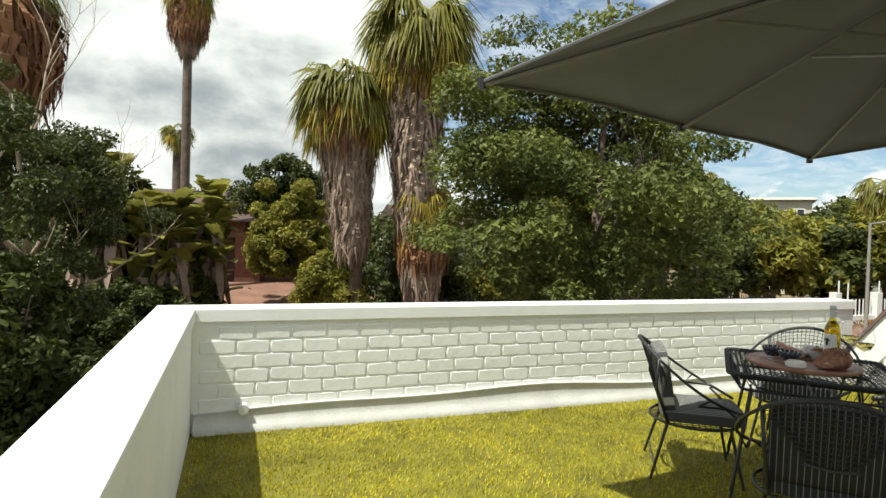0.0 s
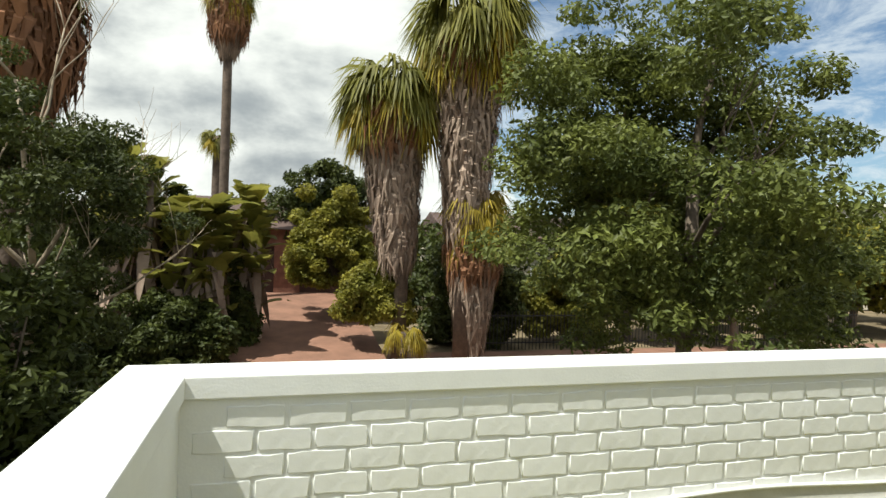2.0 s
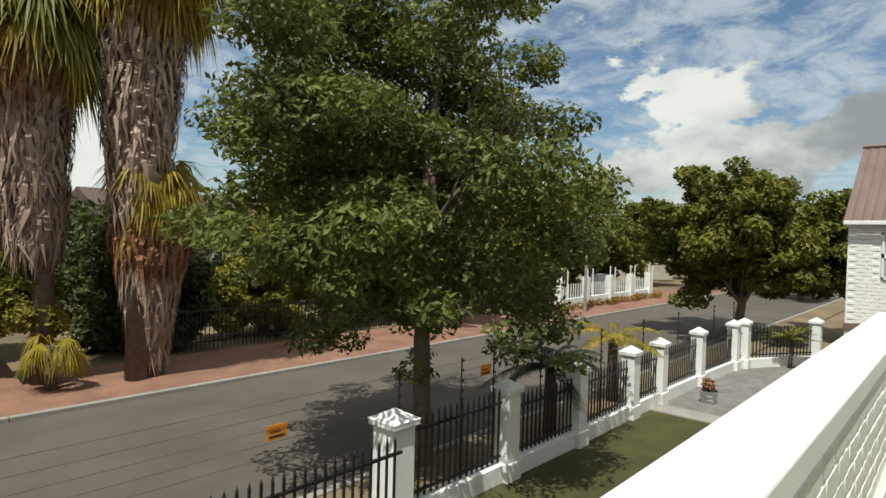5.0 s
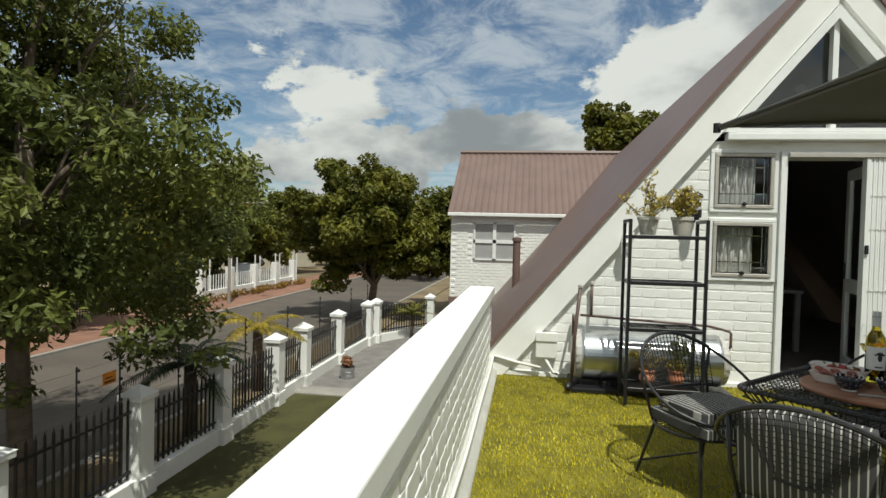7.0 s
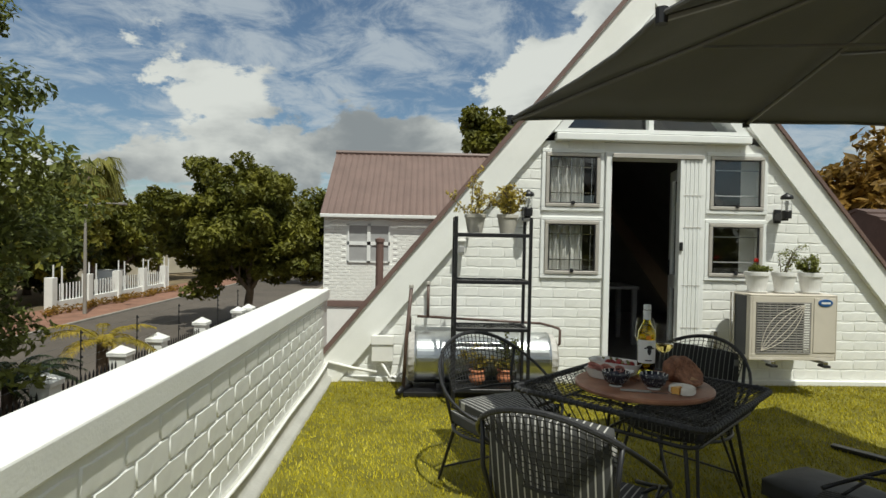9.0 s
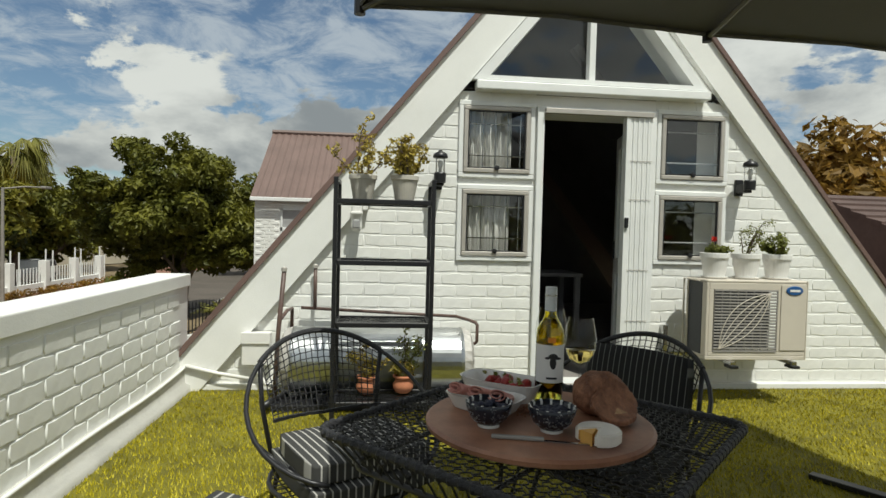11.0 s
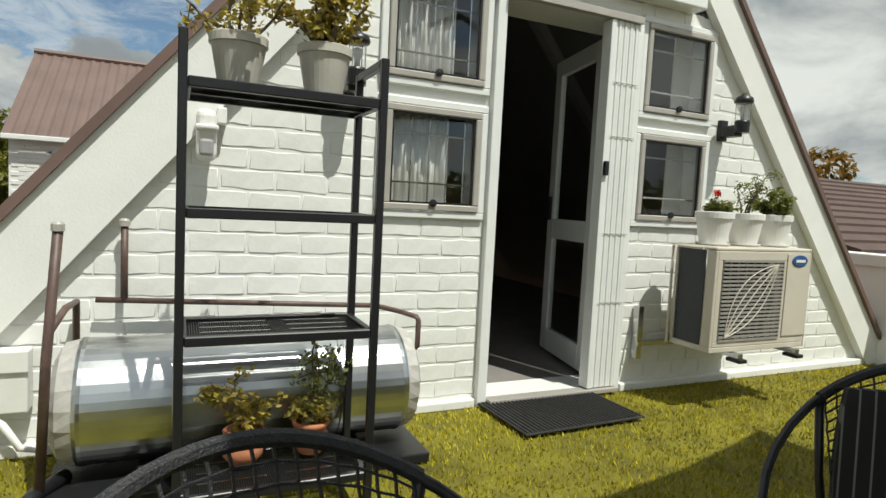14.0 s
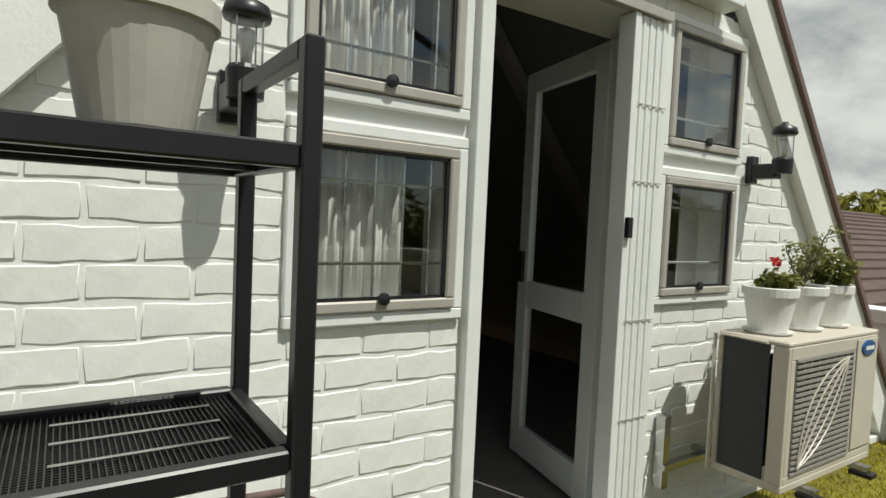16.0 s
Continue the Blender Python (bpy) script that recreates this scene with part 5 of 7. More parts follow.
def wall_lantern(y, z, label):
    e = empty("wall_lantern", pose(0, y, z), label, "wall lamp", "wall lanterns")
    part("backplate", box(-0.02, 0.012, -0.03, 0.03, -0.02, 0.11, 0.004), M_BLACK, e)
    part("arm_box", box(-0.13, -0.0205, -0.032, 0.032, 0.0, 0.07, 0.006), M_BLACK, e)
    part("cup", lathe([(0, 0.02), (0.042, 0.02), (0.045, 0.085), (0.04, 0.095), (0, 0.095)], 20, m=pose(-0.145, 0, 0)), M_BLACK, e)
    g = part("glass", lathe([(0.033, 0.095), (0.035, 0.12), (0.035, 0.2), (0.028, 0.205)], 20, m=pose(-0.145, 0, 0)), M_GLASS, e, "clear ribbed glass", True)
    g.visible_shadow = False
    part("bulb", lathe([(0, 0.1), (0.012, 0.1), (0.014, 0.13), (0.022, 0.155), (0.018, 0.178), (0, 0.186)], 14, m=pose(-0.145, 0, 0)), M_CERAM, e, "white bulb", True)
    for k in range(4):
        a = math.pi / 4 + k * math.pi / 2
        part("guard_rod", tube([(-0.145 + 0.041 * math.cos(a), 0.041 * math.sin(a), 0.09), (-0.145 + 0.041 * math.cos(a), 0.041 * math.sin(a), 0.205)], 0.0025, 5), M_STEEL, e)
    part("cap", lathe([(0.0, 0.262), (0.012, 0.26), (0.016, 0.25), (0.05, 0.232), (0.056, 0.21), (0.052, 0.2), (0.0, 0.2)], 22, m=pose(-0.145, 0, 0)), M_BLACK, e, smooth=True)
    return e


wall_lantern(-1.845, 1.555, "black wall lantern with clear glass beside the windows")
wall_lantern(-4.275, 1.58, "black wall lantern with clear glass above the air conditioner")


def air_conditioner():
    x0, x1, y0, y1, z0, z1 = -0.48, -0.2, -4.545, -3.76, 0.338, 0.918
    e = empty("air_conditioner", pose(0, 0, 0), "cream outdoor air conditioner unit on a wall bracket", "air conditioner")
    part("casing_panel", box(x0, x1, y0, y0 + 0.012, z0, z1, 0.004, seg=1), M_CREAM, e)
    part("casing_panel", box(x0, x1, y0 + 0.0125, y1, z1 - 0.02, z1, 0.006, seg=1), M_CREAM, e)
    part("casing_panel", box(x0, x1, y0 + 0.0125, y1, z0, z0 + 0.03, 0.004, seg=1), M_CREAM, e)
    part("casing_panel", box(x0, x0 + 0.06, y1 - 0.02, y1, z0 + 0.0305, z1 - 0.0205, 0.003, seg=1), M_CREAM, e)
    part("casing_panel", box(x0, x0 + 0.02, y0 + 0.0125, y1 - 0.0205, z1 - 0.07, z1 - 0.0205, 0.003, seg=1), M_CREAM, e)
    part("casing_panel", box(x0, x0 + 0.02, y0 + 0.0125, y1 - 0.0205, z0 + 0.0305, z0 + 0.06, 0.003, seg=1), M_CREAM, e)
    part("casing_panel", box(x0, x0 + 0.02, y0 + 0.0125, y0 + 0.235, z0 + 0.0605, z1 - 0.0705, 0.003, seg=1), M_CREAM, e)
    part("casing_panel", box(x0, x0 + 0.02, y1 - 0.055, y1 - 0.0205, z0 + 0.0605, z1 - 0.0705, 0.003, seg=1), M_CREAM, e)
    part("casing_panel", box(x1 - 0.02, x1, y1 - 0.02, y1, z0 + 0.0305, z1 - 0.0205, 0.003, seg=1), M_CREAM, e)
    part("access_panel", box(x0 - 0.006, x0 - 0.0005, y0 + 0.016, y0 + 0.215, z0 + 0.07, z1 - 0.03, 0.004), M_CREAM, e)
    part("fan_shroud", lathe([(0.215, 0.0), (0.22, 0.06), (0.0, 0.065)], 28, m=pose(x0 + 0.022, y1 - 0.29, (z0 + z1) / 2, 0, 90, 0)), M_FIN, e)
    part("condenser", box(x0 + 0.075, x1 - 0.025, y1 - 0.012, y1 - 0.006, z0 + 0.031, z1 - 0.021), M_FIN, e, "dark condenser fins")
    part("backing", box(x0 + 0.1, x0 + 0.11, y0 + 0.24, y1 - 0.06, z0 + 0.06, z1 - 0.07), M_FIN, e)
    gr = new("grille")
    gr.parent = e
    gy0, gy1, gz0, gz1 = y0 + 0.24, y1 - 0.06, z0 + 0.065, z1 - 0.075
    for k in range(21):
        z = gz0 + (gz1 - gz0) * k / 20
        part("slat", box(x0 - 0.006, x0 + 0.014, gy0, gy1, z - 0.0055, z + 0.0055), M_GRILL, gr)
    for k in range(9):
        y = gy0 + (gy1 - gy0) * k / 8
        part("bar", box(x0 - 0.002, x0 + 0.008, y - 0.002, y + 0.002, gz0, gz1), M_GRILL, gr)
    for bulge in (-0.3, -0.16, -0.04, 0.1, 0.22):
        pts = []
        for u in [j / 12 for j in range(13)]:
            across, upw = 0.08 + 0.8 * u, 0.04 + 0.92 * u
            b = bulge * 4 * u * (1 - u)
            pts.append((x0 - 0.009, gy1 - (gy1 - gy0) * (across + 0.6 * b), gz0 + (gz1 - gz0) * (upw - 0.6 * b)))
        part("trim_arc", tube(pts, 0.0032, 5), M_CREAM, gr, "cream sweeping grille ornament")
    part("badge", lathe([(0, 0), (1, 0), (1, 0.06), (0.9, 0.1), (0, 0.1)], 24, m=pose(x0 - 0.0065, y0 + 0.115, z1 - 0.07, 0, -90, 0) @ Matrix.Diagonal((0.034, 0.066, 0.06, 1))), M_BLUE, e, "blue oval badge")
    part("badge_bar", box(x0 - 0.0145, x0 - 0.013, y0 + 0.075, y0 + 0.155, z1 - 0.078, z1 - 0.062), M_LABEL, e)
    part("rear_guard", tube([(x1 + 0.001, y1 + 0.02, z0), (x1 + 0.001, y1 + 0.02, z1 - 0.01), (x0 + 0.07, y1 + 0.02, z1 - 0.01)], 0.008, 6), M_CREAM, e)
    br = empty("wall_bracket", pose(0, 0, 0), "grey steel wall bracket carrying the air conditioner", "bracket")
    for y in (-3.95, -4.42):
        part("arm", box(-0.53, 0.0, y - 0.018, y + 0.018, 0.31, 0.336, 0.002), M_STEEL, br)
        part("rubber_foot", box(-0.55, -0.46, y - 0.03, y + 0.03, 0.288, 0.309, 0.004), M_BLACK, br)
    part("upright", box(-0.05, 0.0, -3.70, -3.66, 0.2, 0.52, 0.003), M_STEEL, br)
    part("rail", box(-0.06, -0.02, -4.5, -3.66, 0.283, 0.3095, 0.002), M_STEEL, br)
    return e


air_conditioner()
for k, (yy, lab, mt, hh, sp, sd) in enumerate([(-3.905, "white plastic pot with a red-flowering geranium on the air conditioner", L_HERB, 0.12, 0.7, 221), (-4.155, "white plastic pot with tall thin cactus-like stems", L_HERB, 0.34, 0.12, 222), (-4.4, "white plastic pot with a small green shrub", L_HERB, 0.2, 0.6, 223)]):
    p = flowerpot(-0.32, yy, 0.918, 0.105, 0.19, M_WHITEP, lab, group="white pots", saucer=True)
    stalk_plant(p, 0.165, 6 if k != 1 else 5, hh, sp, 0.014 if k != 1 else 0.009, mt, sd, M_BARK, leaves_per=12 if k != 1 else 7)
    if k == 0:
        leaf_cloud("flower", [(-0.03, 0.03, 0.29, 0.02), (-0.02, 0.02, 0.3, 0.018)], 40, 0.01, L_RED, 5, p)


def door_mat():
    e = empty("door_mat", pose(-0.21, -2.93, 0.021), "dark ribbed rubber door mat on the grass", "door mat")
    part("base", box(-0.26, 0.2, -0.37, 0.37, 0.0, 0.008, 0.003), M_MATTE, e)
    bm = bmesh.new()
    for k in range(30):
        y = -0.35 + 0.7 * k / 29
        box(-0.245, 0.185, y - 0.006, y + 0.006, 0.008, 0.015, 0.002, bm, seg=1)
    part("rib", bm, M_MATTE, e)
    e.matrix_world = pose(-0.22, -2.98, 0.021, 0, 0, 2)


door_mat()


def netting(bm, corner, u, v, nu, nv, r=0.0022, wave=0.006, inside=None):
    """Knotted cord net on a flat patch: wavy cords in both directions."""
    corner, u, v = Vector(corner), Vector(u), Vector(v)
    un, vn = u.normalized(), v.normalized()
    for a, b, an, bn, na, nb in ((u, v, un, vn, nu, nv), (v, u, vn, un, nv, nu)):
        for i in range(1, na):
            run = []
            for j in range(2 * nb + 1):
                p = corner + a * (i / na) + b * (j / (2 * nb)) + an * (wave if (j // 1) % 2 else -wave) * (1 if i % 2 else -1)
                if inside is None or inside(p):
                    run.append(p)
                elif len(run) > 2:
                    tube(run, r, 4, bm)
                    run = []
                else:
                    run = []
            if len(run) > 2:
                tube(run, r, 4, bm)
    return bm


TZ = 0.715
TC = (-2.945, -1.858)


def garden_table():
    e = empty("garden_table", pose(TC[0], TC[1], 0, 0, 0, 45), "black steel garden table with a knotted net top", "table")
    s = 0.41
    c = 0.06

    def ring(h, k):
        pts = []
        for sx, sy in ((1, 1), (-1, 1), (-1, -1), (1, -1)):
            for a in range(5):
                t = a / 4 * math.pi / 2 + {(1, 1): 0, (-1, 1): math.pi / 2, (-1, -1): math.pi, (1, -1): 1.5 * math.pi}[(sx, sy)]
                pts.append((sx * (k - c) + c * math.cos(t), sy * (k - c) + c * math.sin(t), h))
        return pts
    part("rim", tube(ring(TZ - 0.01, s), 0.011, 8, closed=True), M_CORD, e, smooth=True)
    part("lower_rim", tube(ring(TZ - 0.1, s - 0.06), 0.008, 8, closed=True), M_BLACK, e, smooth=True)
    bm = netting(bmesh.new(), (-s, -s, TZ - 0.01), (2 * s, 0, 0), (0, 2 * s, 0), 32, 32, 0.0019, 0.0045)
    part("net_top", bm, M_CORD, e)
    bm = bmesh.new()
    for k in range(4):
        m = Matrix.Rotation(k * math.pi / 2, 4, "Z")
        for i in range(20):
            x = -s + 0.03 + (2 * s - 0.06) * i / 19
            tube([m @ Vector((x, s - 0.004, TZ - 0.012)), m @ Vector((x * 0.86, s - 0.06, TZ - 0.1))], 0.0026, 4, bm)
    part("net_apron", bm, M_CORD, e)
    bm = bmesh.new()
    rp = ring(TZ - 0.01, s)
    for i in range(len(rp)):
        a, b = Vector(rp[i]), Vector(rp[(i + 1) % len(rp)])
        n = max(1, int((b - a).length / 0.028))
        for j in range(n):
            q = a.lerp(b, j / n)
            sph(bm, q, 0.0145, 6, 4)
    part("cord_knot", bm, M_CORD, e)["kind"] = "stuff"
    for sx, sy in ((1, 1), (-1, 1), (-1, -1), (1, -1)):
        part("leg", tube([(sx * (s - 0.12), sy * (s - 0.12), TZ - 0.1), (sx * (s - 0.03), sy * (s - 0.03), 0.012)], 0.008, 8), M_BLACK, e)
        part("leg_brace", tube([(sx * (s - 0.22), sy * (s - 0.12), TZ - 0.1), (sx * (s - 0.035), sy * (s - 0.03), 0.06)], 0.006, 6), M_BLACK, e)
    for k in range(2):
        m = Matrix.Rotation(k * math.pi / 2, 4, "Z")
        part("cross_bar", tube([m @ Vector((-s + 0.06, 0, TZ - 0.1 - 0.009 * k)), m @ Vector((s - 0.06, 0, TZ - 0.1 - 0.009 * k))], 0.007, 6), M_BLACK, e)
    return e


garden_table()

M_STRIPE = bpy.data.materials.new("striped_cushion_fabric")
M_STRIPE.use_nodes = True
_nt = M_STRIPE.node_tree
_b = _nt.nodes["Principled BSDF"]
_b.inputs["Roughness"].default_value = 0.9
_tc = _nt.nodes.new("ShaderNodeTexCoord")
_wv = _nt.nodes.new("ShaderNodeTexWave")
_wv.wave_type, _wv.bands_direction = "BANDS", "Y"
_wv.inputs["Scale"].default_value, _wv.inputs["Distortion"].default_value = 12.5, 0.15
_nt.links.new(_tc.outputs["Object"], _wv.inputs["Vector"])
_rp = _nt.nodes.new("ShaderNodeValToRGB")
_rp.color_ramp.elements[0].position, _rp.color_ramp.elements[0].color = 0.86, (0.05, 0.05, 0.049, 1)
_rp.color_ramp.elements[1].position, _rp.color_ramp.elements[1].color = 0.93, (0.44, 0.43, 0.4, 1)
_nt.links.new(_wv.outputs["Fac"], _rp.inputs["Fac"])
_nt.links.new(_rp.outputs[0], _b.inputs["Base Color"])


def cushion(sx, sy, sz, m, puff=0.25):
    """A soft box with swollen faces."""
    b = bmesh.new()
    bmesh.ops.create_cube(b, size=1.0)
    bmesh.ops.subdivide_edges(b, edges=list(b.edges), cuts=7, use_grid_fill=True)
    for v in b.verts:
        x, y, z = v.co * 2
        k = (1 - x ** 4) * (1 - y ** 4)
        z2 = z * (1 - puff + puff * k)
        rr = 1 - 0.06 * (x * x * y * y)
        v.co = Vector((x * sx / 2 * rr, y * sy / 2 * rr, z2 * sz / 2))
    b.transform(m)
    return b


def lounge_chair(x, y, facing, label, first=None):
    """Steel hoop chair: sloping hoop as back rim and arms, corded back, striped cushions, splayed legs. Local +x is its front."""
    m = pose(x, y, 0, 0, 0, facing)
    if first is not None:
        c = copy_thing(first, m)
        c["label"] = label
        return c
    e = empty("garden_chair", m, label, "chair", "chairs round the table")

    def hoop(t):
        a = math.radians(t)
        u = -math.cos(a)           # -1 behind, 1 in front
        return Vector((u * 0.31 - 0.02, math.sin(a) * 0.345, 0.605 - 0.195 * u - 0.05 * (1 - u * u)))
    part("hoop", tube([hoop(t) for t in range(-150, 151, 10)], 0.0085, 8), M_BLACK, e, smooth=True)
    part("cord_wrap", tube([hoop(t) + Vector((0, 0, 0.001)) for t in range(-46, 47, 4)], 0.011, 7), M_CORD, e)
    # seat ring
    seat = [(0.27 * math.cos(a) * (1.0 if abs(math.cos(a)) < 0.8 else 0.95), 0.27 * math.sin(a), 0.335) for a in [2 * math.pi * k / 24 for k in range(24)]]
    part("seat_ring", tube(seat, 0.0085, 8, closed=True), M_BLACK, e, smooth=True)
    bm = bmesh.new()
    netting(bm, (-0.26, -0.26, 0.335), (0.52, 0, 0), (0, 0.52, 0), 16, 16, 0.0025, 0.001, lambda q: q.x ** 2 + q.y ** 2 < 0.265 ** 2)
    part("seat_net", bm, M_CORD, e)
    # back uprights and net
    for s in (1, -1):
        part("back_upright", tube([(-0.17, 0.21 * s, 0.335), (-0.245, 0.235 * s, 0.55), hoop(46 * s)], 0.009, 7), M_BLACK, e, smooth=True)
        part("arm_stay", tube([hoop(125 * s), (0.13, 0.26 * s, 0.46), (0.2, 0.2 * s, 0.397)], 0.007, 6), M_BLACK, e, smooth=True)
        part("arm_loop", tube([hoop(100 * s), (-0.02, 0.30 * s, 0.475), (0.14, 0.285 * s, 0.47), hoop(135 * s)], 0.0065, 6), M_BLACK, e, smooth=True)
    bm = bmesh.new()
    for k in range(21):
        f = (k / 20 - 0.5) * 2
        top = hoop(44 * f)
        bot = Vector((-0.225 + 0.06 * (abs(f) ** 2), 0.215 * f, 0.5 + 0.015 * abs(f)))
        pts = [top.lerp(bot, j / 12) + Vector((0, 0.001 * (1 if j % 2 else -1), 0)) for j in range(13)]
        tube(pts, 0.0024, 4, bm)
    for j in range(1, 13):
        pts = []
        for k in range(21):
            f = (k / 20 - 0.5) * 2
            top = hoop(44 * f)
            bot = Vector((-0.225 + 0.06 * (abs(f) ** 2), 0.215 * f, 0.5 + 0.015 * abs(f)))
            pts.append(top.lerp(bot, j / 12.0) + Vector((0.002, 0, 0.001 * (1 if k % 2 else -1))))
        tube(pts, 0.0022 if j < 12 else 0.008, 4, bm)
    part("back_net", bm, M_CORD, e)
    for sx, sy in ((1, 1), (-1, 1), (-1, -1), (1, -1)):
        part("leg", tube([(sx * 0.17, sy * 0.19, 0.335), (sx * 0.25 - 0.01, sy * 0.24, 0.008)], [0.01, 0.008], 8), M_BLACK, e)
    part("stretcher", tube([(-0.235, -0.225, 0.08), (-0.235, 0.225, 0.08)], 0.006, 6), M_BLACK, e)
    part("seat_cushion", cushion(0.46, 0.46, 0.07, pose(0.03, 0, 0.38)), M_STRIPE, e, "grey cushion with thin white stripes", True)
    part("back_cushion", cushion(0.36, 0.44, 0.08, pose(-0.19, 0, 0.58, 0, -100, 0)), M_STRIPE, e, "grey back cushion with thin white stripes", True)
    return e


ch = lounge_chair(-3.35, -1.44, -35, "black wire garden chair with striped cushions, its back to the parapet")
c2 = lounge_chair(-2.34, -1.33, 208, "black wire garden chair with cushions stacked on its seat", ch)
for o in list(c2.children):
    if o.name.startswith("back_cushion"):
        o.matrix_local = pose(0.05, 0.0, 0.45) @ (pose(-0.19, 0, 0.58, 0, -100, 0)).inverted()
c3 = lounge_chair(-2.29, -2.32, 128, "black wire garden chair near the door, striped cushions darkened for shade", ch)
# darker copy of the stripe fabric: parasol shade put into the colour
M_STRIPE_SHADED = M_STRIPE.copy()
M_STRIPE_SHADED.name = "black_pinstripe_fabric"
for nd in M_STRIPE_SHADED.node_tree.nodes:
    if nd.bl_idname == "ShaderNodeValToRGB":
        nd.color_ramp.elements[0].position, nd.color_ramp.elements[0].color = 0.93, (0.012, 0.012, 0.013, 1)
        nd.color_ramp.elements[1].position, nd.color_ramp.elements[1].color = 0.98, (0.16, 0.16, 0.15, 1)
c4 = lounge_chair(-3.6, -2.46, 42, "black wire garden chair under the parasol, striped cushions darkened for shade", ch)
# cushions of the two shaded chairs take the darkened copy
for o in list(c3.children) + list(c4.children):
    if "cushion" in o.name:
        o.data = o.data.copy()
        o.data.materials[0] = M_STRIPE_SHADED
        o["label"] = "striped cushion with parasol shade put into its colour"


def parasol():
    hub = Vector((-3.39, -3.0, 2.62))
    c1 = Vector((-2.34, -1.34, 2.0))
    u = Vector((-0.981, -0.192, 0.0))
    v = Vector((0.192, -0.981, 0.0))
    A, B = 2.72, 2.95
    cs = [c1, c1 + u * A + Vector((0, 0, 0.08)), c1 + u * A + v * B + Vector((0, 0, 0.2)), c1 + v * B + Vector((0, 0, 0.13))]
    e = empty("parasol", pose(-2.15, -3.95, 0), "large square grey cantilever parasol over the table", "parasol")
    inv = e.matrix_world.inverted()
    hub_l = inv @ hub
    rim = []
    for i in range(4):
        a, b = cs[i], cs[(i + 1) % 4]
        for k in range(8):
            t = k / 8
            p = a.lerp(b, t)
            tt = (t * 2) % 1.0
            inward = (hub - p)
            inward.z = 0
            p = p + inward.normalized() * 0.055 * math.sin(math.pi * tt) + Vector((0, 0, 0.012 * math.sin(math.pi * tt)))
            if k == 4:
                p = p + Vector((0, 0, 0.015))
            rim.append(inv @ p)
    b = bmesh.new()
    rows = []
    n = 7
    for j in range(n):
        f = j / (n - 1)
        row = []
        for i, p in enumerate(rim):
            q = hub_l.lerp(p, 0.03 + 0.97 * f)
            tt = (i % 4) / 4
            q = q - Vector((0, 0, 0.045 * math.sin(math.pi * tt) * math.sin(math.pi * f)))
            row.append(b.verts.new(q))
        rows.append(row)
    for j in range(n - 1):
        for i in range(32):
            b.faces.new((rows[j][i], rows[j][(i + 1) % 32], rows[j + 1][(i + 1) % 32], rows[j + 1][i]))
    b.faces.new(rows[0])
    can = part("canopy", b, M_CANOPY, e, "dark grey fabric canopy", True)
    sol = can.modifiers.new("thick", "SOLIDIFY")
    sol.thickness = 0.004
    part("hem", tube([p - Vector((0, 0, 0.004)) for p in rim], 0.009, 6, closed=True), M_CANOPY, can)
    for i in range(0, 32, 4):
        p = rim[i]
        rb = part("rib", tube([hub_l + Vector((0, 0, -0.06)), hub_l.lerp(p, 0.5) + Vector((0, 0, -0.045)), p + Vector((0, 0, -0.02))], 0.011, 6), M_RIB, e)
        low = hub_l + Vector((0, 0, -0.52))
        part("strut", tube([low, hub_l.lerp(p, 0.52) + Vector((0, 0, -0.06))], 0.008, 6), M_RIB, rb)
        part("tip", lathe([(0, 0), (0.02, 0), (0.02, 0.05), (0, 0.05)], 8, m=Matrix.Translation(p + Vector((0, 0, -0.035)))), M_BLACK, rb)
    part("hub", lathe([(0, -0.55), (0.035, -0.55), (0.035, -0.02), (0.05, 0.0), (0.05, 0.06), (0, 0.08)], 14, m=Matrix.Translation(hub_l)), M_BLACK, e)
    part("pole", tube([(0, 0, 0.04), (0, 0, 2.3)], 0.035, 12), M_BLACK, e)
    part("arm", tube([(0, 0, 2.25), (0, 0, 2.5), hub_l * 0.35 + Vector((0, 0, 2.0)), hub_l + Vector((0, 0, 0.14))], 0.03, 10), M_BLACK, e)
    part("arm_hanger", tube([hub_l + Vector((0, 0, 0.05)), hub_l + Vector((0, 0, 0.15))], 0.02, 8), M_BLACK, e)
    for a in (35, 125):
        c, s = math.cos(math.radians(a)), math.sin(math.radians(a))
        part("base_leg", box(-0.55, 0.55, -0.03, 0.03, 0.004 + 0.03 * (a > 90), 0.032 + 0.03 * (a > 90), 0.004, m=Matrix.Rotation(math.radians(a), 4, "Z")), M_BLACK, e)
    return e


parasol()
tagged(part("storage_bag", cushion(0.55, 0.42, 0.16, pose(-2.62, -2.98, 0.075, 0, 0, 25), 0.5), M_GREY, smooth=True), "dark grey fabric bag lying on the grass", "bag")


# ---- on the table ----
BZ = 0.719


def turned(name, x, y, z, prof, material, label, category, n=32, smooth=True, group=""):
    e = part(name, lathe(prof, n), material, smooth=smooth)
    e.matrix_world = pose(x, y, z)
    return tagged(e, label, category, group)


turned("serving_board", -2.975, -1.845, BZ, [(0, 0.0), (0.275, 0.0), (0.287, 0.006), (0.288, 0.016), (0.28, 0.022), (0, 0.022)], M_WOOD, "round brown wooden serving board on the table", "board", 56, False)
FZ = BZ + 0.0225


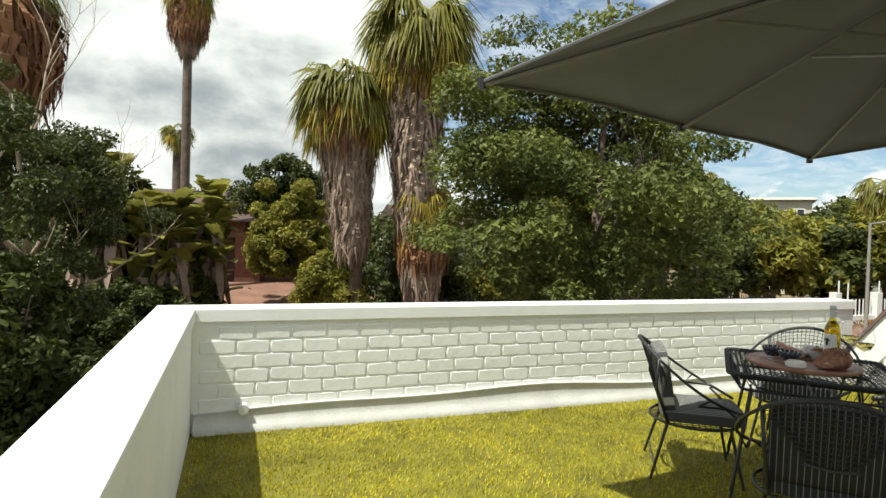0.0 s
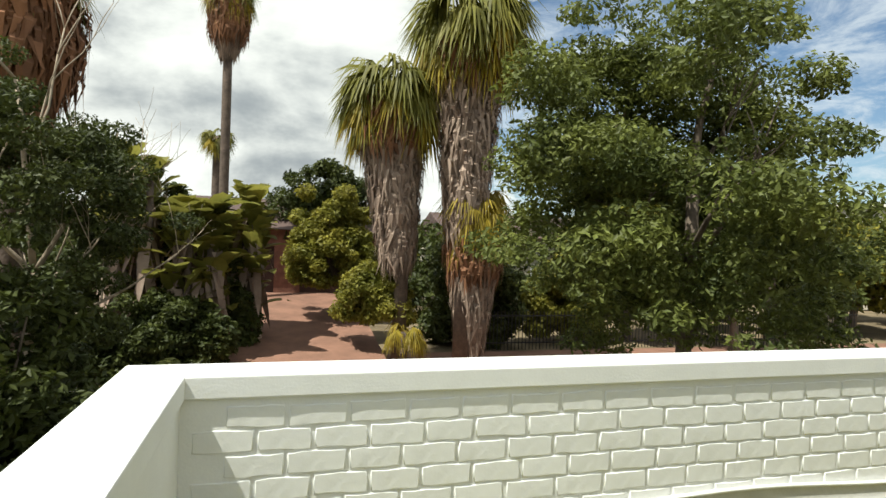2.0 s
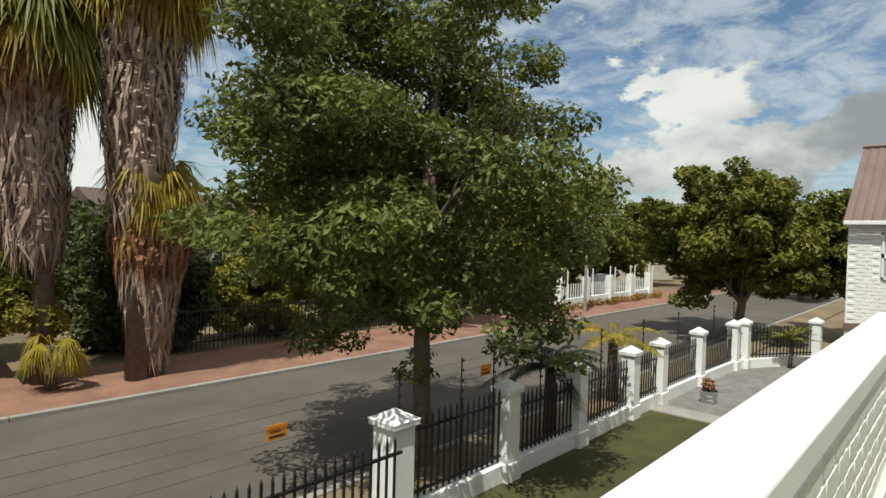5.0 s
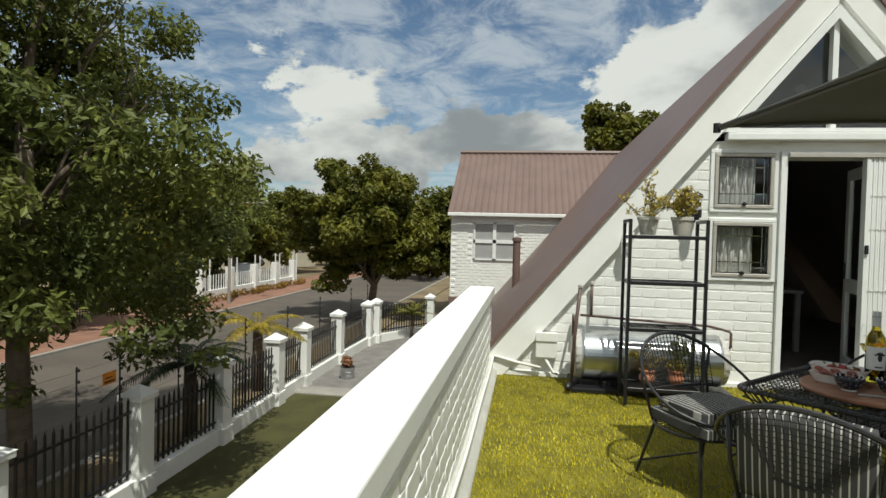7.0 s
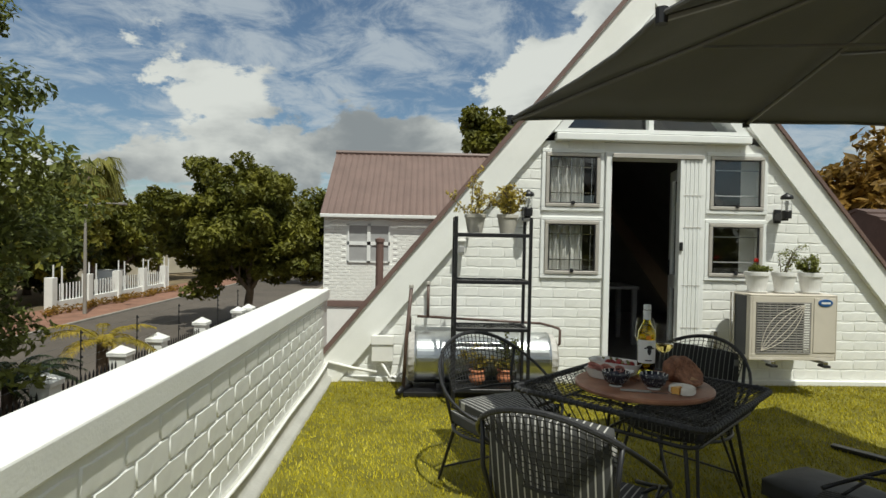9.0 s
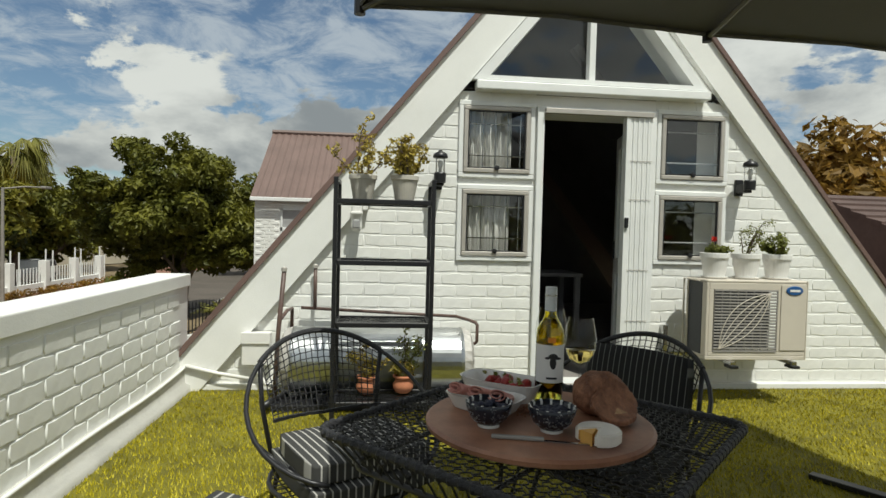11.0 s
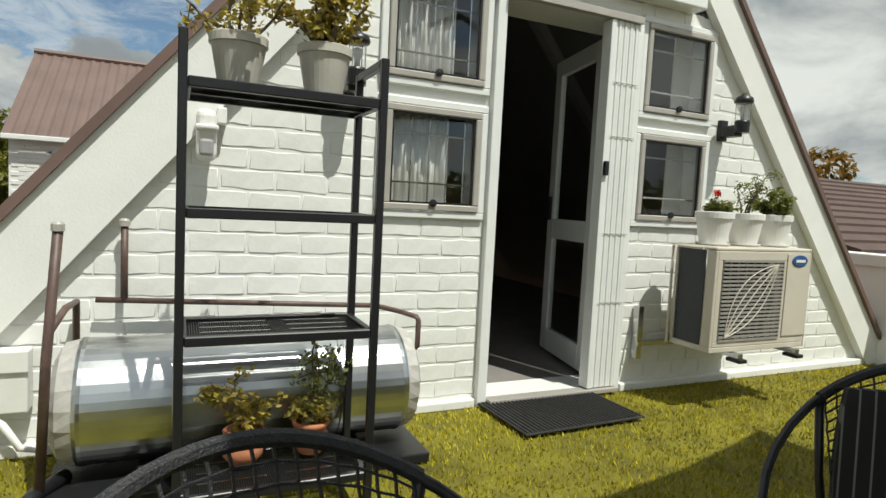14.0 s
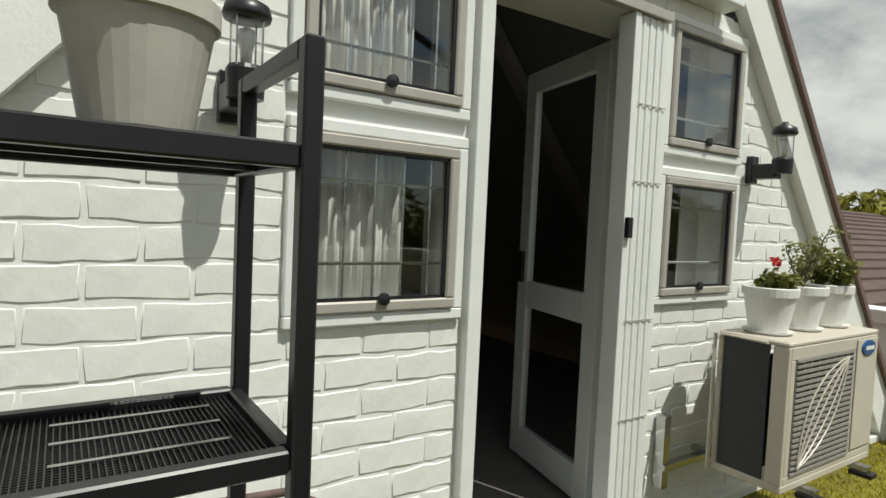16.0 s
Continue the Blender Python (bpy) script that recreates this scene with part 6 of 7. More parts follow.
def wine_bottle(x, y, z):
    e = empty("wine_bottle", pose(x, y, z, 0, 0, 172) @ Matrix.Diagonal((1.04, 1.04, 1.045, 1)), "clear yellow-green glass bottle of white wine with a white cap", "bottle")
    prof = [(0.0, 0.006), (0.022, 0.002), (0.034, 0.0), (0.0375, 0.006), (0.0375, 0.175), (0.035, 0.196), (0.025, 0.215), (0.0165, 0.232), (0.0145, 0.25), (0.0145, 0.3), (0.0125, 0.3), (0.0125, 0.25), (0.0145, 0.233), (0.023, 0.215), (0.033, 0.195), (0.0355, 0.174), (0.0355, 0.01), (0.0, 0.014)]
    part("glass_body", lathe(prof, 36), M_BOTTLE, e, smooth=True)
    part("wine", lathe([(0, 0.0145), (0.035, 0.0105), (0.0352, 0.172), (0.0325, 0.193), (0.0225, 0.213), (0.016, 0.225), (0, 0.225)], 30), M_WINE, e, "pale yellow wine", True)
    part("cap", lathe([(0, 0.309), (0.0145, 0.309), (0.0158, 0.306), (0.0158, 0.245), (0.0148, 0.245)], 28), M_CAP, e, "white screw cap")
    part("cap_band", lathe([(0.0162, 0.285), (0.0164, 0.2855), (0.0164, 0.289), (0.0162, 0.2895)], 28), M_STEEL, e)

    def wrap(a0, a1, z0, z1, r, n=20):
        v, f = [], []
        for i in range(n + 1):
            a = math.radians(a0 + (a1 - a0) * i / n)
            v += [(r * math.cos(a), r * math.sin(a), z0), (r * math.cos(a), r * math.sin(a), z1)]
        for i in range(n):
            f.append((2 * i, 2 * i + 2, 2 * i + 3, 2 * i + 1))
        return v, f
    for nm, a0, a1, z0, z1, r, mt, lb in (("label", -78, 78, 0.058, 0.158, 0.0379, M_LABEL, "white paper label"), ("label_bar", -20, 24, 0.068, 0.0735, 0.0382, M_INK, ""), ("label_band", -16, 16, 0.164, 0.178, 0.0379, M_ORANGE, "orange neck sticker")):
        v, f = wrap(a0, a1, z0, z1, r)
        link_mesh(nm, v, f, mt, e, lb)
    pic = bmesh.new()
    sph(pic, (0.0374, 0.004, 0.112), 0.012, 10, 7, (0.12, 0.75, 1.5))
    sph(pic, (0.0374, 0.004, 0.128), 0.012, 10, 7, (0.12, 1.05, 0.7))
    sph(pic, (0.0364, 0.017, 0.124), 0.008, 8, 5, (0.12, 1.0, 0.45))
    sph(pic, (0.0368, -0.010, 0.124), 0.008, 8, 5, (0.12, 1.0, 0.45))
    part("label_print", pic, M_INK, e, "dark printed animal head shape")
    return e


wine_bottle(-2.835, -1.912, FZ)


def wine_glass(x, y, z, label, fill):
    e = empty("wine_glass", pose(x, y, z) @ Matrix.Diagonal((1.1, 1.1, 1.16, 1)), label, "wine glass", "wine glasses")
    prof = [(0.034, 0.0), (0.035, 0.002), (0.02, 0.005), (0.005, 0.012), (0.0035, 0.03), (0.0035, 0.08), (0.008, 0.09), (0.028, 0.108), (0.041, 0.135), (0.043, 0.155), (0.041, 0.175), (0.037, 0.195), (0.032, 0.215)]
    part("glass", lathe(prof, 36), M_GLASS, e, smooth=True)
    part("rim", lathe([(0.0316, 0.2145), (0.0324, 0.2145), (0.0324, 0.2158), (0.0316, 0.2158)], 36), M_GLASS, e)
    if fill:
        part("wine", lathe([(0, 0.095), (0.0265, 0.1085), (0.0395, 0.1335), (0, 0.1335)], 30), M_WINE, e, "pale white wine", True)
    return e


wine_glass(-2.745, -2.032, BZ - 0.004, "stemmed glass with a little white wine", True)
wine_glass(-2.735, -1.945, FZ - 0.001, "stemmed glass with white wine beside the bottle", True)


def berry_bowl(x, y, z, seed, label, group):
    e = empty("berry_bowl", pose(x, y, z) @ Matrix.Scale(0.98, 4), label, "bowl", group)
    prof = [(0, 0.0), (0.026, 0.0), (0.026, 0.008), (0.03, 0.009), (0.046, 0.024), (0.056, 0.048), (0.059, 0.062), (0.057, 0.063), (0.053, 0.046), (0.042, 0.024), (0.0, 0.014)]
    part("bowl", lathe(prof, 40), M_NAVY, e, "dark blue glazed bowl", True)
    part("foot_ring", lathe([(0.0262, 0.0), (0.0275, 0.001), (0.0275, 0.0065), (0.0262, 0.0075)], 32), M_CERAM, e, "white foot ring")
    bm, rng = bmesh.new(), random.Random(seed)
    for k in range(190):
        a, h = rng.uniform(0, 2 * math.pi), rng.uniform(0.014, 0.058)
        r = float(np.interp(h, [0.008, 0.024, 0.048, 0.062], [0.03, 0.046, 0.056, 0.059])) + 0.0006
        q = Vector((r * math.cos(a), r * math.sin(a), h))
        for j in range(5):
            o = Vector((-math.sin(a), math.cos(a), 0)) * 0.0017 * math.cos(j * 1.2566) + Vector((0.25 * math.cos(a), 0.25 * math.sin(a), 1)) * 0.0017 * math.sin(j * 1.2566)
            sph(bm, q + o, 0.0006, 4, 3)
    part("flower_pattern", bm, M_BLIND, e, "small white painted flowers")
    bm = bmesh.new()
    for k in range(26):
        a = 2 * math.pi * k / 26
        if k % 2:
            box(0.0538, 0.0573, -0.003, 0.003, 0.0607, 0.0639, 0, bm, m=Matrix.Rotation(a, 4, "Z"))
            box(0.0512, 0.0535, -0.0028, 0.0028, 0.05, 0.0605, 0, bm, m=Matrix.Rotation(a, 4, "Z"))
    part("rim_pattern", bm, M_CERAM, e, "white dashes round the rim")
    for k in range(46):
        a, r = rng.uniform(0, 2 * math.pi), 0.047 * math.sqrt(rng.random())
        b = sph(bmesh.new(), (r * math.cos(a), r * math.sin(a), 0.046 + 0.008 * rng.random() - 0.12 * r), 0.0075 + 0.002 * rng.random(), 9, 6, (1, 1, 0.85))
        part("blueberry", b, M_BERRYB, e, smooth=True)
    return e


berry_bowl(-3.036, -1.705, FZ, 1, "dark patterned bowl filled with blueberries", "berry bowls")
berry_bowl(-3.078, -1.85, FZ, 2, "dark patterned bowl heaped with dark berries", "berry bowls")


def dish(name, x, y, z, lx, ly, h, rot, label):
    """A shallow rounded-corner dish."""
    e = empty(name, pose(x, y, z, 0, 0, rot), label, "dish")
    b = bmesh.new()
    rings = []
    for k, zz, in ((0.72, 0.0), (0.78, 0.003), (0.97, h - 0.004), (1.0, h), (0.96, h), (0.9, h - 0.008), (0.74, 0.008), (0.0, 0.007)):
        r = []
        for j in range(40):
            a = 2 * math.pi * j / 40
            cx, cy = math.cos(a), math.sin(a)
            sc = (abs(cx) ** 4 + abs(cy) ** 4) ** -0.25
            r.append(b.verts.new((lx / 2 * k * cx * sc, ly / 2 * k * cy * sc, zz)) if k else None)
        rings.append(r)
    rings.pop()
    for r0, r1 in zip(rings, rings[1:]):
        for j in range(40):
            b.faces.new((r0[j], r0[(j + 1) % 40], r1[(j + 1) % 40], r1[j]))
    b.faces.new(list(reversed(rings[0])))
    b.faces.new(rings[-1])
    bmesh.ops.recalc_face_normals(b, faces=b.faces)
    part("dish_body", b, M_CERAM, e, smooth=False)
    return e


d1 = dish("strawberry_dish", -2.785, -1.79, FZ, 0.14, 0.245, 0.055, -38, "white oblong dish of strawberries")
rng_ = random.Random(4)
for k in range(13):
    e_ = bmesh.new()
    lathe([(0, 0), (0.008, 0.004), (0.014, 0.014), (0.0155, 0.024), (0.011, 0.031), (0, 0.033)], 12, e_, Matrix.Translation((rng_.uniform(-0.038, 0.038), rng_.uniform(-0.075, 0.075), 0.022 + 0.012 * rng_.random())) @ Euler((rng_.uniform(-1.4, 1.4), rng_.uniform(-1.4, 1.4), rng_.uniform(0, 6))).to_matrix().to_4x4())
    s_ = part("strawberry", e_, M_BERRYR, d1, smooth=True)
    if k % 2 == 0:
        c_ = s_.data.vertices[0].co
        leaf_cloud("calyx", [(c_.x, c_.y, 0.055 + 0.006 * rng_.random(), 0.006)], 9, 0.007, L_HERB, 300 + k, s_)
d2 = dish("ham_dish", -2.9, -1.72, FZ, 0.125, 0.21, 0.04, -38, "white dish with rolled slices of ham")
for k in range(3):
    bm = bmesh.new()
    prev = None
    L_ = 0.1
    for i in range(46):
        a = i / 45 * 2 * math.pi * 1.9
        r = 0.0045 + 0.0125 * (i / 45)
        ring = [bm.verts.new((L_ / 2 * s, r * math.cos(a) * (1 + 0.25 * (s < 0)), r * math.sin(a) * (1 + 0.2 * (s < 0)))) for s in (1, -1)]
        if prev:
            bm.faces.new((prev[0], prev[1], ring[1], ring[0]))
        prev = ring
    bm.transform(pose(-0.008, -0.055 + 0.05 * k, 0.044, 0, 18, 12 - 10 * k) @ Matrix.Diagonal((1.35, 1.3, 0.85, 1)))
    r_ = part("ham_roll", bm, M_HAM, d2, smooth=True)
    so_ = r_.modifiers.new("thick", "SOLIDIFY")
    so_.thickness = 0.0025


def bread():
    e = empty("bread_loaf", pose(-2.945, -2.02, FZ, 0, 0, 14) @ Matrix.Diagonal((0.84, 0.74, 0.98, 1)), "crusty brown bread loaf, sliced, on the serving board", "bread")
    b = bmesh.new()
    bmesh.ops.create_icosphere(b, subdivisions=5, radius=1.0)
    for v in b.verts:
        x, y, z = v.co
        n = noise.noise(v.co * 2.0) * 0.07 + noise.noise(v.co * 6) * 0.025 + noise.noise(v.co * 17) * 0.012
        slash = 0.16 * max(0, 1 - abs(math.sin(y * 4.4 + 0.9 * x + 0.5)) * 6) if z > 0.1 else 0
        k = 1 + n - slash
        v.co = Vector((max(-0.052 + 0.012 * z, x * 0.085 * k), y * 0.1 * k, max(-0.82, z) * 0.062 * k + 0.051))
    part("loaf", b, M_CRUST, e, smooth=True)
    for k, (px, pz, tilt, w) in enumerate([(-0.062, 0.040, 62, 0.094), (-0.076, 0.036, 48, 0.09), (-0.092, 0.029, 32, 0.085), (-0.108, 0.018, 14, 0.074)]):
        b = lathe([(0, 0), (0.93, 0), (1.0, 0.2), (1.0, 0.8), (0.93, 1), (0, 1)], 30)
        for v in b.verts:
            wob = 1 + 0.06 * noise.noise(Vector((v.co.x * 2, v.co.y * 2, k * 3.1)))
            v.co = Vector((v.co.x * 0.044 * wob, v.co.y * w * wob, v.co.z * 0.014))
        b.transform(pose(px, 0.006 * k, pz, 0, -tilt, 3 * k))
        sl = part("bread_slice", b, M_CRUST, e, "brown bread slice")
        sl.data.materials.append(M_CRUMB)
        for p in sl.data.polygons:
            if len(p.vertices) == 3 and p.center.z < pz:
                p.material_index = 1
    return e


bread()


def cheese():
    e = empty("cheese", pose(-3.145, -1.94, FZ, 0, 0, 150) @ Matrix.Scale(1.0, 4), "small white rind cheese with a wedge cut out", "cheese")
    pr = [(0.0, 0.0)] + [(0.052 * math.cos(math.radians(a)), 0.052 * math.sin(math.radians(a))) for a in range(0, 301, 12)]
    b = prism(pr, "z", 0.0, 0.03)
    bmesh.ops.bevel(b, geom=[ed for ed in b.edges if abs(ed.verts[0].co.z - ed.verts[1].co.z) < 1e-6], offset=0.005, segments=3, affect="EDGES")
    part("rind", b, M_CHEESE, e)
    part("cut_face", box(0.003, 0.047, -0.0012, -0.0002, 0.004, 0.026), M_CHEESEY, e, "yellow inside of the cheese")
    part("cut_face", box(0.003, 0.047, 0.0002, 0.0012, 0.004, 0.026, m=Matrix.Rotation(math.radians(300), 4, "Z")), M_CHEESEY, e, "yellow inside of the cheese")
    part("wedge", prism([(0.0, -0.004), (0.046, -0.006), (0.028, -0.036)], "z", 0.0, 0.028), M_CHEESEY, e, "cut yellow cheese wedge")


cheese()
kn = empty("cheese_knife", pose(-3.125, -1.715, FZ + 0.001, 0, 0, -103), "steel cheese knife lying on the board", "knife")
part("blade", prism([(0.1, -0.006), (0.2, -0.008), (0.215, 0.0), (0.1, 0.005)], "z", 0.0, 0.002), M_STEEL, kn)
part("handle", box(-0.02, 0.1, -0.006, 0.006, 0.0, 0.009, 0.003), M_GRILL, kn)
nuts = empty("nut_pile", pose(-2.94, -1.82, FZ), "small heap of chopped nuts on the board", "nuts")
bm = bmesh.new()
for k in range(60):
    sph(bm, (rng_.gauss(0, 0.018), rng_.gauss(0, 0.022), 0.004 + 0.004 * rng_.random()), 0.004, 5, 4)
part("nut", bm, M_CRUST, nuts)
nuts.children[0]["kind"] = "stuff"

# ---- inside the room ----
# white desk in blind grey: the room's dimness is put into its colour
dk = empty("desk", pose(2.3, -3.2, 0.02), "white wooden desk, greyed to stand for the room's dim light", "desk")
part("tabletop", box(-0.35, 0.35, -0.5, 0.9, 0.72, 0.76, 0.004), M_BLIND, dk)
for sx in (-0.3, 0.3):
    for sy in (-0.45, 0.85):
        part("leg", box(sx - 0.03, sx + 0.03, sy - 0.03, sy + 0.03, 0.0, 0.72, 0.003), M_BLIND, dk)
# white rafters in flooring grey, shade included in the colour
structure(part("trim_rafter", tube([(1.6, -0.7, 0.9), (1.6, -2.6, 3.2)], 0.06, 4), M_FLOORIN), "white sloping rafter inside the room, greyed for the dim light", "rafter")
structure(part("trim_rafter_far", tube([(1.6, -5.3, 0.9), (1.6, -3.4, 3.2)], 0.06, 4), M_FLOORIN), "white sloping rafter inside the room, greyed for the dim light", "rafter")

# ---- street fence ----
POSTS = [(-0.52, 5.3, 1.68), (2.0, 5.28, 1.66), (4.25, 5.25, 1.64), (6.7, 5.28, 1.64), (8.35, 5.28, 1.64), (11.0, 5.25, 1.64), (13.9, 5.15, 1.6), (14.5, 5.0, 1.62), (16.95, 3.45, 1.6)]


def gate_pillar(x, y, h, first=None):
    if first is not None:
        c = copy_thing(first, pose(x, y, G, 0, 0, 0))
        c.scale = (1, 1, h / 1.64)
        return c
    e = empty("fence_pillar", pose(x, y, G), "white plastered fence pillar with a moulded pyramid cap", "fence pillar", "fence pillars")
    part("shaft", box(-0.16, 0.16, -0.16, 0.16, 0, 1.42, 0.01), M_PAINT, e)
    part("plinth", box(-0.19, 0.19, -0.19, 0.19, 0, 0.3, 0.01), M_PAINT, e)
    part("collar", box(-0.2, 0.2, -0.2, 0.2, 1.421, 1.5, 0.012), M_PAINT, e)
    b = bmesh.new()
    bmesh.ops.create_cone(b, cap_ends=True, segments=4, radius1=0.29, radius2=0.02, depth=0.13, matrix=Matrix.Translation((0, 0, 1.566)) @ Matrix.Rotation(math.pi / 4, 4, "Z"))
    part("cap", b, M_PAINT, e)
    return e


gp = None
for x, y, h in POSTS:
    o = gate_pillar(x, y, h, gp)
    if gp is None:
        gp = o
        gp.scale = (1.25, 1.25, h / 1.64)


def fence_panel(a, b, h, label, wall=True, name="garden_fence", step=0.13):
    a, b = Vector(a), Vector(b)
    d = b - a
    L = d.length
    e = empty(name, Matrix.Translation((a.x, a.y, G)) @ Matrix.Rotation(math.atan2(d.y, d.x), 4, "Z"), label, "fence", "street fence panels")
    lo = 0.32 if wall else 0.08
    n = max(2, int((L - 0.3) / step))
    rod = box(-0.013, 0.013, -0.013, 0.013, 0, h - lo, 0)
    tip = bmesh.ops.create_cone(rod, cap_ends=True, segments=4, radius1=0.022, radius2=0.001, depth=0.07, matrix=Matrix.Translation((0, 0, h - lo + 0.035)))
    me = bpy.data.meshes.new("picket")
    rod.to_mesh(me)
    rod.free()
    me.materials.append(M_BLACK)
    for k in range(n):
        o = new("picket", me)
        o.parent = e
        o.location = (0.15 + (L - 0.3) * (k + 0.5) / n, 0, lo)
    for z in (lo + 0.08, h - 0.18):
        part("rail", box(0.1, L - 0.1, -0.02, 0.02, z, z + 0.035), M_BLACK, e)
    if wall:
        part("base_wall", box(0.16, L - 0.16, -0.1, 0.1, 0, 0.3, 0.01), M_PAINT, e, "white plastered base wall")
    return e


for (a, b) in zip(POSTS[1:], POSTS[2:]):
    fence_panel(a[:2], b[:2], 1.3, "black steel picket fence panel on a white base wall")
fence_panel(POSTS[0][:2], POSTS[1][:2], 1.45, "black steel picket gate panel with spiked tops")
fence_panel((-6.6, 4.86), (-0.7, 4.86), 1.44, "black steel sliding gate beside a white pillar", False, "sliding_gate")
fence_panel((-12.5, 5.3), (-6.7, 5.3), 1.45, "black steel picket fence beside the cycads", True)
# electric fence posts
for k, (x, y) in enumerate([(-9, 5.4), (-7.6, 5.4), (-6.2, 5.4), (-0.4, 5.35), (0.9, 5.35), (1.7, 5.35), (3.1, 5.35), (5.4, 5.35), (7.5, 5.35), (9.7, 5.35), (12.4, 5.3), (14.0, 5.2)]):
    e = empty("electric_fence_post", pose(x, y, G), "thin black electric fence post with insulators", "fence post", "electric fence posts")
    part("rod", tube([(0, 0, 0), (0, 0, 2.15)], 0.012, 6), M_BLACK, e)
    for z in (1.5, 1.65, 1.8, 1.95, 2.1):
        part("insulator", lathe([(0, -0.02), (0.022, -0.02), (0.03, 0), (0.022, 0.02), (0, 0.02)], 8, m=pose(0.02, 0, z)), M_BLACK, e)
for k, z in enumerate((1.5, 1.65, 1.8, 1.95, 2.1)):
    tagged(part("fence_wire", tube([(-9, 5.4, G + z), (-1, 5.33, G + z - 0.01), (7, 5.33, G + z - 0.01), (14, 5.2, G + z)], 0.0025, 4), M_STEEL), "thin steel electric fence wire", "wire", "electric fence wires")
for x, y, z in ((-2.25, 5.38, -0.86), (1.45, 5.32, -0.72)):
    s_ = empty("warning_sign", pose(x, y, z), "small orange warning sign on the electric fence", "sign", "warning signs")
    part("plate", box(-0.13, 0.13, -0.006, 0.0, -0.085, 0.085, 0.004), M_ORANGE, s_)
    part("text_bar", box(-0.1, 0.1, -0.0085, -0.0065, -0.06, -0.035), M_INK, s_)
    part("text_bar", box(-0.09, 0.05, -0.0085, -0.0065, 0.0, 0.015), M_INK, s_)
bk = empty("bucket_planter", pose(9.3, 4.4, G + 0.01), "ribbed metal bucket with a dry reddish plant on the gravel", "planter")
part("bucket", lathe([(0, 0), (0.17, 0), (0.19, 0.1), (0.185, 0.11), (0.205, 0.2), (0.2, 0.21), (0.22, 0.32), (0.2, 0.32), (0.19, 0.28), (0, 0.28)], 24), M_GALV, bk)
leaf_cloud("plant", [(0, 0, 0.42, 0.16), (0.1, 0.05, 0.5, 0.12), (-0.1, 0, 0.46, 0.12)], 120, 0.05, L_DEADR, 401, bk)
lp = empty("street_lamp", pose(23.2, 15.4, G), "tall grey street lamp post across the road", "street lamp")
part("post", tube([(0, 0, 0), (0, 0, 5.3)], [0.09, 0.06], 10), M_KERB, lp)
part("arm", tube([(0, 0, 5.25), (0.7, -0.5, 5.4), (1.2, -0.9, 5.42)], 0.035, 8), M_KERB, lp)
part("lamp_head", box(1.1, 1.6, -1.2, -0.95, 5.36, 5.48, 0.03), M_KERB, lp)

# ---- across the street ----
gar = empty("garage_building", pose(-5.4, 26.0, -1.14), "red facebrick double garage with dark brown doors", "garage")
part("pier", box(-0.6, 0.6, 0, 0.5, 0, 3.0, 0.01), M_FACE, gar)
for s in (-1, 1):
    part("garage_door", box(0.6 * s if s > 0 else -3.6, 3.6 if s > 0 else -0.6, 0.25, 0.33, 0, 2.2), M_GARAGE, gar)
    part("side_wall", box(3.6 if s > 0 else -4.2, 4.2 if s > 0 else -3.6, 0, 0.5, 0, 3.0), M_FACE, gar)
part("lintel", box(-4.2, 4.2, 0.02, 0.5, 2.2, 3.0), M_FACE, gar)
part("roof", prism([(-0.5, 3.0), (3.0, 4.6), (6.5, 3.0)], "x", -4.6, 4.6), M_TILE, gar)
part("number_plate", lathe([(0, 0), (0.16, 0), (0.16, 0.02), (0, 0.02)], 20, m=pose(0, -0.001, 1.65, 90, 0, 0)), M_PLAST, gar, "round pale house number plate")
part("wall_lamp", box(-0.09, 0.09, -0.15, -0.001, 0.95, 1.2, 0.02), M_GARAGE, gar)
fence_o = empty("street_railing", pose(0, 18.4, G), "dark steel railing along the gardens across the street", "fence")
rod = box(-0.012, 0.012, -0.012, 0.012, 0, 1.5, 0)
me_ = bpy.data.meshes.new("picket")
rod.to_mesh(me_)
rod.free()
me_.materials.append(M_BLACK)
for k in range(130):
    o = new("picket", me_)
    o.parent = fence_o
    o.location = (1.0 + 0.15 * k, 0, 0)
for z in (0.25, 1.3):
    part("rail", box(1.0, 20.5, -0.02, 0.02, z, z + 0.05), M_BLACK, fence_o)


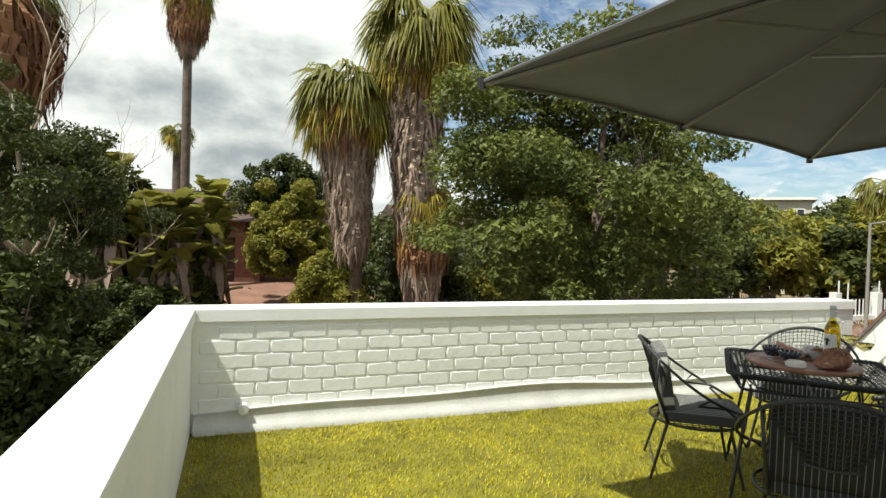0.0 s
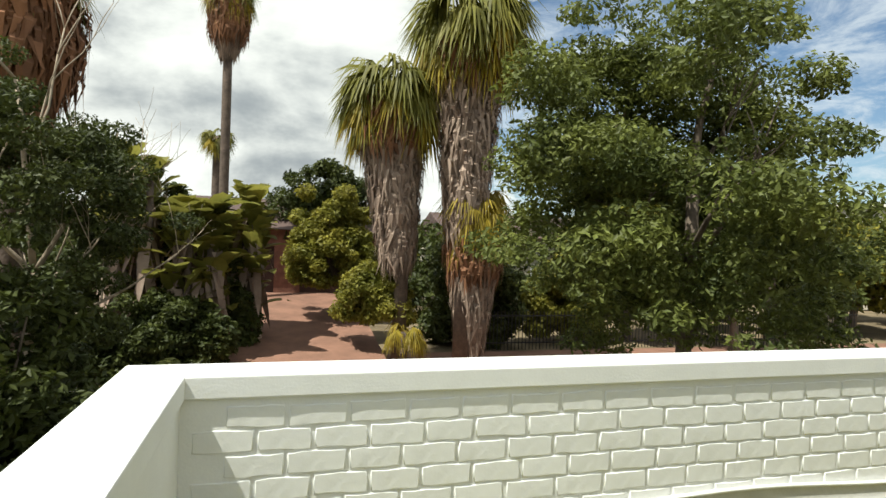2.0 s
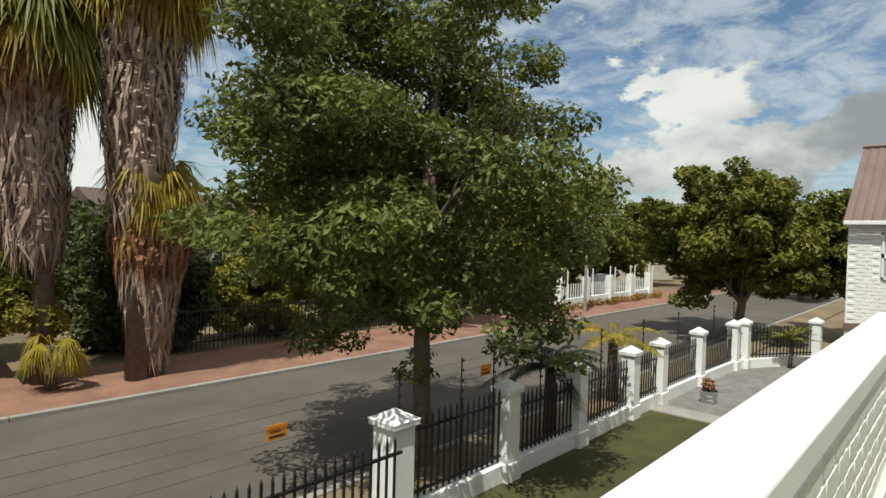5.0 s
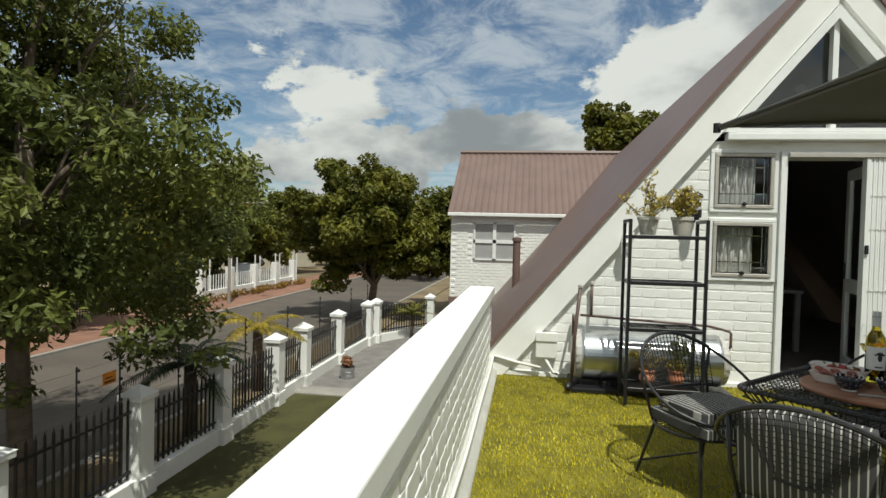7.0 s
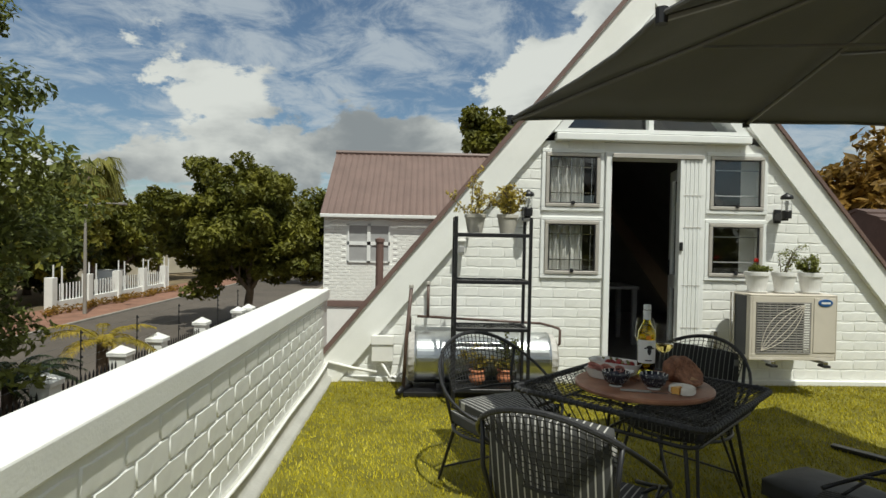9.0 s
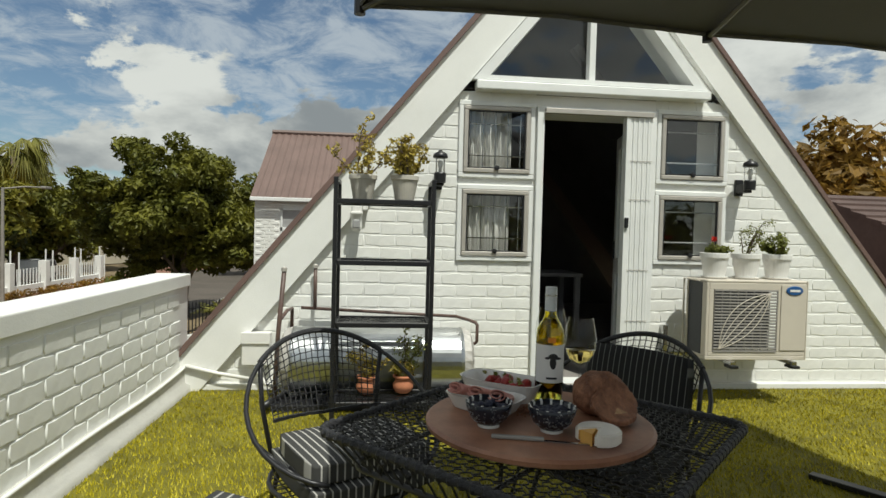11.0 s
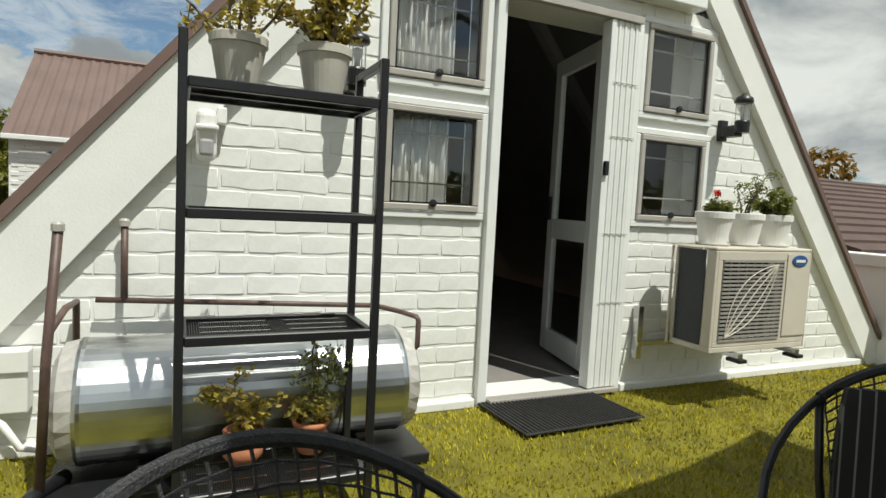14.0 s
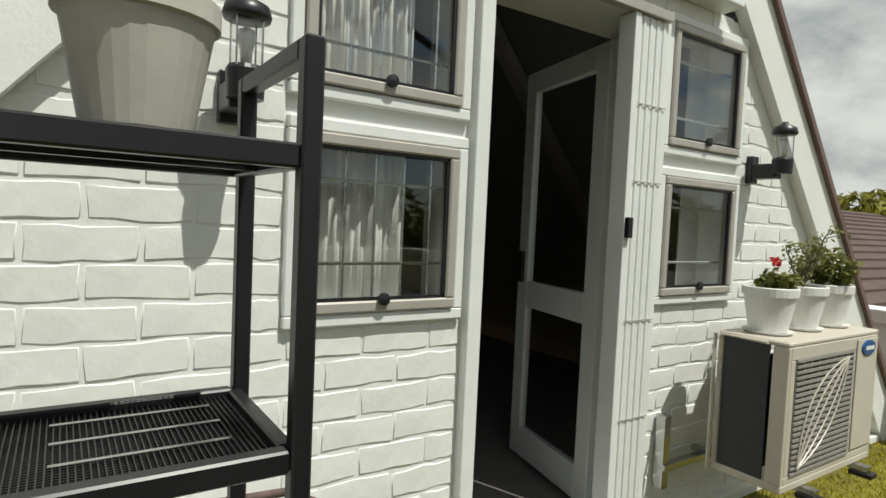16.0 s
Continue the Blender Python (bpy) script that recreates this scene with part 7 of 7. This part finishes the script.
def far_house(x, y, w, d, h, rot, wall, roof, label, rows, cols, rh=2.0, courses=0):
    e = empty("house", pose(x, y, G, 0, 0, rot), label, "house")
    part("wall", box(-w / 2, w / 2, -d / 2, d / 2, 0, h), wall, e)
    part("roof", prism([(-d / 2 - 0.4, h), (0, h + rh), (d / 2 + 0.4, h)], "x", -w / 2 - 0.4, w / 2 + 0.4), roof, e)
    for k in range(courses):
        for sg in (-1, 1):
            u0, u1 = k / courses, (k + 1) / courses
            y0, y1 = sg * (d / 2 + 0.45) * (1 - u0), sg * (d / 2 + 0.45) * (1 - u1)
            z0, z1 = h - 0.02 + rh * u0, h - 0.02 + rh * u1
            part("tile_course", prism([(y0, z0), (y0, z0 + 0.1), (y1, z1 + 0.06), (y1, z1)], "x", -w / 2 - 0.42, w / 2 + 0.42), roof, e)
    for r in range(rows):
        for c in range(cols):
            cx = -w / 2 + w * (c + 0.5) / cols
            z = h * (r + 0.5) / rows
            wn_ = part("window", box(cx - 0.6, cx + 0.6, -d / 2 - 0.06, -d / 2 - 0.001, z - 0.5, z + 0.6), M_TRIM, e)
            part("pane", box(cx - 0.52, cx - 0.04, -d / 2 - 0.075, -d / 2 - 0.061, z - 0.42, z + 0.52), M_FIN, wn_)
            part("pane", box(cx + 0.04, cx + 0.52, -d / 2 - 0.075, -d / 2 - 0.061, z - 0.42, z + 0.52), M_FIN, wn_)
    return e


far_house(40, 36, 6.5, 8, 8.0, -48, M_PLAST, M_PLAST, "cream plastered three-storey house with a flat roof beyond the trees", 3, 3, 0.5)
far_house(12.5, 36, 16, 8, 4.6, 0, M_PLAST, M_TILE, "pale low house behind the street trees", 1, 4, 1.6)
far_house(52, 30, 14, 8, 4.4, -30, M_PLAST, M_TILE, "distant low cream house along the street", 1, 4, 1.4)
far_house(6.2, -16.2, 12, 9, 2.9, 90, M_FACE, M_TILE, "neighbour's house with a brown tiled roof", 1, 3, 1.8, 15)
wf = empty("boundary_wall", pose(23.5, 17.2, G), "white boundary wall with pillars and palings across the road", "wall", kind="structure")
for k in range(5):
    part("pillar", box(k * 3.1 - 0.2, k * 3.1 + 0.2, -0.2, 0.2, 0, 1.7, 0.01), M_PAINT, wf)
    if k < 4:
        part("base_wall", box(k * 3.1 + 0.2, k * 3.1 + 2.9, -0.1, 0.1, 0, 0.5, 0.01), M_PAINT, wf)
        for j in range(9):
            x = k * 3.1 + 0.4 + 0.28 * j
            part("paling", box(x, x + 0.05, -0.02, 0.02, 0.5, 1.35), M_TRIM, wf)
    part("palisade", tube([(k * 3.1 + 0.5, 0.2, 0), (k * 3.1 + 0.5, 0.2, 2.3)], 0.04, 6), M_TRIM, wf)
    part("palisade", tube([(k * 3.1 + 1.2, 0.2, 0), (k * 3.1 + 1.2, 0.2, 2.2)], 0.04, 6), M_TRIM, wf)
hedge = []
for k in range(26):
    hedge.append((22 + k * 0.55, 16.4 + 0.2 * math.sin(k), G + 0.2, 0.28))
he = empty("hedge", pose(0, 0, 0), "low orange-brown hedge before the white wall", "hedge")
leaf_cloud("foliage", hedge, 60, 0.09, L_OLIVE, 411, he)


def car(x, y, rot):
    e = empty("car", pose(x, y, G, 0, 0, rot), "white parked hatchback behind the boundary wall", "car")
    b = bmesh.new()
    prism([(-2.0, 0.3), (-2.05, 0.75), (-1.9, 0.95), (-1.0, 1.05), (-0.5, 1.45), (1.2, 1.5), (1.85, 1.0), (2.0, 0.9), (2.02, 0.35)], "y", -0.82, 0.82, b)
    bmesh.ops.bevel(b, geom=list(b.edges), offset=0.07, segments=2, affect="EDGES")
    part("body", b, M_CARW, e)
    for s in (-1, 1):
        part("window", prism([(-0.85, 1.06), (-0.42, 1.38), (1.05, 1.42), (1.5, 1.06)], "y", s * 0.825, s * 0.835), M_FIN, e)
        for wx in (-1.25, 1.25):
            w_ = part("wheel", lathe([(0.12, -0.1), (0.31, -0.1), (0.33, -0.06), (0.33, 0.06), (0.31, 0.1), (0.12, 0.1)], 20, m=pose(wx, s * 0.75, 0.33, 90, 0, 0)), M_BLACK, e)
            part("rim", lathe([(0, -0.09), (0.2, -0.09), (0.2, 0.09), (0, 0.09)], 14, m=pose(wx, s * 0.755, 0.33, 90, 0, 0)), M_STEEL, w_)
    return e


car(33.5, 19.9, 12)
# far woods that close the view
rngw = random.Random(77)
wood = []
for k in range(900):
    a = rngw.uniform(0, 2 * math.pi)
    r = rngw.uniform(58, 105)
    x, y = 5 + r * math.cos(a), r * math.sin(a)
    if y < 16 and abs(a) < 0.30:
        continue
    wood.append((x, y, G + rngw.uniform(0.5, 6.5), rngw.uniform(1.6, 3.2)))
tagged(leaf_cloud("far_woods", wood, 70, 0.75, L_TREE2, 420), "hazy band of distant green trees on the horizon", "trees", kind="stuff")
low = [(rngw.uniform(-22, 22), rngw.uniform(27, 38), G + rngw.uniform(0.5, 5.0), rngw.uniform(0.9, 1.7)) for k in range(260)]
low = [p for p in low if not (-12 < p[0] < 1 and p[1] < 34)]
tagged(leaf_cloud("garden_thicket", low, 110, 0.24, L_DARK, 421), "dense dark thicket behind the gardens across the street", "thicket", kind="stuff")


# ---- painted bricks ----
def brick_meshes(w, h, d, count, seed, material, rough=1.0, joint=0.022):
    """A few uneven bricks, face towards -x, that all the courses share."""
    out = []
    rng = random.Random(seed)
    for k in range(count):
        v, f = [], []
        nu, nv = 5, 3
        for j in range(nv):
            for i in range(nu):
                y = (i / (nu - 1) - 0.5) * (w - joint)
                z = (j / (nv - 1) - 0.5) * (h - 0.017)
                edge = i in (0, nu - 1) or j in (0, nv - 1)
                v.append((-d + rng.uniform(-0.0012, 0.001) * rough + (0.001 if edge else 0), y + (rng.uniform(-0.004, 0.004) if edge else 0), z + (rng.uniform(-0.0038, 0.0038) if edge else 0)))
        for j in range(nv - 1):
            for i in range(nu - 1):
                a = j * nu + i
                f.append((a, a + nu, a + nu + 1, a + 1))
        ring = [i for i in range(nu)] + [j * nu + nu - 1 for j in range(1, nv)] + [(nv - 1) * nu + i for i in range(nu - 2, -1, -1)] + [j * nu for j in range(nv - 2, 0, -1)]
        n = len(ring)
        top = len(v)
        v += [v[i] for i in ring]
        base = len(v)
        for i in ring:
            x, y, z = v[i]
            v.append((0.004, math.copysign(min(abs(y) + 0.0075, w / 2), y) if abs(y) > w * 0.3 else y, math.copysign(min(abs(z) + 0.0065, h / 2), z) if abs(z) > h * 0.3 else z))
        for i in range(n):
            j = (i + 1) % n
            f.append((top + i, top + j, base + j, base + i))
        me = bpy.data.meshes.new("brick")
        me.from_pydata(v, [], f)
        me.materials.append(material)
        me.polygons.foreach_set("use_smooth", [True] * len(me.polygons))
        bmn = bmesh.new()
        bmn.from_mesh(me)
        bmesh.ops.recalc_face_normals(bmn, faces=bmn.faces)
        bmn.to_mesh(me)
        bmn.free()
        out.append(me)
    return out


rngb = random.Random(5)
BW, BH = 0.243, 0.099
street_wall = bpy.data.objects["wall_street"]
kit = brick_meshes(BW - 0.004, BH - 0.002, 0.009, 10, 61, M_BRICKP)
for r in range(6):
    zc = 0.725 - 0.1 + 0.055 - BH * r
    x = TX0 + (0.02 if r % 2 else 0.14)
    while x + BW < 0.0:
        w = BW * rngb.uniform(0.92, 1.06)
        o = new("brick", rngb.choice(kit))
        o.parent = street_wall
        o.matrix_world = pose(x + w / 2, 0.016, zc + rngb.uniform(-0.003, 0.003), rngb.uniform(-0.8, 0.8), 0, 90) @ Matrix.Diagonal((1, w / BW, 1, 1))
        x += w

GW, GH = 0.236, 0.0935
kit = brick_meshes(GW - 0.004, GH - 0.001, 0.0062, 14, 62, M_BRICKP, 1.3, 0.012)
OPEN = [(WL1 - 0.002, WL0 + 0.002, W_M1 - 0.0, W_T + 0.002), (WL1 - 0.002, WL0 + 0.002, W_B - 0.002, W_M2 + 0.0), (WR1 - 0.002, WR0 + 0.002, W_M1, W_T + 0.002), (WR1 - 0.002, WR0 + 0.002, W_B - 0.002, W_M2), (D1 - 0.045, D0 + 0.06, 0.0, 2.3)]
spots = []
for r in range(24):
    zc = 0.06 + GH * (r + 0.5)
    half = (AP_Z - 0.45 - zc) / SL
    spans = [(AP_Y - half, AP_Y + half)]
    for a, b, z0, z1 in OPEN:
        if zc + GH * 0.3 > z0 and zc - GH * 0.3 < z1:
            nxt = []
            for s0, s1 in spans:
                if a > s0 + 0.04:
                    nxt.append((s0, min(s1, a)))
                if b < s1 - 0.04:
                    nxt.append((max(s0, b), s1))
            spans = [s for s in nxt if s[1] - s[0] > 0.05]
    for s0, s1 in spans:
        if zc > 2.26:
            continue
        y = math.floor(s0 / GW) * GW - (GW / 2 if r % 2 else 0)
        while y < s1:
            w = GW
            a, b = max(y, s0), min(y + w, s1)
            if b - a > 0.045:
                spots.append(((a + b) / 2, b - a, zc))
            y += w
spots.sort(key=lambda s: (abs(s[0] + 1.9) + 0.4 * abs(s[2] - 1.1)))
rest = []
for k, (y, w, z) in enumerate(spots):
    m = pose(0.014, y, z + rngb.uniform(-0.003, 0.003), rngb.uniform(-0.7, 0.7), 0, 0) @ Matrix.Diagonal((1, w / GW, 1, 1))
    me = rngb.choice(kit)
    if k < 300:
        o = new("brick", me)
        o.parent = gable
        o.matrix_world = m
    else:
        rest.append((me, m))
if rest:
    v, f = [], []
    for me, m in rest:
        b = len(v)
        v += [tuple(m @ q.co) for q in me.vertices]
        f += [tuple(b + i for i in p.vertices) for p in me.polygons]
    o = link_mesh("brickwork", v, f, M_BRICKP, gable, "", True)
    o["kind"] = "stuff"
# courses of the distant wing wall
v, f = [], []
wing_wall = bpy.data.objects["wall_wing"]
for r in range(28):
    zc = -0.4 + 0.087 * r
    for k in range(18):
        y = 1.87 - 0.24 * (k + (0.5 if r % 2 else 0))
        if y > 1.77 or wy1 - 0.14 < y < wy0 + 0.14 and wz0 - 0.05 < zc < wz1 + 0.05:
            continue
        b = len(v)
        e0, e1 = y - 0.115, y + 0.115
        v += [(HX - 0.014, e0 + 0.006, zc - 0.034), (HX - 0.014, e1 - 0.006, zc - 0.034), (HX - 0.014, e1 - 0.006, zc + 0.034), (HX - 0.014, e0 + 0.006, zc + 0.034), (HX + 0.004, e0, zc - 0.042), (HX + 0.004, e1, zc - 0.042), (HX + 0.004, e1, zc + 0.042), (HX + 0.004, e0, zc + 0.042)]
        f += [(b, b + 3, b + 2, b + 1), (b, b + 1, b + 5, b + 4), (b + 1, b + 2, b + 6, b + 5), (b + 2, b + 3, b + 7, b + 6), (b + 3, b, b + 4, b + 7)]
o = link_mesh("brickwork", v, f, M_BRICKP, wing_wall)
o["kind"] = "stuff"
